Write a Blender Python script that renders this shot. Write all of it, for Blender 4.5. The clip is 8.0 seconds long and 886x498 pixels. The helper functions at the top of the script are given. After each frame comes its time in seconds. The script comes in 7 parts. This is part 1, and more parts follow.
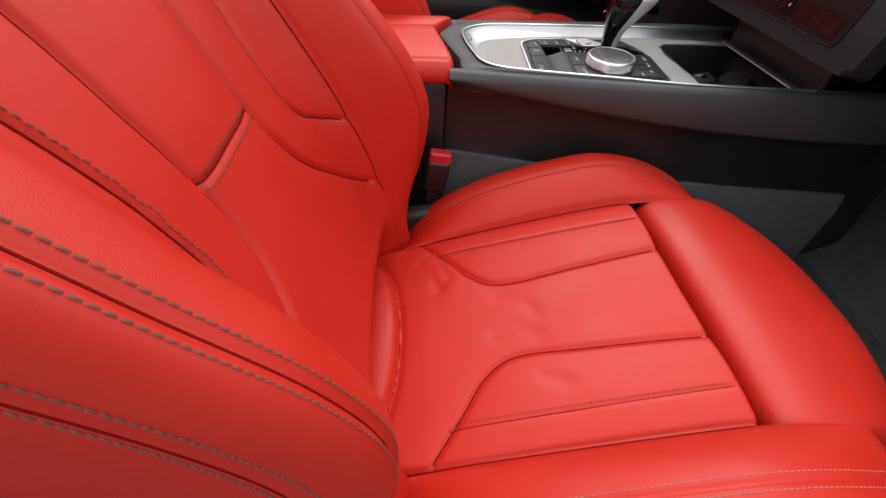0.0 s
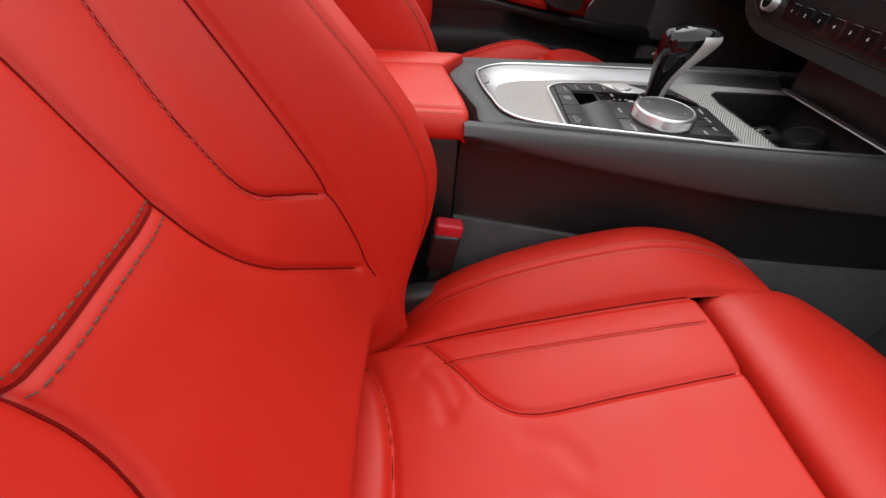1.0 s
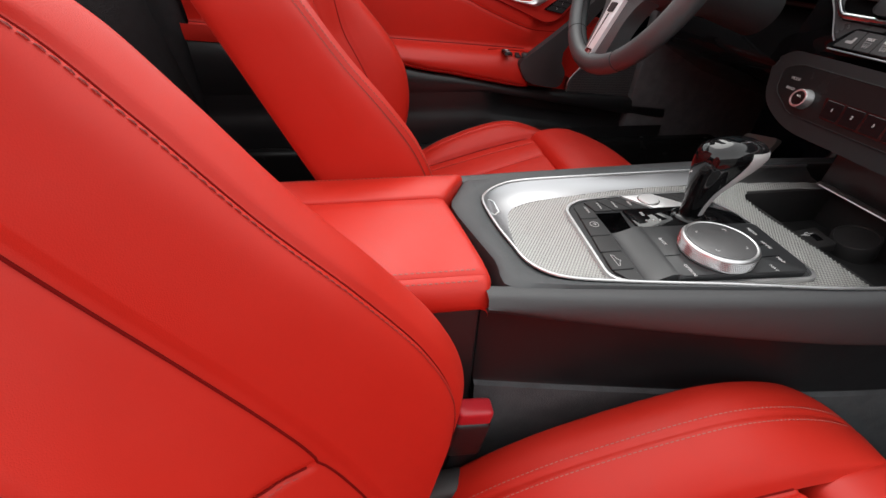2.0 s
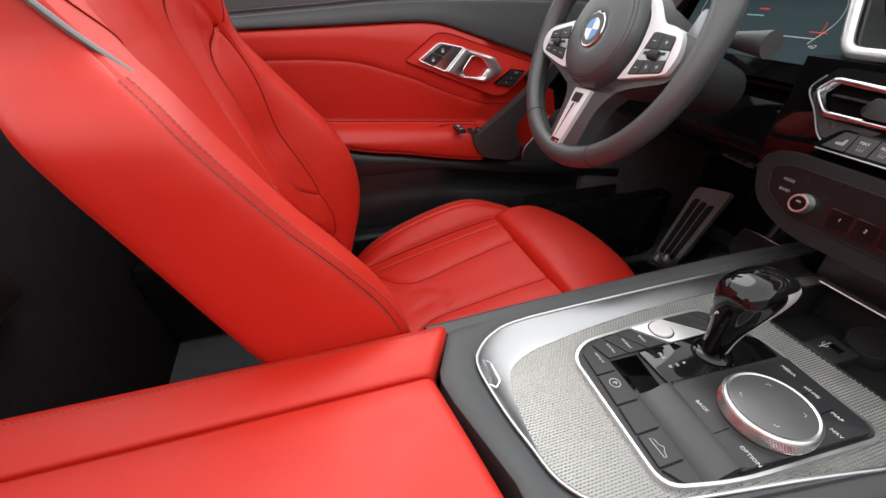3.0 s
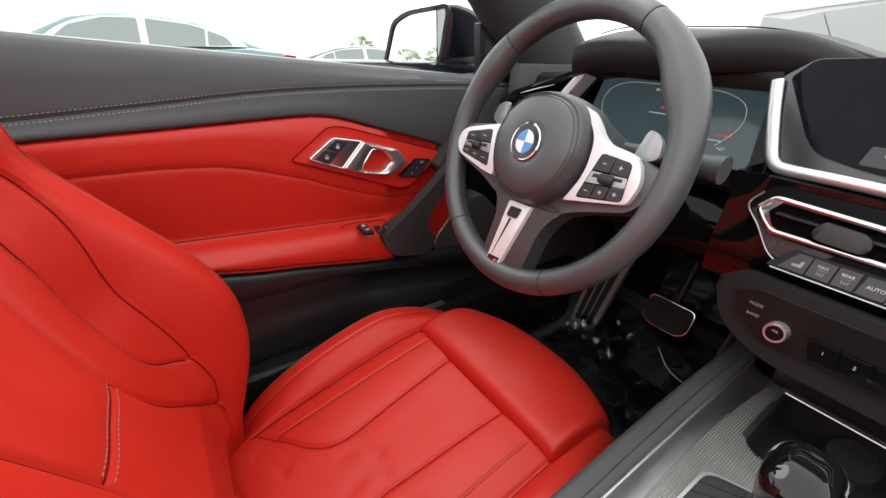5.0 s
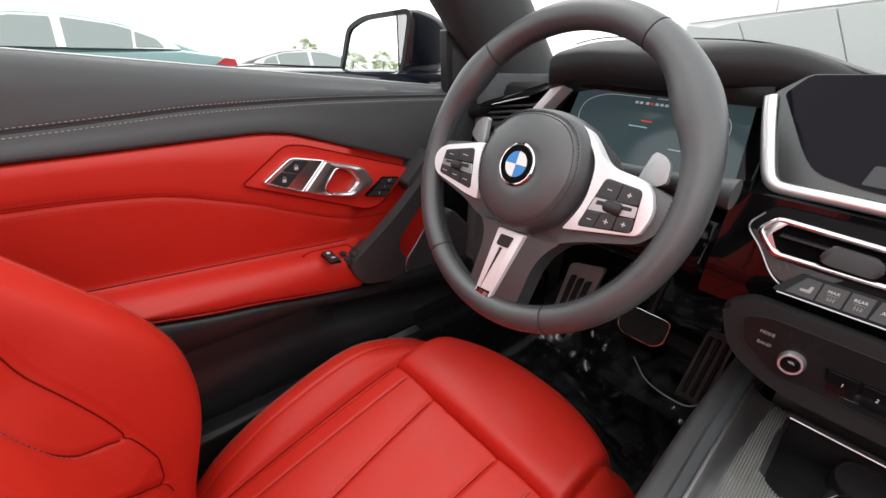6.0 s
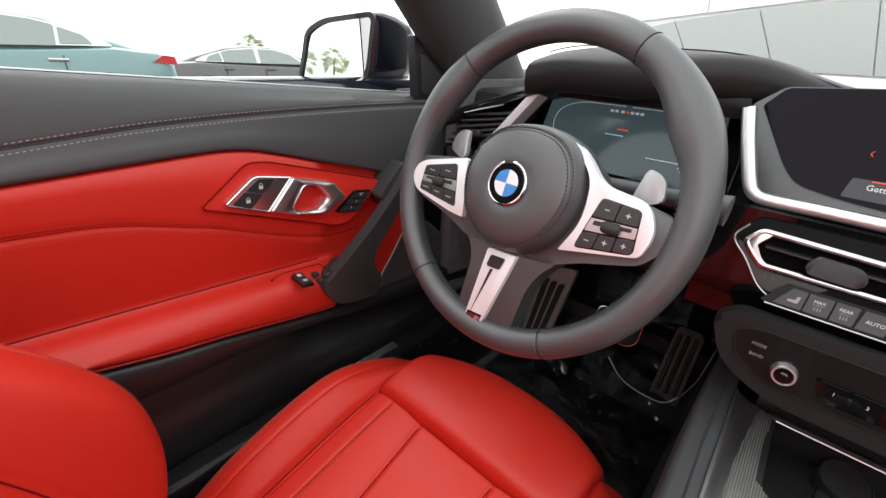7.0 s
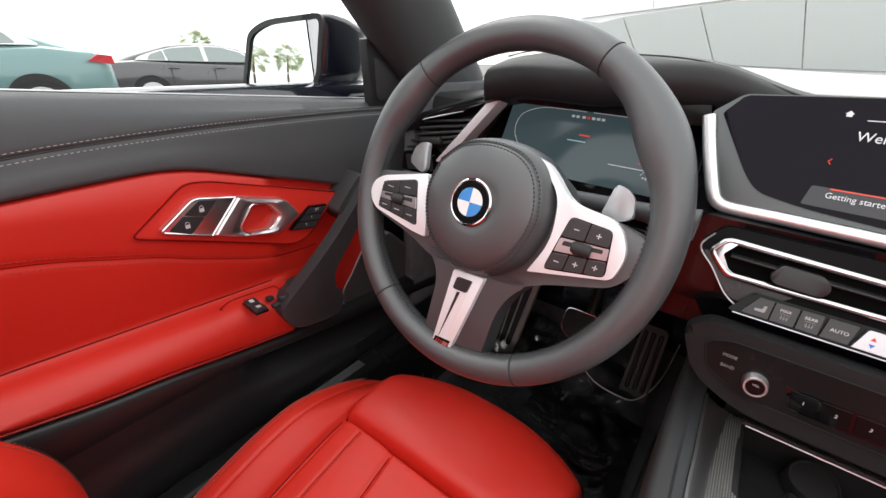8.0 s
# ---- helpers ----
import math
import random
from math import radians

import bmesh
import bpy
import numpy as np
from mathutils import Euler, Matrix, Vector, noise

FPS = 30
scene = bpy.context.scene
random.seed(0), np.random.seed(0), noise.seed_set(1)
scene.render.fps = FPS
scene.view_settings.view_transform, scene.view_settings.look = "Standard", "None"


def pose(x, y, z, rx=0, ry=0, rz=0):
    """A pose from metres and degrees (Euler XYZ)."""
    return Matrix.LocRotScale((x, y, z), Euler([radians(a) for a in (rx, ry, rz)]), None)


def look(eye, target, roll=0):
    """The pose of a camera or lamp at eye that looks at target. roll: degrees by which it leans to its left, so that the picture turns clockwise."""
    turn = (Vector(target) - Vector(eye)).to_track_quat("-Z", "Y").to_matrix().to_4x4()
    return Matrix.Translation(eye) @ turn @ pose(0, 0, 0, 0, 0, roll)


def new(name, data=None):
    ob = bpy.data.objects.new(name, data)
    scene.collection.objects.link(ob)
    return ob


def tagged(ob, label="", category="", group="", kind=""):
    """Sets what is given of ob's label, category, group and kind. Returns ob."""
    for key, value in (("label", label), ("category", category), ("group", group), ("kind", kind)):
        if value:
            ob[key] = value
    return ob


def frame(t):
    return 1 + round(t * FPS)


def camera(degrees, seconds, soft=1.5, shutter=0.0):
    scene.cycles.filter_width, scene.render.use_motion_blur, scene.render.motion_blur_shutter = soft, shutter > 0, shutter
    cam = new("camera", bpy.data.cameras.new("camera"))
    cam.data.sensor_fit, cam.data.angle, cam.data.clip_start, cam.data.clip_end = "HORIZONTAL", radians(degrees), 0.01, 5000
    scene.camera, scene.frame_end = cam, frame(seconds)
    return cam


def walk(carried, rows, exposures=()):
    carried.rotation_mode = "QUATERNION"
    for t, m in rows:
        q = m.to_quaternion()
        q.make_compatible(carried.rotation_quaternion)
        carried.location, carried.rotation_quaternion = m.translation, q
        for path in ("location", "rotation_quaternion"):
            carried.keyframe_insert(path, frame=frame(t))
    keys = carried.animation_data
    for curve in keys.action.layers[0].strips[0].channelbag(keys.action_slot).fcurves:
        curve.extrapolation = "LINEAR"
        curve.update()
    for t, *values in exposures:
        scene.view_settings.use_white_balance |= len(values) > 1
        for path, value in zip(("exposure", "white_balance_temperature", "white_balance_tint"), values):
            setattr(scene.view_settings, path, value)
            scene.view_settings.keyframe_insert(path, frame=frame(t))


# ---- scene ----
cam = camera(94.3, 8.0)
PATH = [
    (0, (-0.006, -0.675, 0.85), (0.146, 0.718, -0.577), 3.7),
    (0.5, (0.0, -0.598, 0.831), (0.15, 0.82, -0.572), 4.7),
    (1, (-0.012, -0.517, 0.817), (0.169, 0.945, -0.536), 5.3),
    (1.5, (-0.034, -0.424, 0.822), (0.217, 1.091, -0.459), 5.5),
    (2, (-0.035, -0.345, 0.854), (0.257, 1.227, -0.348), 2.4),
    (2.2, (-0.026, -0.307, 0.878), (0.297, 1.268, -0.312), 2.0),
    (3.3, (-0.036, -0.154, 0.913), (0.597, 1.438, -0.119), 1.3),
    (3.5, (-0.033, -0.134, 0.916), (0.657, 1.448, -0.094), 1.5),
    (4, (-0.036, -0.085, 0.93), (0.778, 1.464, -0.04), 1.9),
    (4.5, (-0.04, -0.036, 0.942), (0.899, 1.464, 0.01), 2.5),
    (5, (-0.012, 0.001, 0.966), (1.043, 1.445, 0.069), 2.8),
    (6.5, (0.003, 0.108, 0.975), (1.301, 1.353, 0.102), 3.5),
    (7, (0.006, 0.126, 0.984), (1.368, 1.301, 0.111), 3.5),
    (7.5, (0.018, 0.138, 0.989), (1.437, 1.246, 0.118), 3.4),
    (8, (0.037, 0.149, 0.996), (1.499, 1.192, 0.117), 3.2),
]
walk(cam, [(t, look(eye, target, roll)) for t, eye, target, roll in PATH], [(0.0, 0.30), (1.0, 0.32), (2.0, 0.42), (3.5, 0.62), (5.0, 0.68), (8.0, 0.72)])

# ---- world and light ----
SUN_AZ, SUN_EL = 75.0, 52.0
world = bpy.data.worlds.new("overcast_sky")
scene.world = world
world.use_nodes = True
wn, wl = world.node_tree.nodes, world.node_tree.links
wn.clear()
sky = wn.new("ShaderNodeTexSky")
sky.sky_type, sky.sun_disc = "NISHITA", False
sky.sun_elevation, sky.sun_rotation = radians(SUN_EL), radians(90 - SUN_AZ)
sky.air_density, sky.dust_density = 1.0, 4.0
grey = wn.new("ShaderNodeHueSaturation")
grey.inputs["Saturation"].default_value = 0.10
# cloud cover: an even layer, a little brighter towards the horizon
where = wn.new("ShaderNodeTexCoord")
split = wn.new("ShaderNodeSeparateXYZ")
lift = wn.new("ShaderNodeMapRange")
lift.inputs["From Min"].default_value, lift.inputs["From Max"].default_value = 0.0, 1.0
lift.inputs["To Min"].default_value, lift.inputs["To Max"].default_value = 18.0, 14.0
cloud = wn.new("ShaderNodeCombineColor")
veil = wn.new("ShaderNodeMix")
veil.data_type = "RGBA"
veil.inputs[0].default_value = 0.85
back = wn.new("ShaderNodeBackground")
back.inputs["Strength"].default_value = 0.10
out = wn.new("ShaderNodeOutputWorld")
wl.new(where.outputs["Generated"], split.inputs[0])
wl.new(split.outputs["Z"], lift.inputs["Value"])
for k in range(3):
    wl.new(lift.outputs[0], cloud.inputs[k])
wl.new(sky.outputs[0], grey.inputs["Color"])
wl.new(grey.outputs[0], veil.inputs[6])
wl.new(cloud.outputs[0], veil.inputs[7])
wl.new(veil.outputs[2], back.inputs[0])
wl.new(back.outputs[0], out.inputs[0])
sun = new("sun", bpy.data.lights.new("sun", "SUN"))
sun.data.energy, sun.data.angle, sun.data.color = 0.9, radians(40), (1.0, 0.97, 0.93)
az, el = radians(SUN_AZ), radians(SUN_EL)
sun.matrix_world = look((30 * math.cos(az) * math.cos(el), 30 * math.sin(az) * math.cos(el), 30 * math.sin(el)), (0, 0, 0))

# ---- materials ----
def material(name, color, rough=0.5, metal=0.0, grain=(), stain=(), coat=0.0, spec=0.5, tint=0.0):
    """grain: (size in metres, bump depth in metres, 'cell' or 'noise'); stain: (size, roughness change, colour change)."""
    m = bpy.data.materials.new(name)
    m.use_nodes = True
    n, l = m.node_tree.nodes, m.node_tree.links
    b = n["Principled BSDF"]
    b.inputs["Base Color"].default_value = (*color, 1)
    b.inputs["Roughness"].default_value = rough
    b.inputs["Metallic"].default_value = metal
    b.inputs["Coat Weight"].default_value = coat
    b.inputs["Coat Roughness"].default_value = 0.03
    b.inputs["Specular IOR Level"].default_value = spec
    co = n.new("ShaderNodeTexCoord").outputs["Object"]
    if grain:
        size, depth, kind = grain
        if kind == "cell":
            tex = n.new("ShaderNodeTexVoronoi")
            tex.feature = "DISTANCE_TO_EDGE"
            tex.inputs["Scale"].default_value = 1 / size
            soft = n.new("ShaderNodeMath")
            soft.operation = "MINIMUM"
            soft.inputs[1].default_value = 0.25
            l.new(tex.outputs["Distance"], soft.inputs[0])
            height = soft.outputs[0]
            gain = 3.0
        else:
            tex = n.new("ShaderNodeTexNoise")
            tex.inputs["Scale"].default_value = 1 / size
            tex.inputs["Detail"].default_value = 4
            height = tex.outputs["Fac"]
            gain = 1.0
        l.new(co, tex.inputs["Vector"])
        bump = n.new("ShaderNodeBump")
        bump.inputs["Distance"].default_value = depth * gain
        bump.inputs["Strength"].default_value = 1.0
        l.new(height, bump.inputs["Height"])
        l.new(bump.outputs[0], b.inputs["Normal"])
    if stain:
        size, dr, dc = stain
        tex = n.new("ShaderNodeTexNoise")
        tex.inputs["Scale"].default_value = 1 / size
        tex.inputs["Detail"].default_value = 5
        l.new(co, tex.inputs["Vector"])
        mr = n.new("ShaderNodeMapRange")
        mr.inputs["From Min"].default_value, mr.inputs["From Max"].default_value = 0.3, 0.7
        mr.inputs["To Min"].default_value, mr.inputs["To Max"].default_value = rough - dr, rough + dr
        l.new(tex.outputs["Fac"], mr.inputs["Value"])
        l.new(mr.outputs[0], b.inputs["Roughness"])
        if dc:
            mx = n.new("ShaderNodeMix")
            mx.data_type = "RGBA"
            mx.inputs[6].default_value = (*[c * (1 - dc) for c in color], 1)
            mx.inputs[7].default_value = (*[min(1, c * (1 + dc)) for c in color], 1)
            l.new(tex.outputs["Fac"], mx.inputs[0])
            l.new(mx.outputs[2], b.inputs["Base Color"])
    return m


def glowing(name, color, strength):
    m = bpy.data.materials.new(name)
    m.use_nodes = True
    b = m.node_tree.nodes["Principled BSDF"]
    b.inputs["Base Color"].default_value = (*color, 1)
    b.inputs["Emission Color"].default_value = (*color, 1)
    b.inputs["Emission Strength"].default_value = strength
    return m


RED = material("red_leather", (0.56, 0.021, 0.0105), 0.47, grain=(0.0009, 0.00004, "cell"), stain=(0.05, 0.06, 0.06), spec=0.42)
RED_SMOOTH = material("red_nappa_leather", (0.55, 0.021, 0.0115), 0.42, grain=(0.0009, 0.00003, "cell"), stain=(0.07, 0.05, 0.05), spec=0.46)
RED_THREAD = material("red_thread", (0.45, 0.05, 0.04), 0.7)
GREY_THREAD = material("grey_thread", (0.17, 0.070, 0.055), 0.75, spec=0.2)
PALE_RED_THREAD = material("pale_red_thread", (0.46, 0.15, 0.125), 0.7)
DARK_RED_THREAD = material("dark_red_thread", (0.20, 0.022, 0.018), 0.7)
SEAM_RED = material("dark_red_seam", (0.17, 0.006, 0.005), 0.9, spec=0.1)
DASH_SOFT = material("dark_dash_trim", (0.011, 0.0112, 0.012), 0.48, spec=0.26, grain=(0.0010, 0.00010, "cell"), stain=(0.05, 0.06, 0.08))
STRAP_BLACK = material("charcoal_grab_trim", (0.038, 0.0390, 0.041), 0.45, grain=(0.0010, 0.00006, "cell"), stain=(0.05, 0.05, 0.08), spec=0.4)
DASH_LEATHER = material("dark_dash_leather", (0.015, 0.0146, 0.0162), 0.45, spec=0.32, grain=(0.0010, 0.00006, "cell"), stain=(0.05, 0.05, 0.08))
BAND = material("brushed_aluminium_band", (0.52, 0.52, 0.535), 0.36, metal=1.0, stain=(0.04, 0.04, 0.02))
PALE_THREAD = material("pale_thread", (0.42, 0.41, 0.40), 0.7)
SOFT_BLACK = material("black_soft_trim", (0.053, 0.0575, 0.061), 0.5, grain=(0.0010, 0.00010, "cell"), stain=(0.05, 0.06, 0.08))
FLANK = material("charcoal_padding", (0.052, 0.0535, 0.056), 0.5, grain=(0.0010, 0.00008, "cell"), stain=(0.05, 0.06, 0.08))
BLACK_LEATHER = material("black_leather", (0.046, 0.0515, 0.0550), 0.40, grain=(0.0010, 0.00006, "cell"), stain=(0.04, 0.05, 0.08), spec=1.0)
PLASTIC = material("dark_plastic", (0.022, 0.0215, 0.022), 0.45, grain=(0.0012, 0.00006, "noise"), stain=(0.03, 0.06, 0.1))
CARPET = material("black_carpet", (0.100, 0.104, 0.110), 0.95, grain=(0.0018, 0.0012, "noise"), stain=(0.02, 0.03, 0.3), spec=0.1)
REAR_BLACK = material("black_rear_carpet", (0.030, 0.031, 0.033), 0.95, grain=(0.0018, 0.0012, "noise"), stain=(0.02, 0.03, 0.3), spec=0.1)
GLOSS = material("piano_black", (0.005, 0.005, 0.0055), 0.05, spec=0.16, stain=(0.02, 0.02, 0))
LACQUER = material("black_lacquer", (0.004, 0.004, 0.0045), 0.03, spec=0.5)
PEDAL_STEEL = material("pedal_steel", (0.42, 0.39, 0.37), 0.42, metal=0.5, stain=(0.02, 0.05, 0.1))
PADDLE = material("grey_paddle", (0.40, 0.41, 0.42), 0.30, metal=0.5, stain=(0.02, 0.03, 0.03))
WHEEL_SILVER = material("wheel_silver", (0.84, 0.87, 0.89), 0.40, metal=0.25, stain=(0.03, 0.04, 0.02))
CARBON = material("carbon_weave", (0.030, 0.028, 0.028), 0.35, grain=(0.0025, 0.0006, "cell"), stain=(0.02, 0.05, 0.2))
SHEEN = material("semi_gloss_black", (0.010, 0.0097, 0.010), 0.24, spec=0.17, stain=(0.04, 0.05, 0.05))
SATIN = material("satin_aluminium", (0.76, 0.76, 0.77), 0.36, metal=1.0, stain=(0.03, 0.04, 0.02))
CHROME = material("pearl_chrome", (0.60, 0.60, 0.61), 0.18, metal=1.0, stain=(0.02, 0.04, 0.02))
BRIGHT = material("bright_chrome", (0.80, 0.80, 0.81), 0.08, metal=1.0, stain=(0.03, 0.02, 0.0))
BUTTON = material("button_black", (0.025, 0.026, 0.028), 0.38, grain=(0.0007, 0.00003, "noise"), stain=(0.02, 0.05, 0.05))
DIM_MARK = material("grey_key_print", (0.30, 0.30, 0.30), 0.5)
KEY_GREY = material("grey_soft_keys", (0.030, 0.030, 0.031), 0.38, grain=(0.0007, 0.00003, "noise"), stain=(0.02, 0.05, 0.05))
MARK = material("white_print", (0.60, 0.60, 0.60), 0.5)
LOWER_BLACK = material("black_lower_trim", (0.013, 0.0133, 0.0145), 0.36, grain=(0.0012, 0.00006, "noise"), stain=(0.03, 0.06, 0.1))
RUBBER = material("rubber", (0.020, 0.020, 0.021), 0.7, grain=(0.001, 0.0001, "noise"), stain=(0.02, 0.06, 0.1))
# whitish colour stands in for the highlight on the clear film's fold
FILM_GLINT = material("film_edge_glint", (0.62, 0.63, 0.64), 0.25)
FILM = bpy.data.materials.new("clear_film")
FILM.use_nodes = True
fn, fl = FILM.node_tree.nodes, FILM.node_tree.links
fn.clear()
f_out, f_mix, f_gloss, f_clear, f_fres = (fn.new("ShaderNode" + k) for k in ("OutputMaterial", "MixShader", "BsdfGlossy", "BsdfTransparent", "Fresnel"))
f_gloss.inputs["Roughness"].default_value = 0.06
f_fres.inputs["IOR"].default_value = 2.1
fl.new(f_fres.outputs[0], f_mix.inputs[0])
fl.new(f_clear.outputs[0], f_mix.inputs[1])
fl.new(f_gloss.outputs[0], f_mix.inputs[2])
fl.new(f_mix.outputs[0], f_out.inputs[0])
GLASS = FILM.copy()
GLASS.name = "window_glass"
GLASS.node_tree.nodes["Fresnel"].inputs["IOR"].default_value = 1.35
GLASS.node_tree.nodes["Glossy BSDF"].inputs["Roughness"].default_value = 0.0
GLASS.node_tree.nodes["Transparent BSDF"].inputs["Color"].default_value = (0.95, 0.97, 0.965, 1)


# ---- helpers for shapes ----
def thing(name, base, label, category, group="", kind=""):
    ob = new(name)
    ob.empty_display_size = 0.05
    ob.location = base
    return tagged(ob, label, category, group, kind)


def place(ob, parent, label=""):
    if parent is not None:
        ob.parent = parent
        if parent.type == "EMPTY":
            ob.matrix_parent_inverse = Matrix.Translation(-Vector(parent.location))
    if label:
        ob["label"] = label
    return ob


def part(name, bm, mat, parent=None, label="", smooth=True, angle=40):
    """Links a bmesh as one mesh object under a thing or a part."""
    bmesh.ops.recalc_face_normals(bm, faces=bm.faces)
    for f in bm.faces:
        f.smooth = smooth
    if smooth and angle < 180:
        lim = radians(angle)
        for e in bm.edges:
            if len(e.link_faces) == 2 and e.calc_face_angle(0) > lim:
                e.smooth = False
    me = bpy.data.meshes.new(name)
    bm.to_mesh(me)
    bm.free()
    me.materials.append(mat)
    return place(new(name, me), parent, label)


def raw(name, verts, faces, mat, parent=None, label="", smooth=True):
    me = bpy.data.meshes.new(name)
    me.from_pydata([tuple(v) for v in verts], [], faces)
    me.validate()
    if smooth:
        me.polygons.foreach_set("use_smooth", [True] * len(me.polygons))
    me.materials.append(mat)
    return place(new(name, me), parent, label)


def frame_of(origin, e1, e2):
    """Maps (a, b, c) to origin + a e1 + b e2 + c (e1 x e2)."""
    o, a, b = Vector(origin), Vector(e1).normalized(), Vector(e2).normalized()
    c = a.cross(b).normalized()
    b = c.cross(a)
    return Matrix(((a.x, b.x, c.x, o.x), (a.y, b.y, c.y, o.y), (a.z, b.z, c.z, o.z), (0, 0, 0, 1)))


def rounded(poly, r, steps=5):
    """A polygon with its corners rounded; r: one radius or one a corner."""
    n, res = len(poly), []
    for i in range(n):
        p0, p, p1 = (Vector(poly[(i + k) % n]) for k in (-1, 0, 1))
        rr = r[i] if isinstance(r, (list, tuple)) else r
        a, b = p0 - p, p1 - p
        rr = min(rr, a.length * 0.49, b.length * 0.49)
        if rr < 1e-5:
            res.append((p.x, p.y))
            continue
        s, e = p + a.normalized() * rr, p + b.normalized() * rr
        for k in range(steps + 1):
            t = k / steps
            q = s * (1 - t) ** 2 + p * 2 * t * (1 - t) + e * t * t
            res.append((q.x, q.y))
    return res


def prism(poly, depth, m=Matrix.Identity(4), bevel=0.0, segs=2, low=0.0):
    """A bmesh of the polygon raised from low to depth along m's z, its upper rim bevelled."""
    bm = bmesh.new()
    vs = [bm.verts.new((x, y, depth)) for x, y in poly]
    top = bm.faces.new(vs)
    lo = [bm.verts.new((x, y, low)) for x, y in poly]
    bm.faces.new(lo[::-1])
    n = len(poly)
    for i in range(n):
        bm.faces.new((vs[i], lo[i], lo[(i + 1) % n], vs[(i + 1) % n]))
    if bevel:
        bmesh.ops.bevel(bm, geom=list(top.edges), offset=bevel, segments=segs, profile=0.5, affect="EDGES", clamp_overlap=True)
    bm.transform(m)
    return bm


def ring_prism(outer, inner, depth, m=Matrix.Identity(4), low=0.0):
    """A frame between two outlines with the same number of corners."""
    bm = bmesh.new()
    n = len(outer)
    rows = [[bm.verts.new((x, y, z)) for x, y in o] for o, z in ((outer, low), (outer, depth), (inner, depth), (inner, low))]
    for k in range(4):
        a, b = rows[k], rows[(k + 1) % 4]
        for i in range(n):
            bm.faces.new((a[i], a[(i + 1) % n], b[(i + 1) % n], b[i]))
    bm.transform(m)
    return bm


def block(size, m=Matrix.Identity(4), bevel=0.002, segs=2):
    """A box with bevelled edges, its centre at m."""
    bm = bmesh.new()
    bmesh.ops.create_cube(bm, size=1.0)
    bm.transform(Matrix.Diagonal((*size, 1)))
    if bevel:
        bmesh.ops.bevel(bm, geom=list(bm.edges), offset=min(bevel, min(size) * 0.45), segments=segs, profile=0.5, affect="EDGES")
    bm.transform(m)
    return bm


def spline(pts, n, closed=False):
    """n points on a smooth curve through pts, evenly by length."""
    p = np.array(pts, float)
    k = len(p)
    res = []
    spans = k if closed else k - 1
    for i in range(spans):
        if closed:
            a, b, c, d = p[(i - 1) % k], p[i], p[(i + 1) % k], p[(i + 2) % k]
        else:
            b, c = p[i], p[i + 1]
            a = p[i - 1] if i else 2 * b - c
            d = p[i + 2] if i + 2 < k else 2 * c - b
        for t in np.linspace(0, 1, 16, endpoint=False):
            res.append(0.5 * (2 * b + (c - a) * t + (2 * a - 5 * b + 4 * c - d) * t * t + (3 * b - a - 3 * c + d) * t ** 3))
    res.append(p[0] if closed else p[-1])
    res = np.array(res)
    s = np.r_[0, np.cumsum(np.linalg.norm(np.diff(res, axis=0), axis=1))]
    at = np.linspace(0, s[-1], n + 1)[:-1] if closed else np.linspace(0, s[-1], n)
    return np.stack([np.interp(at, s, res[:, j]) for j in range(p.shape[1])], axis=1)


def tube(pts, r, closed=False, segs=10, flat=1.0, up=(0, 0, 1)):
    """A bmesh swept along pts; r: radius or one a point; flat: height of the section against its width."""
    bm = bmesh.new()
    pts = [Vector(q) for q in pts]
    n = len(pts)
    rings = []
    for i, q in enumerate(pts):
        if closed:
            d = pts[(i + 1) % n] - pts[i - 1]
        else:
            d = pts[min(i + 1, n - 1)] - pts[max(i - 1, 0)]
        d.normalize()
        side = d.cross(Vector(up))
        if side.length < 1e-4:
            side = d.cross(Vector((1, 0, 0)))
        side.normalize()
        top = side.cross(d)
        rr = r[i] if hasattr(r, "__len__") else r
        rings.append([bm.verts.new(q + side * rr * math.cos(2 * math.pi * k / segs) + top * rr * flat * math.sin(2 * math.pi * k / segs)) for k in range(segs)])
    for i in range(n if closed else n - 1):
        a, b = rings[i], rings[(i + 1) % n]
        for k in range(segs):
            bm.faces.new((a[k], a[(k + 1) % segs], b[(k + 1) % segs], b[k]))
    if not closed:
        bm.faces.new(rings[0][::-1])
        bm.faces.new(rings[-1])
    return bm


def loft(rings, cap=True, closed=True):
    """A bmesh through rings with the same number of points."""
    bm = bmesh.new()
    vs = [[bm.verts.new(q) for q in ring] for ring in rings]
    n = len(vs[0])
    for a, b in zip(vs, vs[1:]):
        for k in range(n if closed else n - 1):
            bm.faces.new((a[k], a[(k + 1) % n], b[(k + 1) % n], b[k]))
    if cap and closed:
        bm.faces.new(vs[0][::-1])
        bm.faces.new(vs[-1])
    return bm


def grid_part(name, pts, mat, parent, label=""):
    """A part from a grid of points (rows, columns, 3)."""
    r, c = pts.shape[:2]
    idx = np.arange(r * c).reshape(r, c)
    faces = np.stack([idx[:-1, :-1], idx[1:, :-1], idx[1:, 1:], idx[:-1, 1:]], axis=-1).reshape(-1, 4).tolist()
    return raw(name, pts.reshape(-1, 3), faces, mat, parent, label)


def lathe(profile, m, segs=40):
    """A bmesh turned from (radius, height) pairs round m's z."""
    rings = [[m @ Vector((r * math.cos(2 * math.pi * k / segs), r * math.sin(2 * math.pi * k / segs), z)) for k in range(segs)] for r, z in profile]
    return loft(rings)


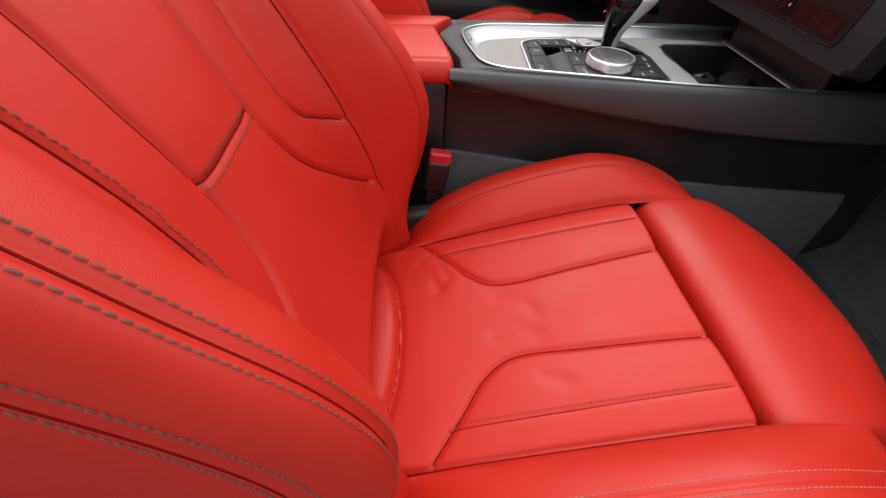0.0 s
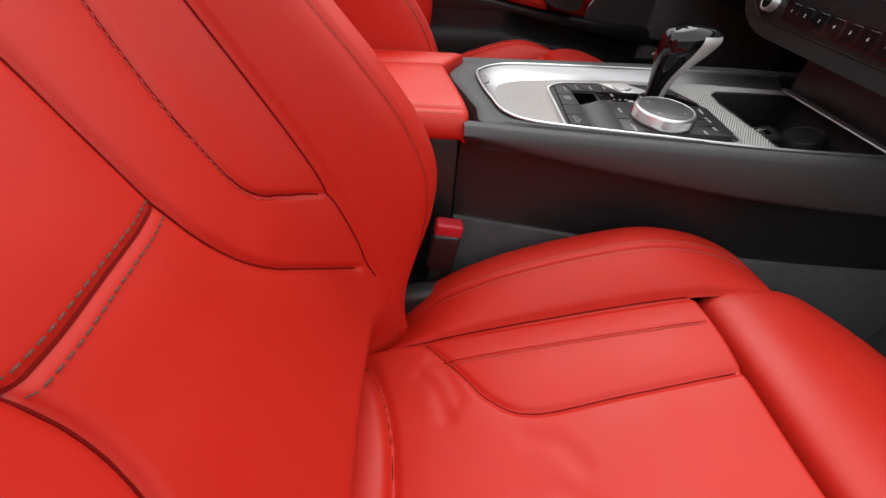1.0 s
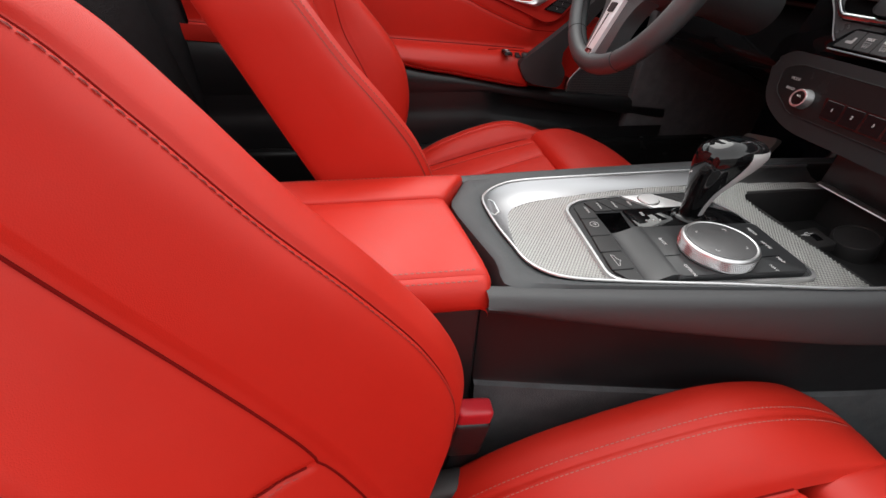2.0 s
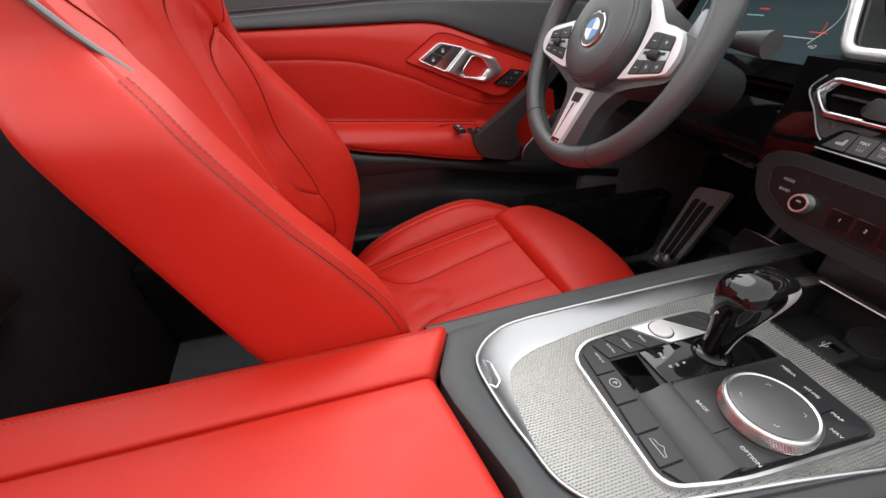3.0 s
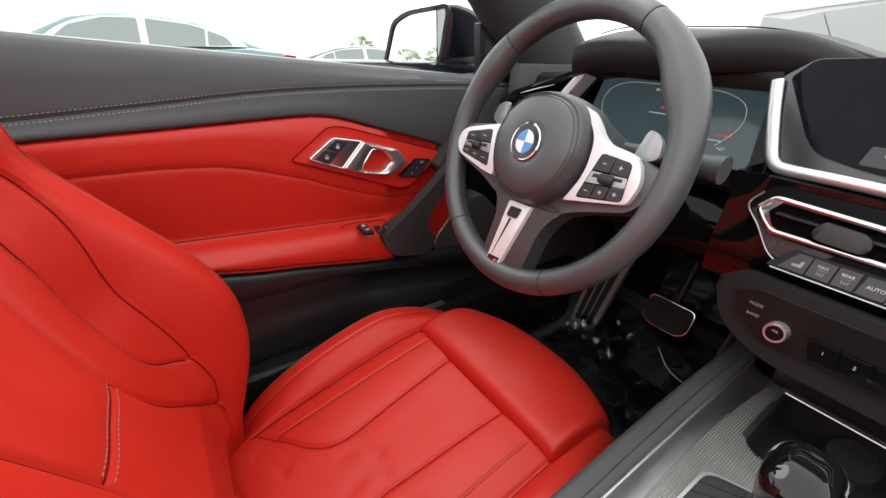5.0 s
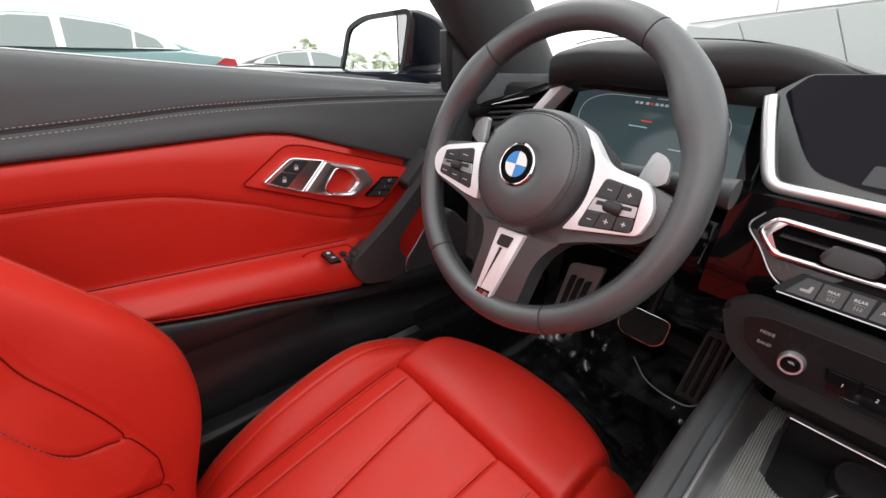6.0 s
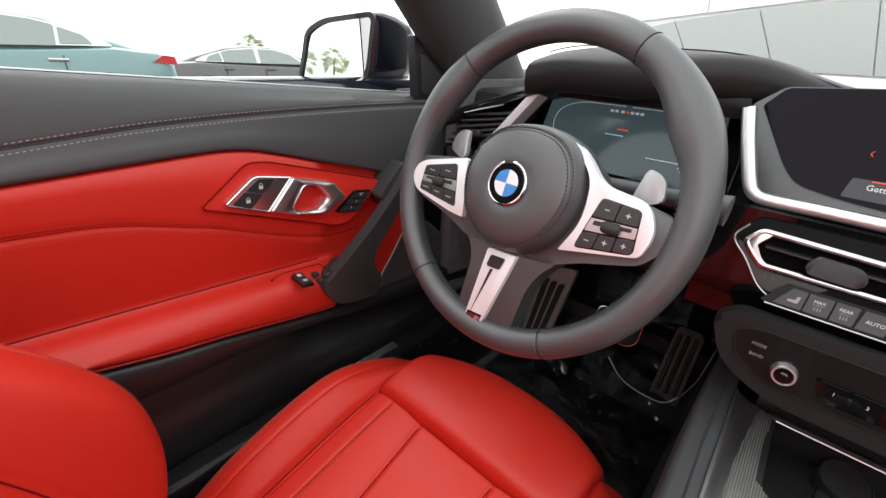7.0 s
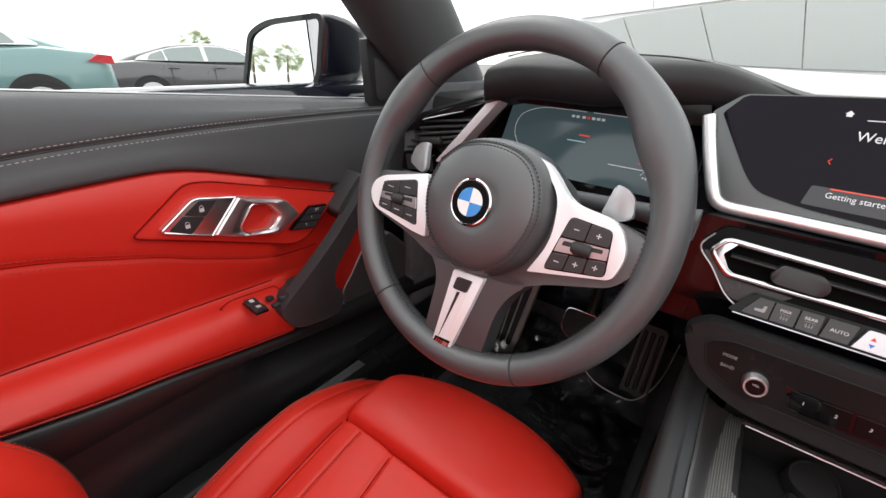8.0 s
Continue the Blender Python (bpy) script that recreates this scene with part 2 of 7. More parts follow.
def stitches(points, normals, length, gap, width, mat, parent, name="stitching", label=""):
    """A row of thread dashes along points that lie on a surface."""
    p, nn = np.array(points, float), np.array(normals, float)
    s = np.r_[0, np.cumsum(np.linalg.norm(np.diff(p, axis=0), axis=1))]
    verts, faces = [], []
    at = 0.0
    while at + length < s[-1]:
        a = np.array([np.interp(at, s, p[:, j]) for j in range(3)])
        b = np.array([np.interp(at + length, s, p[:, j]) for j in range(3)])
        n = np.array([np.interp(at + length / 2, s, nn[:, j]) for j in range(3)])
        n /= np.linalg.norm(n) + 1e-9
        d = (b - a) / (np.linalg.norm(b - a) + 1e-9)
        w = np.cross(n, d) * width / 2
        h = n * width * 0.55
        k = len(verts)
        verts += [a - h, a + w, a - w, (a + b) / 2 + h + w * 0.6, (a + b) / 2 + h - w * 0.6, b + w, b - w, b - h]
        faces += [(k, k + 1, k + 3, k + 4, k + 2), (k + 3, k + 5, k + 7, k + 6, k + 4), (k + 1, k + 5, k + 3), (k + 2, k + 4, k + 6)]
        at += length + gap
    ob = raw(name, verts, faces, mat, parent, label)
    ob["kind"] = "stuff"
    return ob


def lettering(text, size, m, mat, parent, depth=0.0002, name="lettering"):
    cu = bpy.data.curves.new(name, "FONT")
    cu.body, cu.size, cu.align_x, cu.align_y, cu.extrude, cu.resolution_u = text, size, "CENTER", "CENTER", depth, 2
    tmp = bpy.data.objects.new(name, cu)
    me = bpy.data.meshes.new_from_object(tmp)
    bpy.data.objects.remove(tmp)
    me.transform(m)
    me.materials.append(mat)
    return place(new(name, me), parent)


def smooth_at(x, table):
    """Smooth interpolation in a table of (x, value)."""
    t = np.array(table, float)
    fine = spline(t, 400)
    return np.interp(x, fine[:, 0], fine[:, 1])


def near(px, py, line):
    """Distance of arrays of points to a polyline."""
    q = spline(line, 60) if len(line) > 2 else np.array(line, float)
    best = np.full(px.shape, 9.0)
    for a, b in zip(q[:-1], q[1:]):
        d = b - a
        t = np.clip(((px - a[0]) * d[0] + (py - a[1]) * d[1]) / (d @ d + 1e-12), 0, 1)
        best = np.minimum(best, np.hypot(px - a[0] - t * d[0], py - a[1] - t * d[1]))
    return best


def seam(d, w=0.0035, depth=0.0035, puff=0.0012, reach=0.016):
    return -depth * np.exp(-(d / w) ** 2) + puff * (1 - np.exp(-(d / reach) ** 2)) - puff


# ---- seats ----
# the cushion's profile: (x, height) of the centre and of the bolster's crest
CUSHION = [(-0.12, 0.378), (-0.06, 0.398), (0.0, 0.417), (0.03, 0.425), (0.09, 0.441), (0.15, 0.457), (0.22, 0.476), (0.298, 0.494), (0.36, 0.500)]
CREST = [(-0.12, 0.25), (-0.06, 0.31), (-0.02, 0.368), (0.03, 0.428), (0.09, 0.468), (0.15, 0.494), (0.21, 0.513), (0.265, 0.524), (0.32, 0.519), (0.376, 0.501), (0.42, 0.476), (0.455, 0.442), (0.478, 0.395), (0.488, 0.33)]
# how far the wings of the backrest stand before its centre, by height
WING = [(0.34, 0.0), (0.40, 0.008), (0.45, 0.035), (0.50, 0.072), (0.55, 0.106), (0.60, 0.13), (0.65, 0.134), (0.70, 0.122), (0.75, 0.104), (0.80, 0.092), (0.84, 0.082), (0.88, 0.060), (0.93, 0.045), (1.0, 0.035), (1.1, 0.02)]
WING_DOOR = [(0.34, 0.0), (0.40, 0.004), (0.45, 0.016), (0.50, 0.034), (0.55, 0.066), (0.60, 0.098), (0.65, 0.117), (0.70, 0.118), (0.75, 0.104), (0.80, 0.092), (0.84, 0.082), (0.88, 0.060), (0.93, 0.045), (1.0, 0.035), (1.1, 0.02)]
WIDTH = [(0.34, 0.97), (0.45, 1.0), (0.6, 1.0), (0.75, 1.0), (0.80, 1.0), (0.83, 0.98), (0.855, 0.90), (0.875, 0.825), (0.90, 0.80), (0.96, 0.76), (1.03, 0.68), (1.08, 0.58), (1.11, 0.42), (1.12, 0.25)]
WING_TALL = [(0.34, 0.0), (0.40, 0.008), (0.45, 0.036), (0.50, 0.074), (0.55, 0.110), (0.60, 0.136), (0.65, 0.149), (0.70, 0.144), (0.75, 0.126), (0.80, 0.107), (0.84, 0.096), (0.878, 0.104), (0.90, 0.110), (0.94, 0.118), (1.0, 0.118), (1.06, 0.10), (1.12, 0.07)]
WIDTH_TALL = [(0.34, 0.97), (0.45, 1.0), (0.6, 1.0), (0.75, 1.0), (0.80, 1.0), (0.84, 0.965), (0.872, 0.85), (0.90, 0.77), (0.94, 0.71), (1.0, 0.67), (1.06, 0.60), (1.10, 0.48), (1.12, 0.30)]
BACK_SEAM = [(1.0, 0.105), (0.9, 0.085), (0.78, 0.064), (0.73, 0.060), (0.675, 0.058), (0.635, 0.063), (0.597, 0.082), (0.562, 0.115), (0.52, 0.158)]
INSERT_SEAM = [(0.90, 0.20), (0.878, 0.193), (0.84, 0.170), (0.80, 0.142), (0.76, 0.124), (0.71, 0.115), (0.68, 0.114), (0.65, 0.116), (0.628, 0.128), (0.606, 0.163)]
BACK_SEAM_UPRIGHT = [(1.0, 0.125), (0.914, 0.106), (0.872, 0.094), (0.813, 0.086), (0.74, 0.072), (0.674, 0.062), (0.635, 0.067), (0.60, 0.084), (0.562, 0.115), (0.52, 0.150)]
INSERT_SEAM_UPRIGHT = [(0.90, 0.155), (0.866, 0.136), (0.834, 0.118), (0.807, 0.111), (0.76, 0.115), (0.71, 0.120), (0.66, 0.118), (0.63, 0.126), (0.606, 0.148)]
CUSH_CURVE = [(0.012, 0.15), (0.045, 0.108), (0.072, 0.072), (0.11, 0.052), (0.19, 0.056), (0.296, 0.063)]


GREY_STRAP = material("grey_webbing", (0.20, 0.20, 0.20), 0.6, grain=(0.0012, 0.0003, "noise"))


def ease(t):
    t = np.clip(t, 0, 1)
    return t * t * (3 - 2 * t)


def back_x(z):
    return -0.02 - 0.46 * (z - 0.40) + 0.12 * np.clip(z - 0.86, 0, 1)


def cushion_height(x, u):
    a = np.abs(u)
    zc, zb = smooth_at(x, CUSHION), smooth_at(x, CREST)
    t = np.clip((a - 0.152) / (0.218 - 0.152), 0, 1)
    rise = 1 - (1 - t) ** 2.2
    z = zc + (zb - zc) * rise
    z = z - 0.012 * np.clip((a - 0.222) / 0.03, 0, 1) ** 2
    z = z + 0.004 * np.exp(-((a - 0.1) / 0.05) ** 2) * np.clip(x * 8, 0, 1)
    z = z + seam(np.abs(a - 0.155), 0.004, 0.006, 0.0015)
    z = z + seam(near(x, a, CUSH_CURVE), 0.0030, 0.0042, 0.0018)
    z = z + seam(near(x, a, [(0.03, 0.122), (0.296, 0.120)]), 0.0018, 0.0016, 0.0)
    roll = np.hypot((x + 0.075) / 0.053, u / 0.140)
    z = z + 0.020 * np.sqrt(np.clip(1 - roll ** 2, 0, 1)) - 0.004 * np.exp(-((roll - 1) / 0.10) ** 2) * (x > -0.09)
    z = z + seam(np.abs(a - 0.206), 0.0022, 0.002, 0.0) * (x > 0.0)
    for w, line in ((0.006, [(0.005, 0.11), (0.02, 0.09), (0.03, 0.06)]), (0.006, [(0.02, 0.125), (0.033, 0.105), (0.042, 0.075)]), (0.007, [(0.10, 0.03), (0.125, 0.022), (0.14, 0.0)]), (0.008, [(0.09, -0.02), (0.115, -0.015), (0.135, -0.03)]), (0.006, [(0.13, -0.08), (0.15, -0.09)])):
        z = z - 0.0016 * np.exp(-(near(x, u, line) / (1.4 * w)) ** 2)
    return z


def back_section(broad=False):
    """Points across half the backrest: (side, share of the wing, forward offset), close together in front."""
    ctrl = [(0.0, 0, 0.0), (0.05, 0, 0.001), (0.10, 0, 0.004), (0.132, 0.012, 0.007), (0.150, 0.05, 0.011), (0.164, 0.18, 0.012), (0.177, 0.48, 0.008), (0.191, 0.82, 0.003), (0.206, 0.96, 0.0), (0.223, 1.0, 0.0), (0.233, 0.97, 0.0), (0.240, 0.85, -0.003), (0.244, 0.6, -0.010), (0.246, 0.2, -0.015), (0.246, 0.0, -0.022), (0.242, -0.05, -0.030), (0.228, -0.05, -0.038), (0.15, -0.05, -0.05), (0.0, -0.05, -0.055)]
    if broad:
        ctrl = ctrl[:3] + [(0.122, 0.01, 0.006), (0.137, 0.06, 0.010), (0.150, 0.24, 0.010), (0.162, 0.56, 0.007), (0.176, 0.86, 0.002), (0.193, 0.975, 0.0), (0.212, 1.0, 0.0), (0.226, 1.0, 0.0)] + ctrl[10:]
    q = spline(ctrl, 3000)
    s = np.r_[0, np.cumsum(np.hypot(np.hypot(np.diff(q[:, 0]), np.diff(q[:, 1]) * 0.12), np.diff(q[:, 2])))]
    at = np.r_[np.arange(0, 0.36, 0.0018), np.linspace(0.36, s[-1], 36)]
    return np.stack([np.interp(at, s, q[:, j]) for j in range(3)], axis=1)


def seat(cy, dx, reach, shift, lift, half_w, girth, label, group):
    root = thing("car_seat", (0.1 + dx, cy, 0.24), label, "seat", group)
    put = lambda p: np.stack([p[..., 0] + dx, p[..., 1] + cy, p[..., 2]], axis=-1)
    # the middle of the cushion stands higher in a raised seat; its bolsters follow less
    raised = lambda p: put(np.stack([p[..., 0] - lift, np.sign(p[..., 1]) * np.where(np.abs(p[..., 1]) > 0.155, 0.155 + (np.abs(p[..., 1]) - 0.155) * girth, np.abs(p[..., 1])), p[..., 2] + lift * (1 - 0.6 * np.clip((np.abs(p[..., 1]) - 0.155) / 0.05, 0, 1)) - lift * 1.6 * ease((p[..., 0] - 0.20) / 0.20) * ease((np.abs(p[..., 1]) - 0.150) / 0.07)], axis=-1))
    # cushion: the quilted middle and two side bolsters
    def cush(xs, us):
        x, u = np.meshgrid(xs, us, indexing="ij")
        return np.stack([x, u, cushion_height(x, u)], axis=-1)
    mid = cush(np.linspace(-0.10, 0.298, 170), np.linspace(-0.155, 0.155, 150))
    lip = mid[-1:].copy()
    rims = []
    for k in range(1, 7):
        r = lip.copy()
        r[..., 0] += 0.006 * math.sin(k / 6 * math.pi / 2)
        r[..., 2] -= 0.010 * (1 - math.cos(k / 6 * math.pi / 2)) + (0.03 if k == 6 else 0)
        rims.append(r)
    grid_part("seat_cushion", raised(np.concatenate([mid] + rims)), RED, root, "smooth red leather seat cushion with curved seams")
    crest = spline(CREST, 210)
    crest = crest[crest[:, 0] > -0.10]
    for s in (-1, 1):
        rows = []
        for x, zb in crest:
            us = np.linspace(0.155, 0.245, 50)
            zc = float(smooth_at(np.array([x]), CUSHION)[0]) if x < 0.36 else 0.5
            full = cushion_height(np.full(50, min(x, 0.40)), us * s) - float(cushion_height(np.array([min(x, 0.40)]), np.array([0.2225 * s]))[0])
            squash = np.clip((0.47 - x) / 0.07, 0.25, 1)
            z = zb + full * squash
            taper = np.clip((x - 0.34) / 0.14, 0, 1) ** 2
            y = us - taper * 0.030 * np.clip((us - 0.165) / 0.08, 0, 1)
            xx = x - 0.03 * taper * ((us - 0.20) / 0.045) ** 2
            row = [(a, s * b, c) for a, b, c in zip(xx, y, z)]
            for k in range(1, 12):
                row.append((xx[-1] - 0.004 * taper * k, s * (y[-1] + 0.009 * math.sin(min(1, k / 5) * math.pi / 2) * (1 - 0.6 * taper)), max(z[-1] - (0.004 * k + 0.0012 * k * k), 0.24)))
            rows.append(row)
        grid_part("cushion_bolster", raised(np.array(rows)), RED, root)
        # double stitching along the crest of the bolster
        for u in (0.200, 0.212) if girth == 1.0 else (0.232, 0.242):
            x = np.linspace(0.03, 0.40, 120)
            y = u - np.clip((x - 0.34) / 0.14, 0, 1) ** 2 * 0.030 * (u - 0.165) / 0.08
            p = np.stack([x, s * y, cushion_height(x, np.full_like(x, s * u)) + 0.0004], axis=-1)
            stitches(raised(p), np.tile((0, 0, 1), (120, 1)), 0.0030, 0.0018, 0.0009, PALE_RED_THREAD, root)
        x = np.linspace(0.035, 0.292, 80)
        u = np.full_like(x, s * 0.1165)
        stitches(raised(np.stack([x, u, cushion_height(x, u) + 0.0004], axis=-1)), np.tile((-0.26, 0, 1), (80, 1)), 0.0028, 0.0018, 0.0009, GREY_THREAD, root)
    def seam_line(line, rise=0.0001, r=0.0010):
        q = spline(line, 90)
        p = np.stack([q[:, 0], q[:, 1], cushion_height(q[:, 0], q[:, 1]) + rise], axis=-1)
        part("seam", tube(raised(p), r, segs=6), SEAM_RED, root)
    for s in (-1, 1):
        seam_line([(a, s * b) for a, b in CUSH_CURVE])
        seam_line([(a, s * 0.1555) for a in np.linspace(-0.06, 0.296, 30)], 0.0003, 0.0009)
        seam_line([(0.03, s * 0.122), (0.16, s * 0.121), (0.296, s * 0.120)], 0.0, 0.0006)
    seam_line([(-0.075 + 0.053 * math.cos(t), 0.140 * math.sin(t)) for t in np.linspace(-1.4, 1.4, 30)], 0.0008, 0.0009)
    # thigh support, a roll before the cushion
    rows = []
    prof = [(0.312, 0.40), (0.307, 0.44), (0.3065, 0.472), (0.310, 0.487), (0.320, 0.4955), (0.345, 0.502), (0.385, 0.5035), (0.42, 0.499), (0.452, 0.487), (0.476, 0.465), (0.490, 0.432), (0.494, 0.39), (0.488, 0.34), (0.47, 0.30)]
    prof = spline(prof, 90)
    for u in np.linspace(-1, 1, 80):
        y = half_w * math.sin(u * math.pi / 2) if abs(u) > 0.999 else half_w * u
        edge = max(0.0, (abs(u) - 0.91) / 0.09)
        drop = 0.007 * (1 - math.sqrt(max(0, 1 - edge ** 2)))
        row = []
        for x, z in prof:
            f = (x - 0.3065) / 0.19
            xx = 0.3065 + (x - 0.3065) * (1 - 0.25 * abs(u) ** 2.6) - 0.003 * u * u
            yy = y * (1 + 0.02 * f)
            row.append((xx, yy, z - drop * (1 if z > 0.45 else 0.3) - 0.004 * u * u))
        rows.append(row)
    arr = np.array(rows)
    for s in (0, -1):
        wall = arr[s:s + 1].copy() if s == 0 else arr[-1:].copy()
        wall[..., 2] = np.minimum(wall[..., 2], 0.44) - 0.02
        arr = np.concatenate([wall, arr]) if s == 0 else np.concatenate([arr, wall])
    arr[..., 0] = 0.3065 + (arr[..., 0] - 0.3065) * (1 + reach * 3) + reach * 0.5
    grid_part("thigh_support", put(arr + (-lift, 0, lift * 2.4)), RED_SMOOTH, root, "plain red leather thigh support")
    # backrest
    back_seam, insert_seam = (BACK_SEAM_UPRIGHT, INSERT_SEAM_UPRIGHT) if cy > 0 else (BACK_SEAM, INSERT_SEAM)
    zs = np.r_[np.linspace(0.345, 0.92, 330), np.linspace(0.923, 1.12, 60)]
    half = back_section(cy > 0)
    outboard = -1 if cy < 0 else 1
    n = len(half)
    sec = np.concatenate([half[::-1] * (-1, 1, 1), half[1:]])
    c0 = n - 1
    crest_i = int(np.argmax(half[:, 0] > 0.2235))
    face_i = int(np.argmax(half[:, 0] > (0.150 if cy > 0 else 0.166)))
    seam_i = crest_i
    seam_in = crest_i - (13 if cy < 0 else -6)
    rim_i = crest_i + int(np.argmax(half[crest_i:, 1] < 0.68))
    shell_i = crest_i + int(np.argmax(half[crest_i:, 1] < 0.50))
    wing, width = (smooth_at(zs, WING_TALL), smooth_at(zs, WIDTH_TALL)) if cy > 0 else (smooth_at(zs, WING), smooth_at(zs, WIDTH))
    if cy > 0:
        # the shoulder towards the console is slimmer than the one by the door
        inner = (np.arange(len(sec)) < c0)[None, :]
        wing2 = np.where(inner, smooth_at(zs, WING)[:, None], wing[:, None])
        width2 = np.where(inner, smooth_at(zs, WIDTH)[:, None], width[:, None])
    else:
        wing2, width2 = np.where((np.arange(len(sec)) < c0)[None, :], smooth_at(zs, WING_DOOR)[:, None], wing[:, None]), width[:, None]
    u = sec[None, :, 0] * width2
    z = np.repeat(zs[:, None], len(sec), axis=1)
    share = sec[None, :, 1] + 0 * z
    if cy > 0:
        # towards the shoulders the panel itself curves forward
        rise = np.clip((np.abs(u) - 0.055) / 0.135, 0, 1)
        up = np.clip((z - 0.70) / 0.16, 0, 1)
        rise = rise * rise * (3 - 2 * rise) * up * up * (3 - 2 * up) * (u > 0)
        share = np.where(np.abs(np.arange(len(sec)) - c0)[None, :] < crest_i, share + rise - share * rise, share)
    # a more upright back: its middle stands nearer to the crests of the wings
    push = (0.036 if cy > 0 else 0.0) * np.clip((z - 0.44) / 0.12, 0, 1)
    d = push + share * np.where(share > 0, wing2 - push, wing2) + sec[None, :, 2]
    thin = np.clip((1.12 - zs) / 0.09, 0, 1) ** 0.5
    d = np.where(d < -0.03, -0.03 + (d + 0.03) * (0.35 + 0.65 * thin[:, None]), d)
    a = np.abs(u)
    col = np.abs(np.arange(len(sec)) - c0)[None, :] + 0 * z
    front = col < face_i + 4
    g = seam(near(z, a, back_seam), 0.0036, 0.0058, 0.0034, 0.018)
    g = g + seam(near(z, a, insert_seam), 0.0026, 0.0040, 0.0015, 0.012)
    g = g + seam(np.abs(z - 0.672) + np.where(a > 0.058, 1.0, 0.0), 0.0028, 0.0020, 0.001)
    if cy > 0:
        zf = np.minimum(0.965, 0.882 + 0.80 * (0.170 - a))
        g = g - 0.026 * np.where(z > zf, np.exp(-(z - zf) / 0.030), 0) + 0.003 * np.exp(-((z - zf + 0.010) / 0.008) ** 2)
    else:
        g = g + seam(np.where(a < 0.2, np.abs(z - 0.905 + 0.20 * a), 1.0), 0.005, 0.012, 0.006, 0.022)
        g = g + 0.012 * np.clip((z - 0.905 + 0.20 * a) / 0.012, 0, 1)
    g = g - 0.0035 * np.exp(-((a - (0.150 if cy > 0 else 0.167) * width2) / 0.005) ** 2)
    fade = np.clip((wing[:, None] - 0.03) / 0.03, 0, 1)
    g2 = (seam(np.abs(col - np.where(np.sign(np.arange(len(sec)) - c0)[None, :] == outboard, seam_i, seam_in)) * 0.0018, 0.0030, 0.0040, 0.001) + np.where(np.sign(np.arange(len(sec)) - c0)[None, :] == outboard, 1.0, 0.0) * seam(np.abs(col - rim_i) * 0.0018, 0.0030, 0.0040, 0.001)) * fade
    x = back_x(z) + d + np.where(front, g, 0) + np.where(front, 0, g2)
    tuck = np.clip((0.475 - z) / 0.085, 0, 1)
    x = x - 0.060 * tuck * tuck * (3 - 2 * tuck) * np.clip((0.175 - a) / 0.05, 0, 1) - 0.02 * np.clip((0.40 - z) / 0.06, 0, 1)
    pts = put(np.stack([x, u * 0.985 + shift, z], axis=-1))
    grid_part("backrest_panel", pts[:, c0 - face_i:c0 + face_i + 1], RED, root, "red leather backrest with a cross seam")
    grid_part("back_bolster", pts[:, c0 + face_i:c0 + shell_i + 1], RED, root)
    grid_part("back_bolster", pts[:, c0 - shell_i:c0 - face_i + 1], RED, root)
    grid_part("back_shell", np.concatenate([pts[:, c0 + shell_i:], pts[:, 1:c0 - shell_i + 1]], axis=1), RED_SMOOTH, root, "red leather sides and back of the seat")
    # stitching of the backrest
    lean = np.array((0.9, 0, 0.42))
    rows = (zs > 0.47) & (zs < 0.86)
    for s in (-1, 1):
        base_i = seam_i if s == outboard else seam_in
        for i, o in (((base_i - 3, 0.25), (base_i + 3, 0.3)) if s == outboard or cy > 0 else ((base_i - 4, 0.25),)) + (((rim_i - 4, 0.6), (rim_i + 4, 0.9)) if s == outboard else ()):
            p = pts[rows, c0 + s * i]
            nr = np.tile(lean + (0, s * o, 0), (len(p), 1))
            stitches(p + np.array((0.0006, s * 0.0004, 0.0002)), nr, 0.0032, 0.0010, 0.0009 if s == outboard or cy > 0 else 0.0009, GREY_THREAD if s == outboard or cy > 0 else DARK_RED_THREAD, root)
        ln = spline(insert_seam, 160)[8:]
        inside = np.searchsorted(half[:face_i, 0] , np.minimum(ln[:, 1], half[face_i, 0]) - 0.006)
        p = np.array([pts[int(np.argmin(np.abs(zs - zz))), c0 + s * int(o)] for zz, o in zip(ln[:, 0], inside)])
        stitches(p + (0.0006, 0, 0), np.tile(lean, (len(p), 1)), 0.0034, 0.0018, 0.0010, RED_THREAD if s > 0 else GREY_THREAD, root)
    def on_back(line, s, n=120):
        q = spline(line, n)
        res = []
        for zz, uu in q:
            k = int(np.argmin(np.abs(zs - zz)))
            i = float(np.interp(uu / width[k], half[:crest_i, 0], np.arange(crest_i)))
            i0, f = int(i), i - int(i)
            res.append(pts[k, c0 + s * i0] * (1 - f) + pts[k, c0 + s * (i0 + 1)] * f)
        res = np.array(res)
        res[1:-1] = (res[:-2] + res[1:-1] * 2 + res[2:]) / 4
        return res
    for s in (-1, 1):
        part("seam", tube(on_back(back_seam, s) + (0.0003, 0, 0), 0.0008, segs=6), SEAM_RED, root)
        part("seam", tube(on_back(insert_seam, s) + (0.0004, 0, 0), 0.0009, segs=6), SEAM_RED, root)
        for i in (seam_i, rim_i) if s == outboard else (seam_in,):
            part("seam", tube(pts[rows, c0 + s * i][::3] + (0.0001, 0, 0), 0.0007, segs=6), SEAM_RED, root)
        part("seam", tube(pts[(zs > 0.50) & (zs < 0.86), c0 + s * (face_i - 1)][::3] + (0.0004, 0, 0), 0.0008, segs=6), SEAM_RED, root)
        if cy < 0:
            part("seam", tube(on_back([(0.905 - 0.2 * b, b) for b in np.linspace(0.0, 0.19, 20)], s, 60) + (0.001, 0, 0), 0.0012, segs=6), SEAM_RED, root)
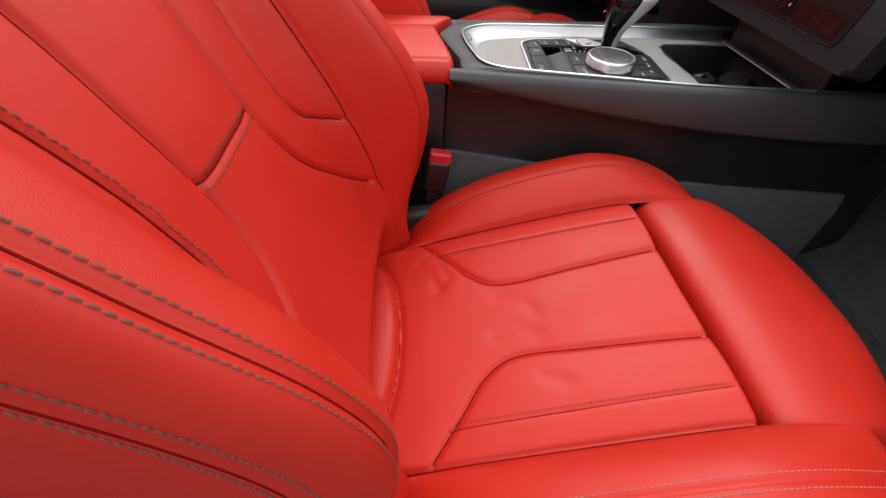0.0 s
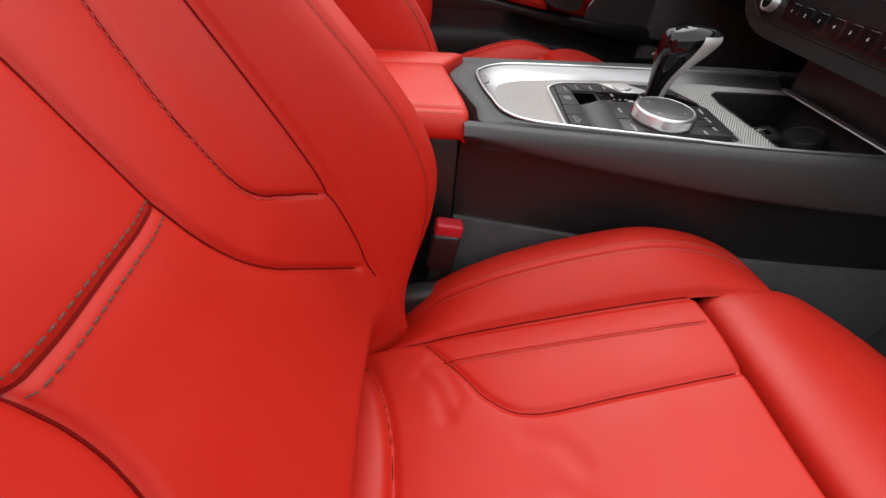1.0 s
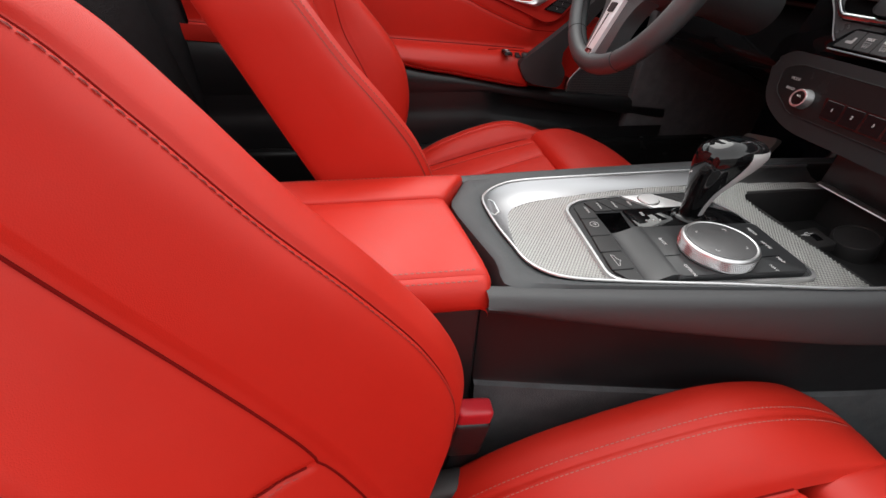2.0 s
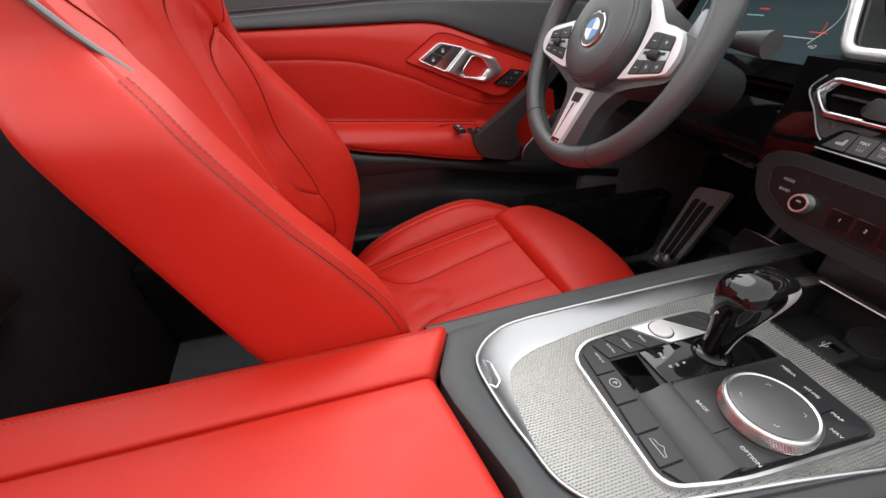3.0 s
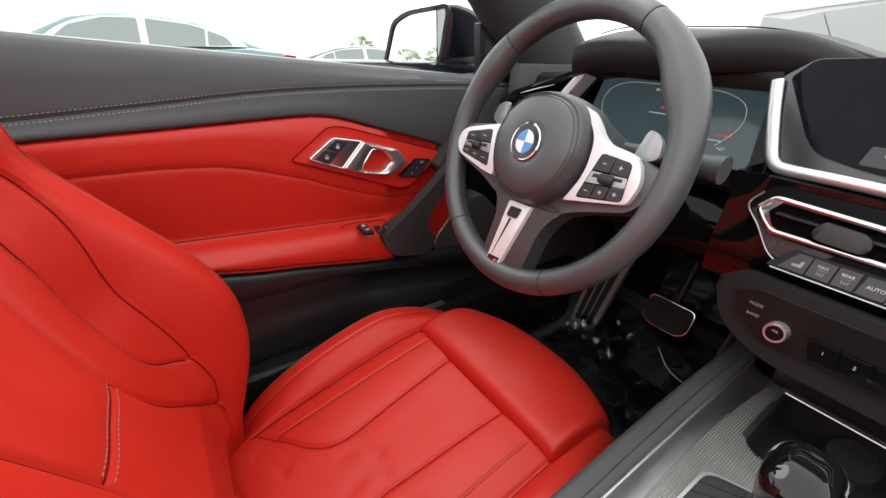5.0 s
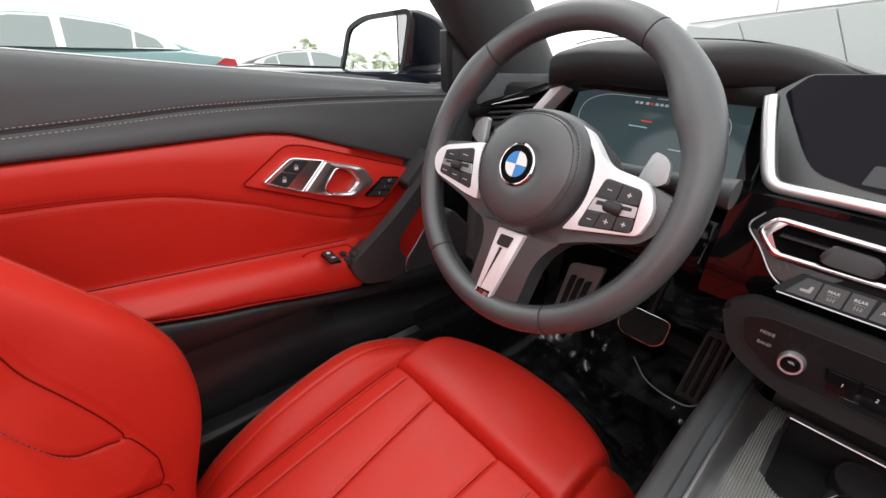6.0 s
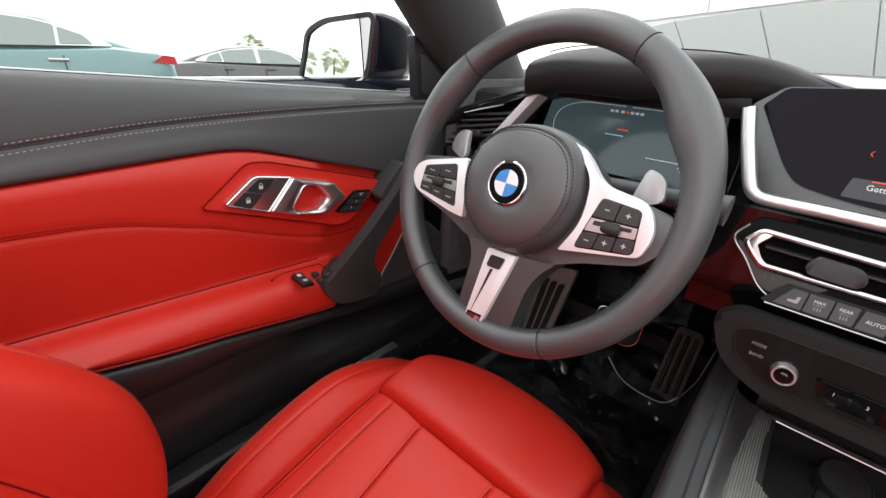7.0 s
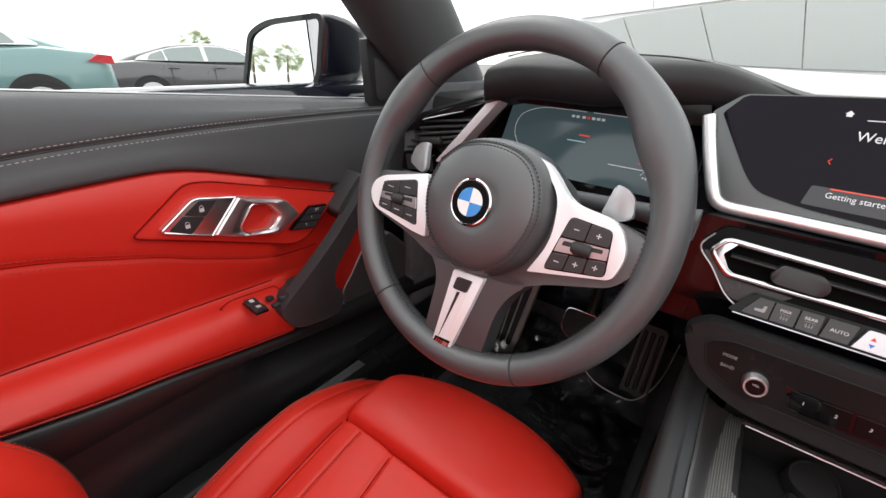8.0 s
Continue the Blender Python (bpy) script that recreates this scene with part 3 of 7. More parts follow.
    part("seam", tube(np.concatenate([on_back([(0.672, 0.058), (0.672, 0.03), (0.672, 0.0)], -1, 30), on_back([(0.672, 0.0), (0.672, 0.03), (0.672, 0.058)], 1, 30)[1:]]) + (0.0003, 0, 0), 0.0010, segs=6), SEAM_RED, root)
    for zz in (0.6672, 0.6768):
        k = int(np.argmin(np.abs(zs - zz)))
        lim = int(np.searchsorted(half[:face_i, 0], 0.055))
        p = pts[k, c0 - lim:c0 + lim + 1]
        stitches(p + (0.0008, 0, 0), np.tile(lean, (len(p), 1)), 0.0040, 0.0018, 0.0012, GREY_THREAD if cy < 0 else PALE_RED_THREAD, root)
    # grey release strap at the shoulder and the black base
    if cy > 0:
        part("release_strap", tube(spline([(-0.215, 0.140, 0.955), (-0.190, 0.146, 0.920), (-0.165, 0.154, 0.885), (-0.141, 0.162, 0.857)], 20), 0.005, segs=8, flat=0.5), GREY_STRAP, root, "grey release strap")
    else:
        part("side_cover", block((0.10, 0.03, 0.06), pose(-0.01, cy + 0.235, 0.385, 0, -10, 0), 0.01, 3), PLASTIC, root)
    part("seat_base", block((0.46, 0.40, 0.10), pose(0.16 + dx, cy, 0.30), 0.02), PLASTIC, root, "black plastic seat base")
    for s in (-1, 1):
        part("seat_rail", block((0.56, 0.045, 0.03), pose(0.14 + dx, cy + s * 0.19, 0.262), 0.004), PLASTIC, root)
    return root


seat(-0.395, 0.0, 0.028, 0.014, 0.0, 0.163, 1.0, "red leather sports seat with stitched bolsters beside the open side", "front seats")
seat(0.345, 0.020, -0.004, 0.0, 0.012, 0.154, 0.79, "red leather sports seat with stitched bolsters behind the steering wheel", "front seats")

# ---- car shell ----
shell = thing("car_floor", (0.2, 0, 0.2), "black carpeted floor and bulkhead of an open two-seat car", "car floor", kind="structure")
part("floor_pan", block((2.2, 1.50, 0.03), pose(0.35, 0.0, 0.225), 0.004), CARPET, shell)
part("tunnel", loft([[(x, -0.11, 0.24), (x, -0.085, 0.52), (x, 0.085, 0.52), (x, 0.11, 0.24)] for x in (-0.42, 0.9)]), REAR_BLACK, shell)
part("toe_ramp", loft([[(0.82, y, 0.236), (0.84, y, 0.242), (1.02, y, 0.335), (1.14, y, 0.405), (1.14, y, 0.236)] for y in (-0.64, -0.115, 0.115, 0.64)]), CARPET, shell)
part("toe_board", block((0.04, 1.46, 0.72), pose(1.16, 0.0, 0.55, 0, -14, 0), 0.01), CARPET, shell)
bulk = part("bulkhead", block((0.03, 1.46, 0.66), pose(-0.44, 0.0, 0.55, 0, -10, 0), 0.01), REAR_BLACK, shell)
part("rear_shelf", block((0.40, 1.46, 0.03), pose(-0.69, 0.0, 0.885), 0.01), SOFT_BLACK, shell)
for k in range(26):
    part("mesh_slat", block((0.004, 0.26, 0.003), pose(-0.406 - k * 0.0016, 0.12, 0.70 + k * 0.009, 0, -10, 0), 0.001, 1), PLASTIC, bulk)
part("hatch", prism(rounded([(-0.07, -0.05), (0.07, -0.05), (0.06, 0.05), (-0.05, 0.05)], 0.02), 0.01, frame_of((-0.424, 0.30, 0.62), (0, 1, 0), (-0.17, 0, 1)), 0.003), PLASTIC, bulk)
part("kick_panel", block((0.60, 0.03, 0.75), pose(0.93, 0.665, 0.56), 0.008), CARPET, shell)
part("kick_panel", block((0.60, 0.03, 0.75), pose(0.93, -0.665, 0.56), 0.008), CARPET, shell)
for s in (-1, 1):
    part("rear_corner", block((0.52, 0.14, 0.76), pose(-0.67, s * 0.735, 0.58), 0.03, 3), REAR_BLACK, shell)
part("sill", block((1.3, 0.10, 0.16), pose(0.35, -0.70, 0.29), 0.03, 3), PLASTIC, shell, "black plastic door sill")
far_sill = part("sill", block((1.3, 0.045, 0.20), pose(0.25, 0.621, 0.345), 0.012, 3), SHEEN, shell, "black plastic door sill")
part("sill_plate", block((0.16, 0.018, 0.003), pose(0.37, 0.620, 0.446), 0.001, 1), SATIN, far_sill, "satin sill plate")

# ---- centre console ----
console = thing("center_console", (0.25, -0.01, 0.24), "black soft-touch centre console with satin metal trim and buttons", "console")
TOP = 0.615
# outer edge of the console's top, driver's side forward then back along the passenger's side
FAR = [(0.050, 0.1165), (0.070, 0.117), (0.15, 0.121), (0.30, 0.127), (0.45, 0.131), (0.60, 0.130), (0.75, 0.125)]
NEAR = [(0.0495, -0.1115), (0.12, -0.122), (0.20, -0.133), (0.30, -0.146), (0.40, -0.157), (0.55, -0.165), (0.75, -0.165)]


def rim_height(x):
    return TOP + 0.004 - 0.02 * max(0.0, x - 0.5)


TRIM_OUT = [(0.56, 0.098), (0.45, 0.097), (0.391, 0.097), (0.21, 0.094), (0.140, 0.0905), (0.112, 0.082), (0.091, 0.066), (0.0815, 0.046), (0.0840, 0.0), (0.090, -0.035), (0.098, -0.068), (0.121, -0.090), (0.174, -0.103), (0.27, -0.119), (0.365, -0.136), (0.46, -0.146), (0.56, -0.150)]
trim_line = spline(TRIM_OUT, 140)


def flank(line, s, k0, k1, mat, name, label=""):
    line = spline(line, 40)
    bm = bmesh.new()
    rows = []
    for x, y in line:
        f = max(0.0, (x - 0.06) / 0.5)
        low = 0.601 - 0.155 * max(0.0, x - 0.054) * (1 - 0.6 * max(0.0, x - 0.054))
        edge = 0.487 - 0.075 * (x - 0.057)
        top = rim_height(x)
        sec = [(-0.020, top - 0.002), (-0.008, top), (-0.003, top - 0.002), (0.0, top - 0.008), (0.002, (top + low) / 2), (0.001, low + 0.008), (-0.002, low + 0.002), (-0.008, low), (-0.020, low - 0.001), (-0.022, low - 0.012), (-0.020, edge + 0.004), (-0.018, edge), (-0.012, edge - 0.001), (-0.004, 0.40), (0.0, 0.235)]
        rows.append([bm.verts.new((x, y + s * o, z)) for o, z in sec[k0:k1]])
    for a, b in zip(rows, rows[1:]):
        for k in range(len(a) - 1):
            bm.faces.new((a[k], a[k + 1], b[k + 1], b[k]))
    return part(name, bm, mat, console, label, angle=60)


flank(NEAR, -1, 0, 8, FLANK, "padded_flank", "dark grey padded console flank")
flank(NEAR, -1, 7, 12, LOWER_BLACK, "lower_flank")
flank(NEAR, -1, 11, 15, CARPET, "tunnel_carpet")
flank(FAR, 1, 0, 8, FLANK, "padded_flank", "dark grey padded console flank")
flank(FAR, 1, 7, 12, PLASTIC, "lower_flank")
flank(FAR, 1, 11, 15, CARPET, "tunnel_carpet")
# dark rim between the flank and the metal trim
rim_out = np.array([(0.75, 0.107), (0.60, 0.112), (0.45, 0.113), (0.30, 0.109), (0.15, 0.103), (0.078, 0.101), (0.070, 0.100), (0.044, 0.047), (0.048, 0.02), (0.069, -0.062), (0.066, -0.088), (0.075, -0.098), (0.12, -0.104), (0.20, -0.115), (0.30, -0.128), (0.40, -0.139), (0.55, -0.147), (0.75, -0.147)])
def along(line, n):
    line = np.array(line, float)
    s = np.r_[0, np.cumsum(np.linalg.norm(np.diff(line, axis=0), axis=1))]
    at = np.linspace(0, s[-1], n)
    return np.stack([np.interp(at, s, line[:, j]) for j in (0, 1)], axis=1)


ro, ri = along(rim_out, 140), along(trim_line, 140)
cap = []
for a, b in zip(ro, ri):
    cap.append([(a[0], a[1], TOP - 0.03), (a[0], a[1], rim_height(a[0]) - 0.002), ((a[0] * 0.8 + b[0] * 0.2), (a[1] * 0.8 + b[1] * 0.2), rim_height(a[0]) + 0.001), ((a[0] * 0.3 + b[0] * 0.7), (a[1] * 0.3 + b[1] * 0.7), rim_height(b[0])), (b[0], b[1], rim_height(b[0]) - 0.003), (b[0], b[1], TOP - 0.02)])
part("rim", loft(cap, cap=False, closed=False), SOFT_BLACK, console, "dark grey soft console rim")
ring = [(x, y, rim_height(x) + 0.0005) for x, y in trim_line]
part("metal_trim", tube(ring, 0.0016, segs=8), SATIN, console, "bright satin aluminium edge trim")
# satin band inside the trim: wide on the driver's side, narrow on the other
MESH_EDGE = [(0.56, 0.071), (0.46, 0.079), (0.40, 0.081), (0.30, 0.079), (0.225, 0.0725), (0.18, 0.066), (0.15, 0.0610), (0.126, 0.052), (0.112, 0.040), (0.104, 0.015), (0.100, -0.02), (0.100, -0.045), (0.106, -0.068), (0.124, -0.083), (0.174, -0.096), (0.27, -0.112), (0.365, -0.129), (0.46, -0.139), (0.56, -0.143)]
me_line = along(spline(MESH_EDGE, 140), 140)
band = [[(a[0], a[1], rim_height(a[0])), (a[0] * 0.85 + b[0] * 0.15, a[1] * 0.85 + b[1] * 0.15, TOP - 0.0005), (a[0] * 0.4 + b[0] * 0.6, a[1] * 0.4 + b[1] * 0.6, TOP - 0.007), (b[0], b[1], TOP - 0.009)] for a, b in zip(ri, me_line)]
part("metal_band", loft(band, cap=False, closed=False), BAND, console, "satin aluminium band")
part("side_release", tube([(x, y, TOP - 0.001) for x, y in ((0.088, 0.060), (0.096, 0.052), (0.096, 0.030), (0.090, 0.024), (0.084, 0.030), (0.083, 0.05))], 0.0008, closed=True, segs=6), BRIGHT, console)
# ribbed metal weave on the deck
DECK_DARK = material("deck_grey", (0.30, 0.298, 0.29), 0.40, metal=0.8, stain=(0.02, 0.05, 0.05))
MESH_MAT = material("ribbed_aluminium", (0.62, 0.615, 0.60), 0.38, metal=1.0, stain=(0.02, 0.05, 0.05))
far_side = [tuple(q) for q in me_line if q[1] > 0 or q[0] < 0.418]
deck = [(0.418, -0.134), (0.420, -0.074), (0.4165, 0.007), (0.424, 0.045), (0.440, 0.0585), (0.50, 0.0595), (0.557, 0.055)] + far_side



def in_poly(x, y, poly):
    inside, j = False, len(poly) - 1
    for i in range(len(poly)):
        (x0, y0), (x1, y1) = poly[i], poly[j]
        if (y0 > y) != (y1 > y) and x < (x1 - x0) * (y - y0) / (y1 - y0) + x0:
            inside = not inside
        j = i
    return inside


PANEL = rounded([(0.177, 0.038), (0.199, 0.0545), (0.30, 0.0605), (0.357, 0.060), (0.381, 0.0), (0.376, -0.112), (0.225, -0.103), (0.170, -0.090)], [0.012, 0.02, 0.02, 0.012, 0.02, 0.014, 0.03, 0.016])
verts, faces = [], []
deck_list = deck
step_x, step_y = 0.0034, 0.0024
for i in range(138):
    for j in range(94):
        x = 0.098 + i * step_x + (j % 2) * step_x / 2
        y = -0.132 + j * step_y
        if not in_poly(x, y, deck_list) or in_poly(x, y, PANEL):
            continue
        k = len(verts)
        a, b = step_x * 0.50, step_y * 0.40
        z = TOP - 0.0096
        verts += [(x - a, y, z), (x, y - b, z), (x + a, y, z), (x, y + b, z), (x - a * 0.4, y, z + 0.0012), (x + a * 0.4, y, z + 0.0012)]
        faces += [(k, k + 1, k + 4), (k + 1, k + 5, k + 4), (k + 1, k + 2, k + 5), (k + 2, k + 3, k + 5), (k + 3, k + 4, k + 5), (k + 3, k, k + 4)]
ribs = raw("weave", verts, faces, MESH_MAT, console, smooth=False)
ribs["kind"] = "stuff"
# button panel
pz = TOP - 0.0085
inner_panel = [(0.27 + (x - 0.27) * 0.975, -0.028 + (y + 0.028) * 0.967) for x, y in PANEL]
SLOT = [(0.2105, 0.0250), (0.2420, 0.0245), (0.2365, -0.0150), (0.2095, -0.0155)]
part("panel_frame", ring_prism(PANEL, inner_panel, pz + 0.0035, low=pz - 0.004), SATIN, console, "thin satin panel frame")


def cast(poly, c, n):
    """The outline's points seen from c at n even angles."""
    res = []
    for k in range(n):
        d = Vector((math.cos(2 * math.pi * k / n), math.sin(2 * math.pi * k / n)))
        best = 1.0
        for (x0, y0), (x1, y1) in zip(poly, poly[1:] + poly[:1]):
            ex, ey = x1 - x0, y1 - y0
            det = ex * d.y - ey * d.x
            if abs(det) > 1e-12:
                s_, u_ = ((c[0] - x0) * d.y - (c[1] - y0) * d.x) / det, ((c[0] - x0) * ey - (c[1] - y0) * ex) / det
                if -1e-6 <= s_ <= 1 + 1e-6 and u_ > 0:
                    best = min(best, u_)
        res.append((c[0] + d.x * best, c[1] + d.y * best))
    return res


deck_mid = [(x, y) for x, y in deck if x < 0.4215] + [(0.4215, 0.0805)]
deck_mid.sort(key=lambda q: math.atan2(q[1] + 0.02, q[0] - 0.28))
part("deck", ring_prism(cast(deck_mid, (0.28, -0.02), 240), cast([(0.28 + (x - 0.28) * 0.985, -0.02 + (y + 0.02) * 0.985) for x, y in PANEL], (0.28, -0.02), 240), TOP - 0.0095, low=TOP - 0.03), DECK_DARK, console, "ribbed aluminium deck")
part("deck_arm", prism([(0.410, 0.030), (0.424, 0.045), (0.440, 0.0585), (0.50, 0.0595), (0.557, 0.055)] + [q for q in far_side if q[0] > 0.410 and q[1] > 0], TOP - 0.0100, low=TOP - 0.03), DECK_DARK, console)
slot_c = (0.225, 0.005)
panel = part("button_panel", ring_prism(cast(inner_panel, slot_c, 200), cast(SLOT, slot_c, 200), pz + 0.001, low=pz - 0.016), BUTTON, console, "black control panel")


def key(poly, h=0.0022, r=0.0012, mat=KEY_GREY, name="button", parent=None, z=None):
    return part(name, prism(rounded(poly, r, 3), (pz if z is None else z) + 0.001 + h, bevel=0.0005, segs=1, low=pz - 0.004), mat, parent or panel)


# row of keys along the rear edge
key([(0.190, 0.0395), (0.2035, 0.0465), (0.2085, 0.0270), (0.2080, 0.0130), (0.187, 0.0130)])
key([(0.187, 0.0115), (0.2075, 0.0115), (0.2065, -0.0200), (0.184, -0.0200)])
key([(0.184, -0.0215), (0.2060, -0.0215), (0.204, -0.048), (0.181, -0.048)])
key([(0.181, -0.0495), (0.2035, -0.0495), (0.202, -0.076), (0.179, -0.076)])
key([(0.179, -0.0775), (0.2015, -0.0775), (0.201, -0.095), (0.188, -0.091)])
# drive mode keys along the driver's edge
for k in range(3):
    x0, x1, x2, x3 = 0.2060 + k * 0.0162, 0.2210 + k * 0.0162, 0.2330 + k * 0.0235, 0.2110 + k * 0.0235
    key([(x0, 0.0470 + k * 0.0030), (x1, 0.0498 + k * 0.0030), (x2, 0.0270), (x3, 0.0270)])
PEARL = material("pearl_silver", (0.80, 0.80, 0.80), 0.42, metal=0.6, stain=(0.02, 0.03, 0.02))
plate = part("start_plate", prism(rounded([(0.2575, 0.0580), (0.2985, 0.0592), (0.334, 0.0262), (0.2845, 0.0262)], [0.003, 0.004, 0.002, 0.002]), pz + 0.0034, bevel=0.0006, low=pz - 0.004), PEARL, panel, "pale silver start button plate")
part("start_button", lathe([(0.0, 0.0), (0.0118, 0.0), (0.0118, 0.0042), (0.0108, 0.0054), (0.0, 0.0056)], pose(0.2880, 0.0435, pz), 40), PEARL, plate, "round pale silver start button")
part("button_groove", lathe([(0.0119, 0.0036), (0.0128, 0.0036), (0.0128, 0.0038), (0.0119, 0.0038)], pose(0.2880, 0.0435, pz), 40), GLOSS, plate)
for k in range(3):
    x0, x3 = 0.3035 + k * 0.0175, 0.3370 + k * 0.0095
    key([(x0, 0.0580), (x0 + 0.0165, 0.0582 - 0.003 * (k == 2)), (x3 + 0.0088, 0.0270), (x3, 0.0270)])
# gloss plate under the selector, with an open slot behind it
part("selector_plate", prism(rounded([(0.2435, 0.0250), (0.348, 0.0250), (0.3765, 0.004), (0.3725, -0.0210), (0.2440, -0.0150)], 0.002), pz + 0.0035, bevel=0.0006, low=pz - 0.004), LACQUER, panel, "piano black selector plate")
part("slot", prism([(0.2085, 0.0265), (0.2435, 0.0260), (0.2380, -0.0165), (0.2075, -0.0170)], pz - 0.0150, low=pz - 0.018), LACQUER, panel, "gloss black slot")
for (x0, y0), (x1, y1) in zip(SLOT, SLOT[1:] + SLOT[:1]):
    d = Vector((x1 - x0, y1 - y0, 0))
    part("slot_wall", block((d.length, 0.0012, 0.0155), pose((x0 + x1) / 2, (y0 + y1) / 2, pz - 0.0075, 0, 0, math.degrees(math.atan2(d.y, d.x))), 0), LACQUER, panel, smooth=False)
# raised block with the rotary controller
ctl = part("controller_block", prism(rounded([(0.2400, -0.0185), (0.3715, -0.0245), (0.3655, -0.106), (0.232, -0.098)], [0.003, 0.004, 0.008, 0.005]), pz + 0.009, bevel=0.002, segs=3, low=pz - 0.004), BUTTON, panel, "raised black controller block")
part("palm_ramp", loft([[(0.2085 - 0.006 * t, -0.0175 - 0.079 * t, pz), (0.2100 - 0.006 * t, -0.0175 - 0.079 * t, pz + 0.002), (0.2200 - 0.006 * t, -0.0175 - 0.079 * t, pz + 0.0045), (0.2330 - 0.006 * t, -0.0175 - 0.079 * t, pz + 0.0095), (0.2420 - 0.006 * t, -0.0175 - 0.079 * t, pz + 0.0088), (0.2420 - 0.006 * t, -0.0175 - 0.079 * t, pz)] for t in (0, 0.25, 0.5, 0.75, 1)]), BUTTON, panel, angle=60)
KNOB = pose(0.290, -0.069, pz + 0.009)
KNOB_FACE = material("dark_satin_face", (0.13, 0.13, 0.132), 0.36, metal=0.5, stain=(0.01, 0.05, 0.05))
knob = part("rotary_knob", lathe([(0.030, 0.0), (0.0345, 0.001), (0.0350, 0.003), (0.0350, 0.0125), (0.0338, 0.0145), (0.0325, 0.0150), (0.0318, 0.0145), (0.0, 0.0140)], KNOB, 64), SATIN, panel, "knurled silver rotary controller")
part("knob_face", lathe([(0.0305, 0.0138), (0.0305, 0.0150), (0.0295, 0.0153), (0.0, 0.0150)], KNOB, 48), KNOB_FACE, knob, "dark satin touch face")
verts, faces = [], []
for k in range(110):
    for r in range(5):
        a = 2 * math.pi * (k + 0.5 * (r % 2)) / 110
        z = pz + 0.009 + 0.0038 + r * 0.0019
        c, s, w = math.cos(a), math.sin(a), math.pi / 110 * 0.0352
        q = len(verts)
        for dr, dt, dz in ((0, -w, 0), (0, 0, -0.0009), (0, w, 0), (0, 0, 0.0009), (0.0006, 0, 0)):
            verts.append((0.290 + c * (0.0350 + dr) - s * dt, -0.069 + s * (0.0350 + dr) + c * dt, z + dz))
        faces += [(q, q + 1, q + 4), (q + 1, q + 2, q + 4), (q + 2, q + 3, q + 4), (q + 3, q, q + 4)]
kn = raw("knurling", verts, faces, CHROME, knob, smooth=False)
kn["kind"] = "stuff"
# open storage tray before the deck
tray = thing("storage_tray", (0.47, -0.03, 0.55), "deep black storage tray with sockets, in the console", "tray")
part("tray_floor", block((0.155, 0.200, 0.006), pose(0.496, -0.040, 0.552), 0.002), RUBBER, tray)
part("tray_wall", block((0.006, 0.195, 0.050), pose(0.4215, -0.040, 0.5800), 0.001), PLASTIC, tray)
part("tray_wall", block((0.150, 0.006, 0.050), pose(0.500, 0.0560, 0.580), 0.001), PLASTIC, tray)
part("tray_wall", block((0.150, 0.006, 0.055), pose(0.496, -0.139, 0.580, 0, 0, -4), 0.001), PLASTIC, tray)
part("tray_wall", block((0.006, 0.22, 0.10), pose(0.572, -0.035, 0.600), 0.001), PLASTIC, tray)
usb = part("usb_socket", block((0.036, 0.036, 0.014), pose(0.486, -0.012, 0.572, 0, -14, -8), 0.004, 3), PLASTIC, tray, "black socket with a white symbol")
part("socket_slot", block((0.0075, 0.013, 0.003), pose(0.4880, -0.015, 0.5788, 0, -14, -8), 0.0005), GLOSS, usb)
part("symbol", tube([pose(0.484, -0.006, 0.5785, 0, -14, -8) @ Vector(q) for q in ((-0.007, 0, 0), (0.0, 0, 0), (0.007, 0, 0))], 0.0005, segs=5), MARK, usb)
part("symbol", tube([pose(0.484, -0.006, 0.5785, 0, -14, -8) @ Vector(q) for q in ((-0.003, 0, 0), (0.0, 0.003, 0), (0.003, 0.003, 0))], 0.0005, segs=5), MARK, usb)
part("symbol", tube([pose(0.484, -0.006, 0.5785, 0, -14, -8) @ Vector(q) for q in ((-0.004, 0, 0), (-0.001, -0.003, 0), (0.002, -0.003, 0))], 0.0005, segs=5), MARK, usb)
part("socket_cap", lathe([(0.0, -0.020), (0.024, -0.020), (0.024, 0.003), (0.0228, 0.0045), (0.0215, 0.0045), (0.0208, 0.003), (0.0, 0.0034)], pose(0.540, -0.021, 0.577, 0, -18, 0), 40), PLASTIC, tray, "round black socket cap")
part("front_strip", block((0.012, 0.20, 0.006), pose(0.5460, -0.042, 0.6125, 0, 20, 0), 0.002), CARBON, tray, "carbon weave strip under the radio")
part("strip_edge", tube([(0.5400, 0.054, 0.6125), (0.5395, -0.06, 0.6125), (0.5395, -0.142, 0.6125)], 0.0011, segs=6), SATIN, tray)

# ---- armrest ----
armrest = thing("armrest", (-0.15, -0.01, 0.55), "red leather armrest lid on the centre console", "armrest")


def padded_lid(section, front, label=""):
    """A padded lid swept along the car: section of (y, z); front: (y, x) pairs of its leading edge."""
    rings = []
    for y, z in section:
        xf = float(np.interp(y, [q[0] for q in front], [q[1] for q in front]))
        row = [(x, y * (1 + 0.16 * min(0.0, x - 0.05) * (y < 0)), z) for x in np.linspace(-0.36, xf - 0.009, 12)]
        for dx, dz in ((-0.005, -0.0008), (-0.0022, -0.0024), (-0.0006, -0.0050), (0.0, -0.0085), (0.0, -0.045)):
            row.append((xf + dx, y, max(min(z, 0.590), z + dz)))
        rings.append(row)
    return part("lid", loft(rings, cap=False, closed=False), RED, armrest, label, angle=60)


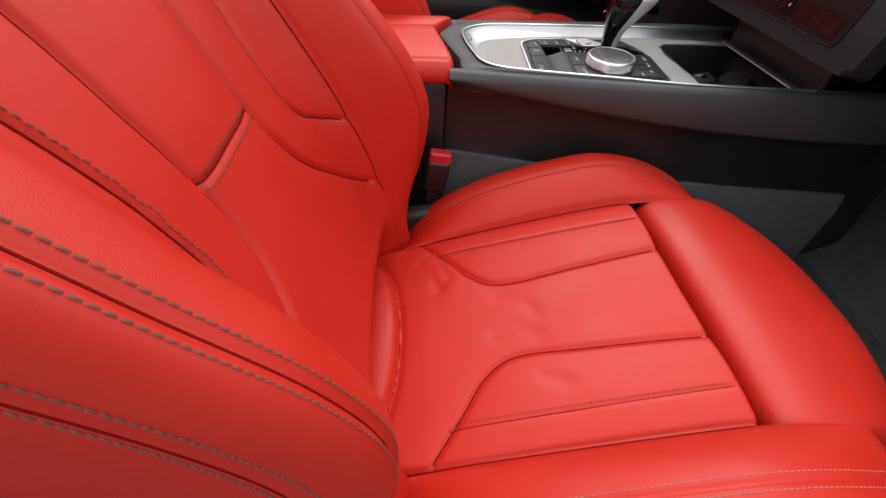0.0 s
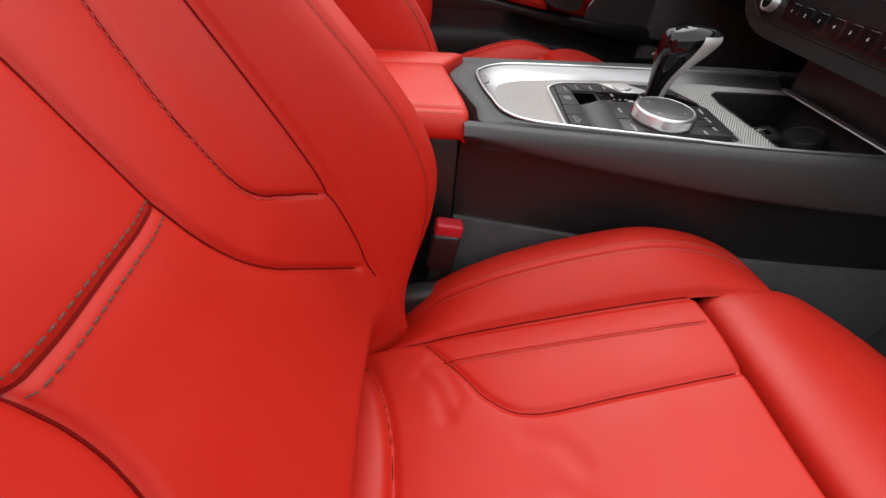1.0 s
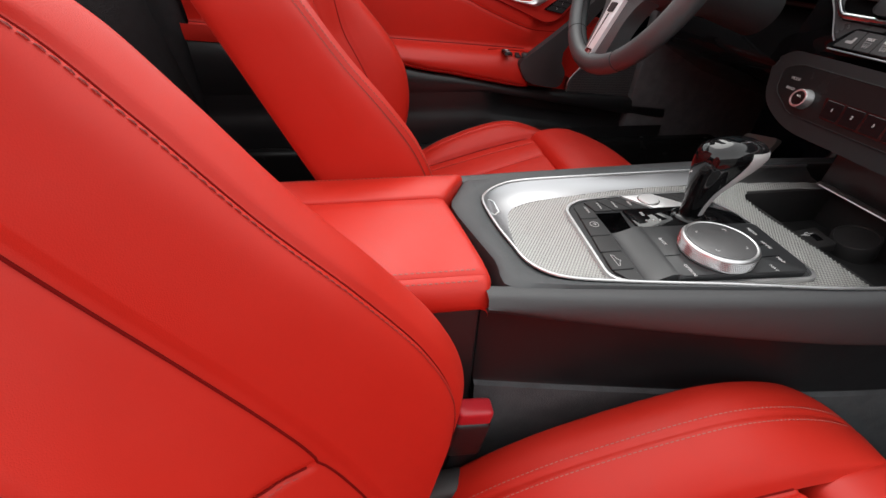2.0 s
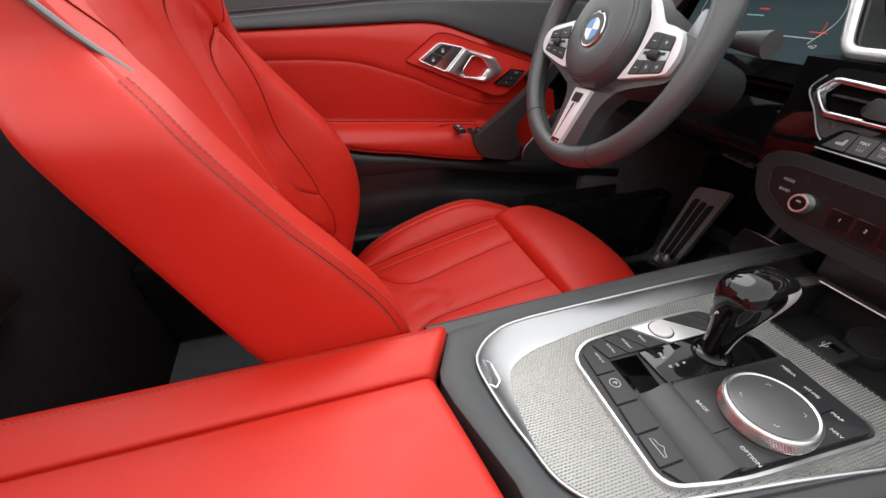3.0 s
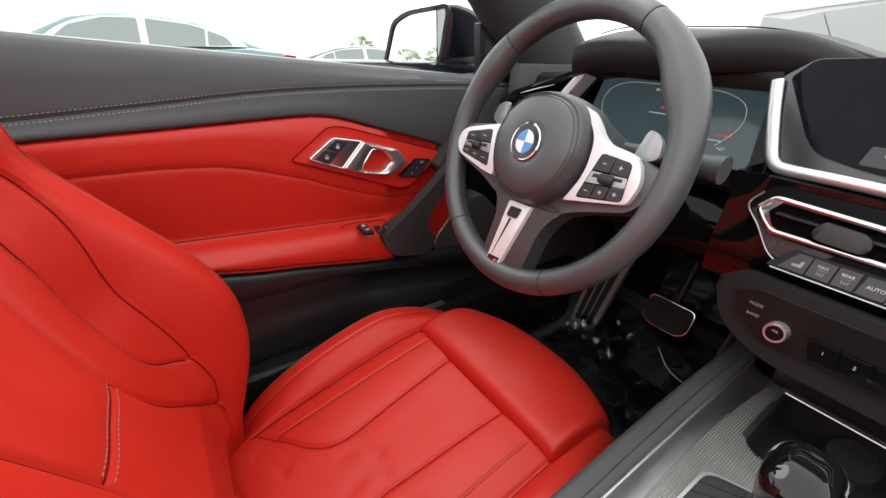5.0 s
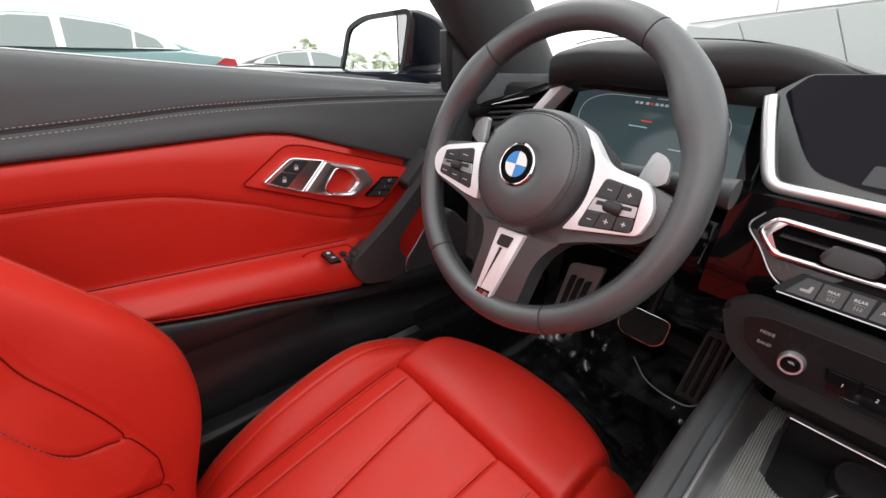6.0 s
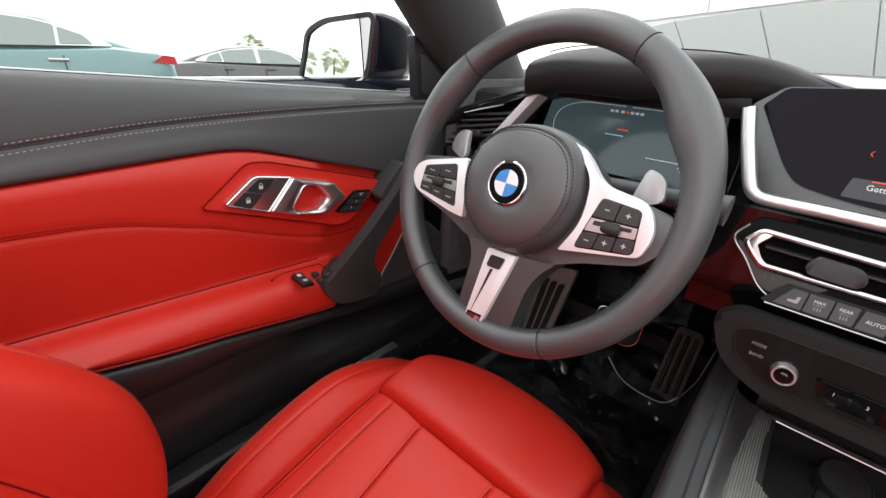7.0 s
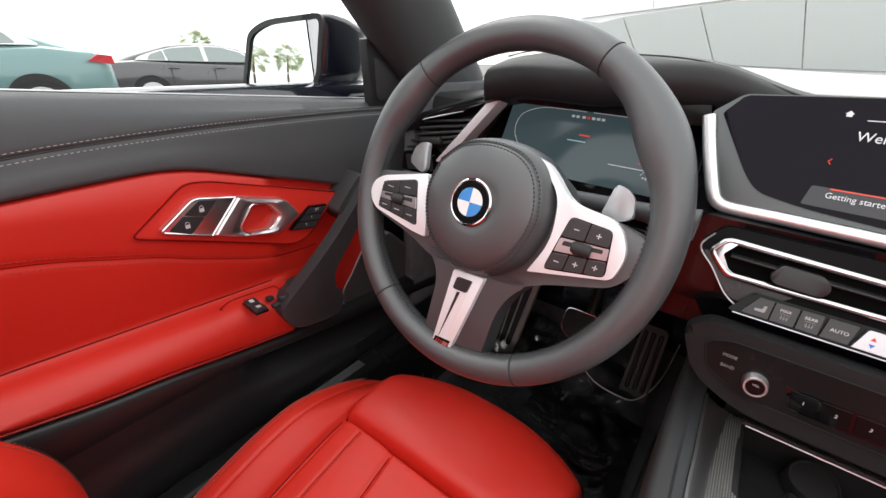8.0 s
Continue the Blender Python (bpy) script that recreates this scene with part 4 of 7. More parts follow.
near_lid = [(0.0405, 0.588), (0.0405, 0.6265), (0.0395, 0.6295), (0.0365, 0.6310), (0.02, 0.6316), (-0.03, 0.6316), (-0.066, 0.6306), (-0.080, 0.6292), (-0.0865, 0.6278), (-0.0875, 0.6266), (-0.0885, 0.6272), (-0.0945, 0.6240), (-0.0990, 0.6190), (-0.1020, 0.6120), (-0.1030, 0.6060), (-0.1020, 0.6000), (-0.0990, 0.5965), (-0.0940, 0.5950)]
far_lid = [(0.0440, 0.588), (0.0440, 0.6265), (0.0450, 0.6290), (0.0475, 0.6302), (0.075, 0.6302), (0.092, 0.6290), (0.0995, 0.6265), (0.1045, 0.6210), (0.1070, 0.6120), (0.1070, 0.5920)]
padded_lid(near_lid, [(-0.1030, 0.052), (-0.0885, 0.056), (-0.07, 0.054), (0.0405, 0.036)], "red leather lid with a stitched edge")
padded_lid(far_lid, [(0.0440, 0.037), (0.092, 0.066), (0.1070, 0.070)])
part("box", block((0.44, 0.200, 0.34), pose(-0.172, 0.002, 0.427), 0.008), LOWER_BLACK, armrest, "black plastic console box")
x = np.linspace(-0.33, 0.046, 80)
for yy, zz, tip in ((-0.0825, 0.6288, 0.25), (-0.0930, 0.6250, 0.8)):
    stitches(np.stack([x, yy * (1 + 0.16 * np.minimum(0.0, x - 0.05)), np.full(80, zz)], axis=-1), np.tile((0, -tip, 1), (80, 1)), 0.0032, 0.0016, 0.0011, PALE_RED_THREAD, armrest)
x = np.linspace(-0.33, 0.055, 60)
stitches(np.stack([x, np.interp(x, (-0.36, 0.06), (0.090, 0.094)), np.full(60, 0.6290)], axis=-1), np.tile((0, 0.2, 1), (60, 1)), 0.003, 0.0016, 0.0010, GREY_THREAD, armrest)

# ---- gear selector ----
lever = thing("gear_selector", (0.318, 0.002, 0.612), "gloss black gear selector with silver flanks", "gear lever")


def lever_ring(z, cx, a, b, n=48, sq=2.7):
    res = []
    for k in range(n):
        t = 2 * math.pi * k / n
        c, s = math.cos(t), math.sin(t)
        res.append((cx + a * math.copysign(abs(c) ** (2 / sq), c), 0.002 + b * math.copysign(abs(s) ** (2 / sq), s), z))
    return res


PROFILE = [(0.610, 0.313, 0.0120, 0.0098), (0.618, 0.3130, 0.0115, 0.0096), (0.630, 0.3135, 0.0125, 0.0108), (0.645, 0.3155, 0.0160, 0.0136), (0.660, 0.320, 0.0225, 0.0180), (0.673, 0.325, 0.0290, 0.0214), (0.684, 0.329, 0.0330, 0.0232), (0.6900, 0.331, 0.0335, 0.0228), (0.6950, 0.332, 0.0305, 0.0205), (0.6990, 0.333, 0.0245, 0.0165), (0.7020, 0.333, 0.0150, 0.0105), (0.7030, 0.333, 0.004, 0.003)]
fine = spline(PROFILE, 40)
part("grip", loft([lever_ring(*q) for q in fine]), LACQUER, lever, "gloss black grip")
for s in (-1, 1):
    rows = []
    for z, cx, a, b in spline(PROFILE[1:9], 30):
        rows.append([(cx + a * t, 0.002 + s * (b * (1 - abs(t) ** 2.7) ** (1 / 2.7) + 0.0008), z) for t in (0.05, 0.2, 0.35, 0.55, 0.75, 0.92)])
    part("flank_trim", loft(rows, cap=False, closed=False), PEARL, lever, "silver side trim")
part("collar", lathe([(0.0185, 0.0), (0.0185, 0.003), (0.0160, 0.0055), (0.0110, 0.006)], pose(0.313, 0.002, pz + 0.003), 36), LACQUER, lever)

# ---- steering wheel ----
WC = Vector((0.3830, 0.3437, 0.8557))
WM = frame_of(WC, (-0.0347, -0.9994, 0), (0.3239, -0.0112, 0.9460))   # x to the driver's right, y up the wheel, z to the driver
wheel = thing("steering_wheel", tuple(WC), "black leather three-spoke steering wheel with satin trim", "steering wheel")
RIM_R, RIM_T = 0.1655, 0.0152


def rim_point(deg, p, swell=1.0):
    t = radians(deg)
    thumb = math.exp(-((deg - 33) / 13) ** 2) + math.exp(-((deg - 147) / 13) ** 2)
    rr = (RIM_T + 0.0022 * thumb) * swell
    inn = 1.0 + (0.30 * thumb if math.cos(p) < 0 else 0)
    q = RIM_R + rr * math.cos(p) * inn
    return WM @ Vector((q * math.cos(t), q * math.sin(t), rr * 1.10 * math.sin(p)))


JOINTS = (61.7, 133.0, 233.5, 299.0)
rings = []
angles = sorted(set([k * 2.0 for k in range(180)] + [j + d for j in JOINTS for d in (-0.7, -0.25, 0.0, 0.25, 0.7)]))
for deg in angles + [360.0]:
    d = deg % 360.0
    near_j = min(abs(d - j) for j in JOINTS)
    rings.append([rim_point(d, 2 * math.pi * q / 22, 0.955 if near_j < 0.1 else 0.985 if near_j < 0.4 else 1.0) for q in range(22)])
part("rim", loft(rings, cap=False), BLACK_LEATHER, wheel, "thick black leather rim")
for j in JOINTS:
    part("rim_seam", tube([rim_point(j, 2 * math.pi * q / 30, 0.985) for q in range(30)], 0.0007, closed=True, segs=6), RUBBER, wheel)
# airbag cover
cover = spline([(-0.050, 0.032), (-0.028, 0.0510), (0.004, 0.0575), (0.036, 0.0520), (0.056, 0.034), (0.0645, 0.0), (0.053, -0.036), (0.030, -0.0565), (0.004, -0.0625), (-0.022, -0.0565), (-0.046, -0.036), (-0.0575, 0.0), (-0.050, 0.032)], 97)[:-1]
HC = (0.0035, -0.002)
HM = WM @ pose(HC[0], HC[1], 0)
HUB = [(x - HC[0], y - HC[1]) for x, y in cover]
hub_rings = []
for f, z in ((1.13, -0.030), (1.145, -0.004), (1.13, 0.008), (1.085, 0.0195), (1.035, 0.0255), (1.010, 0.0268), (1.003, 0.0258), (0.992, 0.0262), (0.975, 0.0280), (0.90, 0.0302), (0.75, 0.0325), (0.50, 0.0340), (0.40, 0.0336), (0.36, 0.0325)):
    hub_rings.append([HM @ Vector((x * f, y * f, z)) for x, y in HUB])
hub = part("airbag_cover", loft(hub_rings), BLACK_LEATHER, wheel, "black leather airbag cover", angle=60)
for f, z in ((0.957, 0.0288), (1.026, 0.0263)):
    loop = np.array([tuple(HM @ Vector((x * f, y * f, z))) for x, y in HUB + HUB[:1]])
    stitches(loop, np.tile(tuple(WM.to_3x3() @ Vector((0, 0, 1))), (len(loop), 1)), 0.0026, 0.0012, 0.0011, RUBBER, hub, label="black cross stitching")
EMB = HM @ pose(-0.003, 0.0015, 0.0325)
badge = part("badge", lathe([(0.0, 0.0), (0.0225, 0.0), (0.0228, 0.0015), (0.0215, 0.0024), (0.0205, 0.0021), (0.0, 0.0021)], EMB, 40), BRIGHT, hub, "round badge with blue and white quarters")
part("badge_ring", lathe([(0.0140, 0.0016), (0.0140, 0.00245), (0.0203, 0.00245), (0.0203, 0.0016)], EMB, 40), LACQUER, badge)
BLUE = material("badge_blue", (0.05, 0.25, 0.62), 0.25, coat=0.6)
WHITE = material("badge_white", (0.8, 0.8, 0.8), 0.25, coat=0.6)
for q in range(4):
    pie = [(0, 0)] + [(0.0136 * math.cos(math.pi / 2 * (q + k / 8)), 0.0136 * math.sin(math.pi / 2 * (q + k / 8))) for k in range(9)]
    part("badge_quarter", prism(pie, 0.0026, EMB, low=0.0015), BLUE if q % 2 else WHITE, badge)
# spokes
part("spoke", prism(rounded([(-0.160, -0.008), (-0.152, -0.036), (-0.139, -0.0450), (-0.0856, -0.0575), (-0.050, -0.071), (-0.02, -0.070), (-0.05, 0.015), (-0.10, 0.012), (-0.150, 0.004)], 0.008), 0.004, WM, 0.005, 3, low=-0.026), BLACK_LEATHER, wheel)
part("spoke", prism(rounded([(0.158, 0.008), (0.152, -0.020), (0.138, -0.0370), (0.085, -0.0540), (0.060, -0.066), (0.02, -0.070), (0.05, 0.035), (0.09, 0.020), (0.130, 0.016)], 0.008), 0.004, WM, 0.005, 3, low=-0.026), BLACK_LEATHER, wheel)
part("spoke", prism(rounded([(-0.060, -0.060), (-0.0400, -0.078), (-0.0335, -0.095), (-0.0330, -0.166), (0.040, -0.160), (0.0440, -0.100), (0.0530, -0.078), (0.070, -0.060)], [0.01, 0.014, 0.014, 0.004, 0.004, 0.02, 0.02, 0.01]), 0.004, WM, 0.007, 4, low=-0.022), BLACK_LEATHER, wheel)
TR = rounded([(0.017, 0.0600), (0.053, 0.0535), (0.0670, 0.042), (0.0850, 0.0235), (0.1225, 0.0188), (0.134, 0.012), (0.1430, -0.007), (0.1375, -0.0300), (0.065, -0.0475), (0.079, -0.015), (0.0745, 0.024), (0.058, 0.043), (0.030, 0.0530)], [0.002, 0.02, 0.02, 0.014, 0.008, 0.008, 0.01, 0.006, 0.002, 0.03, 0.03, 0.03, 0.01])
TL = rounded([(-0.0740, 0.0145), (-0.1375, -0.0010), (-0.150, -0.009), (-0.1540, -0.021), (-0.149, -0.033), (-0.139, -0.0405), (-0.0795, -0.0512), (-0.058, -0.0525), (-0.066, -0.02)], [0.003, 0.008, 0.008, 0.008, 0.008, 0.008, 0.01, 0.003, 0.03])
PADS = {1: ((0.0905, 0.0110), (0.1265, 0.0088), (0.1310, -0.0290), (0.0800, -0.0388)), -1: ((-0.0870, 0.0040), (-0.1345, -0.0075), (-0.1350, -0.0370), (-0.0745, -0.0435))}


def on_pad(s, u, v):
    """A spot on a key pad: u from the hub outwards, v from its top down."""
    a, b, c, d = PADS[s]
    return tuple((a[i] * (1 - u) + b[i] * u) * (1 - v) + (d[i] * (1 - u) + c[i] * u) * v for i in (0, 1))


for s, outline in ((1, TR), (-1, TL)):
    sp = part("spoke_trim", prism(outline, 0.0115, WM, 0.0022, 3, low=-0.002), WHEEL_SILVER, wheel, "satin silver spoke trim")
    part("key_field", prism(rounded([on_pad(s, u, v) for u, v in ((-0.02, -0.02), (1.02, -0.02), (1.02, 1.02), (-0.02, 1.02))], 0.005), 0.0118, WM, 0.0003, 1, low=0.006), LACQUER, sp)
    for u0, u1, v0, v1 in ((0.0, 0.49, 0.0, 0.36), (0.51, 1.0, 0.0, 0.36), (0.0, 0.32, 0.68, 1.0), (0.34, 0.66, 0.68, 1.0), (0.68, 1.0, 0.68, 1.0)):
        part("key", prism(rounded([on_pad(s, u, v) for u, v in ((u0, v0), (u1, v0), (u1, v1), (u0, v1))], 0.0015, 3), 0.0130, WM, 0.0005, 1, low=0.008), BUTTON, sp)
    part("rocker", prism(rounded([on_pad(s, u, v) for u, v in ((0.0, 0.385), (1.0, 0.385), (1.0, 0.655), (0.0, 0.655))], 0.0015, 3), 0.0124, WM, 0.0004, 1, low=0.008), BAND, sp)
    x, y = on_pad(s, 0.5, 0.52)
    part("roller_slot", prism(rounded([on_pad(s, u, v) for u, v in ((0.10, 0.43), (0.90, 0.43), (0.90, 0.52), (0.10, 0.52))], 0.001, 2), 0.0126, WM, low=0.010), RUBBER, sp)
    part("roller", lathe([(0.0, -0.0085), (0.0045, -0.0085), (0.0058, -0.006), (0.0058, 0.006), (0.0045, 0.0085), (0.0, 0.0085)], WM @ pose(x, y, 0.0115, 0, 90, 0), 20), RUBBER, sp)
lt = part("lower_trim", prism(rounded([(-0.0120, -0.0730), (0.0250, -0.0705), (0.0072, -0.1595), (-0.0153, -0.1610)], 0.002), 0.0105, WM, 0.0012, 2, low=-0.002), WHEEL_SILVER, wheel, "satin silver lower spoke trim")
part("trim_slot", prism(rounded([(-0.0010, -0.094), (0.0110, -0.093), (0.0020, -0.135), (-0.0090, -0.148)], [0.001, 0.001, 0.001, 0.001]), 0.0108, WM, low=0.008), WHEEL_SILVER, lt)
part("trim_slot_edge", prism([(-0.0010, -0.094), (0.0028, -0.0935), (-0.0082, -0.146), (-0.0090, -0.148)], 0.0112, WM, low=0.008), RUBBER, lt)
part("trim_key", prism(rounded([(-0.0045, -0.0785), (0.0135, -0.0775), (0.0105, -0.0910), (-0.0065, -0.0920)], 0.002), 0.0125, WM, 0.0005, 1, low=0.008), BUTTON, lt)
tag = part("trim_tag", prism(rounded([(-0.0125, -0.1485), (0.0070, -0.1470), (0.0045, -0.1565), (-0.0135, -0.1580)], 0.001), 0.0115, WM, low=0.008), LACQUER, lt)
sweep = np.linspace(radians(150), radians(390), 260)
inner_st = [WM @ Vector(((RIM_R - RIM_T - 0.0002) * math.cos(t), (RIM_R - RIM_T - 0.0002) * math.sin(t), 0.0035)) for t in sweep]
stitches(np.array(inner_st), np.array([tuple(WM.to_3x3() @ Vector((-math.cos(t), -math.sin(t), 0.4))) for t in sweep]), 0.0030, 0.0014, 0.0016, RUBBER, wheel, label="black cross stitching")
# column, stalk and shift paddles
part("column_shroud", loft([[WM @ Vector((0.012 + r * 1.15 * math.cos(t), r * math.sin(t) - 0.004, z)) for t in np.linspace(0, 2 * math.pi, 32, endpoint=False)] for z, r in ((-0.020, 0.060), (-0.045, 0.062), (-0.085, 0.056), (-0.13, 0.042), (-0.22, 0.038))]), FLANK, wheel)
for s in (-1, 1):
    part("paddle", prism(rounded([(s * 0.104, 0.018), (s * 0.1095, 0.0490), (s * 0.120, 0.047), (s * 0.1280, 0.0405), (s * 0.1320, 0.0225), (s * 0.110, 0.012)], 0.004), -0.020, WM, 0.0015, 2, low=-0.026), PADDLE, wheel, "silver shift paddle")
for s in (1,):
    part("stalk", tube([WM @ Vector(q) for q in ((s * 0.05, 0.0278, -0.0641), (s * 0.1310, 0.0318, -0.0641), (s * 0.1580, 0.0318, -0.0641), (s * 0.1760, 0.0318, -0.0641))], [0.008, 0.009, 0.012, 0.0145], segs=14), SOFT_BLACK, wheel)

# ---- driver's door ----
door = thing("door_panel", (0.15, 0.70, 0.30), "red and black leather door panel with silver handle", "car door")


def belt(x):
    return 0.938 - 0.070 * (x - 0.11)


xs = np.linspace(-0.40, 0.74, 110)
RED_TOP = [(-0.62, 0.815), (-0.35, 0.832), (-0.116, 0.842), (0.017, 0.847), (0.18, 0.854), (0.225, 0.853), (0.26, 0.847), (0.321, 0.829), (0.42, 0.799), (0.499, 0.774), (0.62, 0.735), (0.74, 0.70)]
STITCH = [(-0.62, 0.829), (-0.30, 0.851), (-0.12, 0.865), (-0.05, 0.871), (0.02, 0.877), (0.131, 0.887), (0.259, 0.892), (0.392, 0.893), (0.56, 0.891), (0.74, 0.884)]
red_top = smooth_at(xs, RED_TOP)
fold = smooth_at(xs, STITCH)
rows = []
for x, rt, fo in zip(xs, red_top, fold):
    b = belt(x)
    rows.append([(x, 0.755, b - 0.006), (x, 0.735, b), (x, 0.718, b + 0.001), (x, 0.706, b - 0.004), (x, 0.697, b - 0.014), (x, 0.691, (b + fo) / 2), (x, 0.688, fo + 0.008), (x, 0.6872, fo + 0.003), (x, 0.6892, fo), (x, 0.6868, fo - 0.003), (x, 0.6860, fo - 0.010), (x, 0.6820, (fo + rt) / 2), (x, 0.6770, rt + 0.004), (x, 0.6785, rt - 0.001), (x, 0.700, rt - 0.005)])
part("upper_panel", loft(rows, cap=False, closed=False), SOFT_BLACK, door, "charcoal leather upper door panel", angle=70)
for dz in (0.0046, -0.0046):
    p = np.stack([xs, np.full_like(xs, 0.6874 if dz > 0 else 0.6858), fold + dz], axis=-1)
    stitches(p, np.tile((0, -1, 0.2), (len(xs), 1)), 0.0028, 0.0024, 0.0007, PALE_THREAD, door)
part("seam", tube(np.stack([xs, np.full_like(xs, 0.6885), fold], axis=-1), 0.0008, segs=6), LOWER_BLACK, door)
part("belt_seal", tube(np.stack([xs, np.full_like(xs, 0.7395), np.array([belt(q) for q in xs]) + 0.001], axis=-1), 0.0014, segs=8), BAND, door, "bright belt line seal")
# red middle panel, hollow below a fold, with the armrest shelf growing from it
REST_TOP = [(-0.62, 0.715), (-0.2, 0.684), (0.0, 0.671), (0.165, 0.660), (0.344, 0.648), (0.55, 0.635), (0.74, 0.625)]
REST_LOW = [(-0.62, 0.71), (-0.2, 0.674), (0.013, 0.630), (0.089, 0.614), (0.157, 0.604), (0.239, 0.589), (0.342, 0.573), (0.55, 0.552), (0.74, 0.54)]
FOLD2 = [(-0.62, 0.786), (-0.1, 0.792), (0.03, 0.789), (0.09, 0.781), (0.15, 0.763), (0.196, 0.748), (0.233, 0.732), (0.321, 0.700), (0.374, 0.691), (0.47, 0.690)]
xr = np.linspace(-0.40, 0.47, 130)
rt, rtop, rlow, f2 = smooth_at(xr, RED_TOP), smooth_at(xr, REST_TOP), smooth_at(xr, REST_LOW), smooth_at(xr, FOLD2)
rows = []
for x, a, b, c, f in zip(xr, rt, rtop, rlow, f2):
    f = min(f, a - 0.02)
    f = max(f, b + 0.025)
    k = float(np.clip((x - 0.335) / 0.03, 0, 1))
    k = k * k * (3 - 2 * k)
    sec = [(0.700, a - 0.001), (0.684, a - 0.003), (0.679, a - 0.007), (0.6785, (a + f) / 2 + 0.008), (0.6785, f + 0.016), (0.6793, f + 0.008), (0.681, f + 0.003), (0.6828, f), (0.681, f - 0.003), (0.6815, f - 0.012), (0.686, (f + b) / 2), (0.692, b + 0.012), (0.693, b + 0.005), (0.690, b + 0.0005), (0.676, b - 0.002), (0.662, b - 0.006), (0.652, b - 0.013), (0.645, b - 0.024), (0.642, (b + c) / 2 - 0.006), (0.643, c + 0.012), (0.645, c + 0.007), (0.6475, c + 0.0055), (0.646, c + 0.004), (0.649, c), (0.670, c - 0.006)]
    rows.append([(x, yy + k * max(0.0, 0.690 - yy), zz) for yy, zz in sec])
part("red_panel", loft(rows, cap=False, closed=False), RED_SMOOTH, door, "red leather door insert with armrest", angle=70)
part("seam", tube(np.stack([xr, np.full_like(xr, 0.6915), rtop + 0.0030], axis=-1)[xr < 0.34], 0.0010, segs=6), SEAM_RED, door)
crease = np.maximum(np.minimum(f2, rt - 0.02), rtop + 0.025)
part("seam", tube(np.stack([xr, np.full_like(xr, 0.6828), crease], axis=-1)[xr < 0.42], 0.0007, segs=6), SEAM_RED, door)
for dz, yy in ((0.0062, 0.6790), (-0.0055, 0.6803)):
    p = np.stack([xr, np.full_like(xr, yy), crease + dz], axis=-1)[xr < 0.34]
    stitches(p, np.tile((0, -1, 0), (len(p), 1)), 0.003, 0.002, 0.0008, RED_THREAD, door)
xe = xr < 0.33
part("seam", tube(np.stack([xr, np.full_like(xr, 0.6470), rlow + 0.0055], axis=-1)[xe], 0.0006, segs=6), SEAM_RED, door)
for dz in (0.0125,):
    p = np.stack([xr, np.full_like(xr, 0.6425), rlow + dz], axis=-1)[xe]
    stitches(p, np.tile((0, -1, 0), (len(p), 1)), 0.003, 0.002, 0.0008, RED_THREAD, door)
# black lower panel with a pocket
rows = []
for x in np.linspace(-0.40, 0.74, 100):
    c = float(smooth_at(np.array([x]), REST_LOW)[0])
    k = float(np.clip((x - 0.235) / 0.07, 0, 1) * np.clip((0.72 - x) / 0.15, 0, 1))
    k = k * k * (3 - 2 * k)
    pk = 0.563 - 0.16 * max(0.0, x - 0.24) if x > 0.24 else 0.563
    pk = min(pk, c - 0.02)
    rows.append([(x, yy, zz) for yy, zz in [(0.680, c - 0.003), (0.656, c - 0.006), (0.651, c - 0.011), (0.650, (c + pk) / 2), (0.650, pk + 0.004), (0.652 + 0.002 * k, pk), (0.652 + 0.034 * k, pk - 0.004 * k - 0.001), (0.653 + 0.036 * k, pk - 0.030), (0.652 + 0.006 * k, pk - 0.050), (0.649, pk - 0.056), (0.646, 0.47), (0.646, 0.40), (0.660, 0.30), (0.68, 0.24)]])
part("lower_panel", loft(rows, cap=False, closed=False), LOWER_BLACK, door, "black lower door panel with a pocket", angle=50)
part("outer_skin", block((1.20, 0.05, 0.66), pose(0.16, 0.80, 0.60), 0.02), material("dark_blue_paint", (0.010, 0.013, 0.022), 0.18, coat=1.0, stain=(0.1, 0.03, 0.1)), door, "dark painted outer door skin")
# door handle recess
DM = frame_of((0, 0.672, 0), (1, 0, 0), (0, 0, 1))   # x forward, y up, z to the cabin
HANDLE_FIELD = rounded([(0.168, 0.785), (0.234, 0.835), (0.262, 0.8325), (0.462, 0.7720), (0.436, 0.747), (0.400, 0.714), (0.372, 0.708)], [0.008, 0.012, 0.012, 0.010, 0.02, 0.02, 0.02])
part("seam", tube([DM @ Vector((x, y, -0.0018)) for x, y in HANDLE_FIELD], 0.0011, closed=True, segs=6), SEAM_RED, door)
part("handle_surround", prism(HANDLE_FIELD, -0.0015, DM, 0.0015, 3, low=-0.014), RED_SMOOTH, door)
bz = [(0.195, 0.787), (0.237, 0.818), (0.288, 0.808), (0.250, 0.7655)]
lock = part("lock_plate", prism(rounded(bz, [0.004, 0.008, 0.001, 0.001]), 0.009, DM, 0.0015, 2, low=-0.002), SATIN, door, "satin lock button plate")
part("lock_button", prism(rounded([(0.203, 0.786), (0.2215, 0.8000), (0.2450, 0.7925), (0.227, 0.7755)], 0.002), 0.0098, DM, 0.0004, 1, low=0.0), BUTTON, lock)
part("lock_button", prism(rounded([(0.2225, 0.8008), (0.242, 0.8145), (0.264, 0.8105), (0.2460, 0.7934)], 0.002), 0.0098, DM, 0.0004, 1, low=0.0), BUTTON, lock)
hin = rounded([(0.286, 0.764), (0.307, 0.7935), (0.328, 0.7895), (0.3440, 0.7700), (0.331, 0.7510), (0.297, 0.7515)], [0.010, 0.006, 0.006, 0.006, 0.007, 0.010], 5)
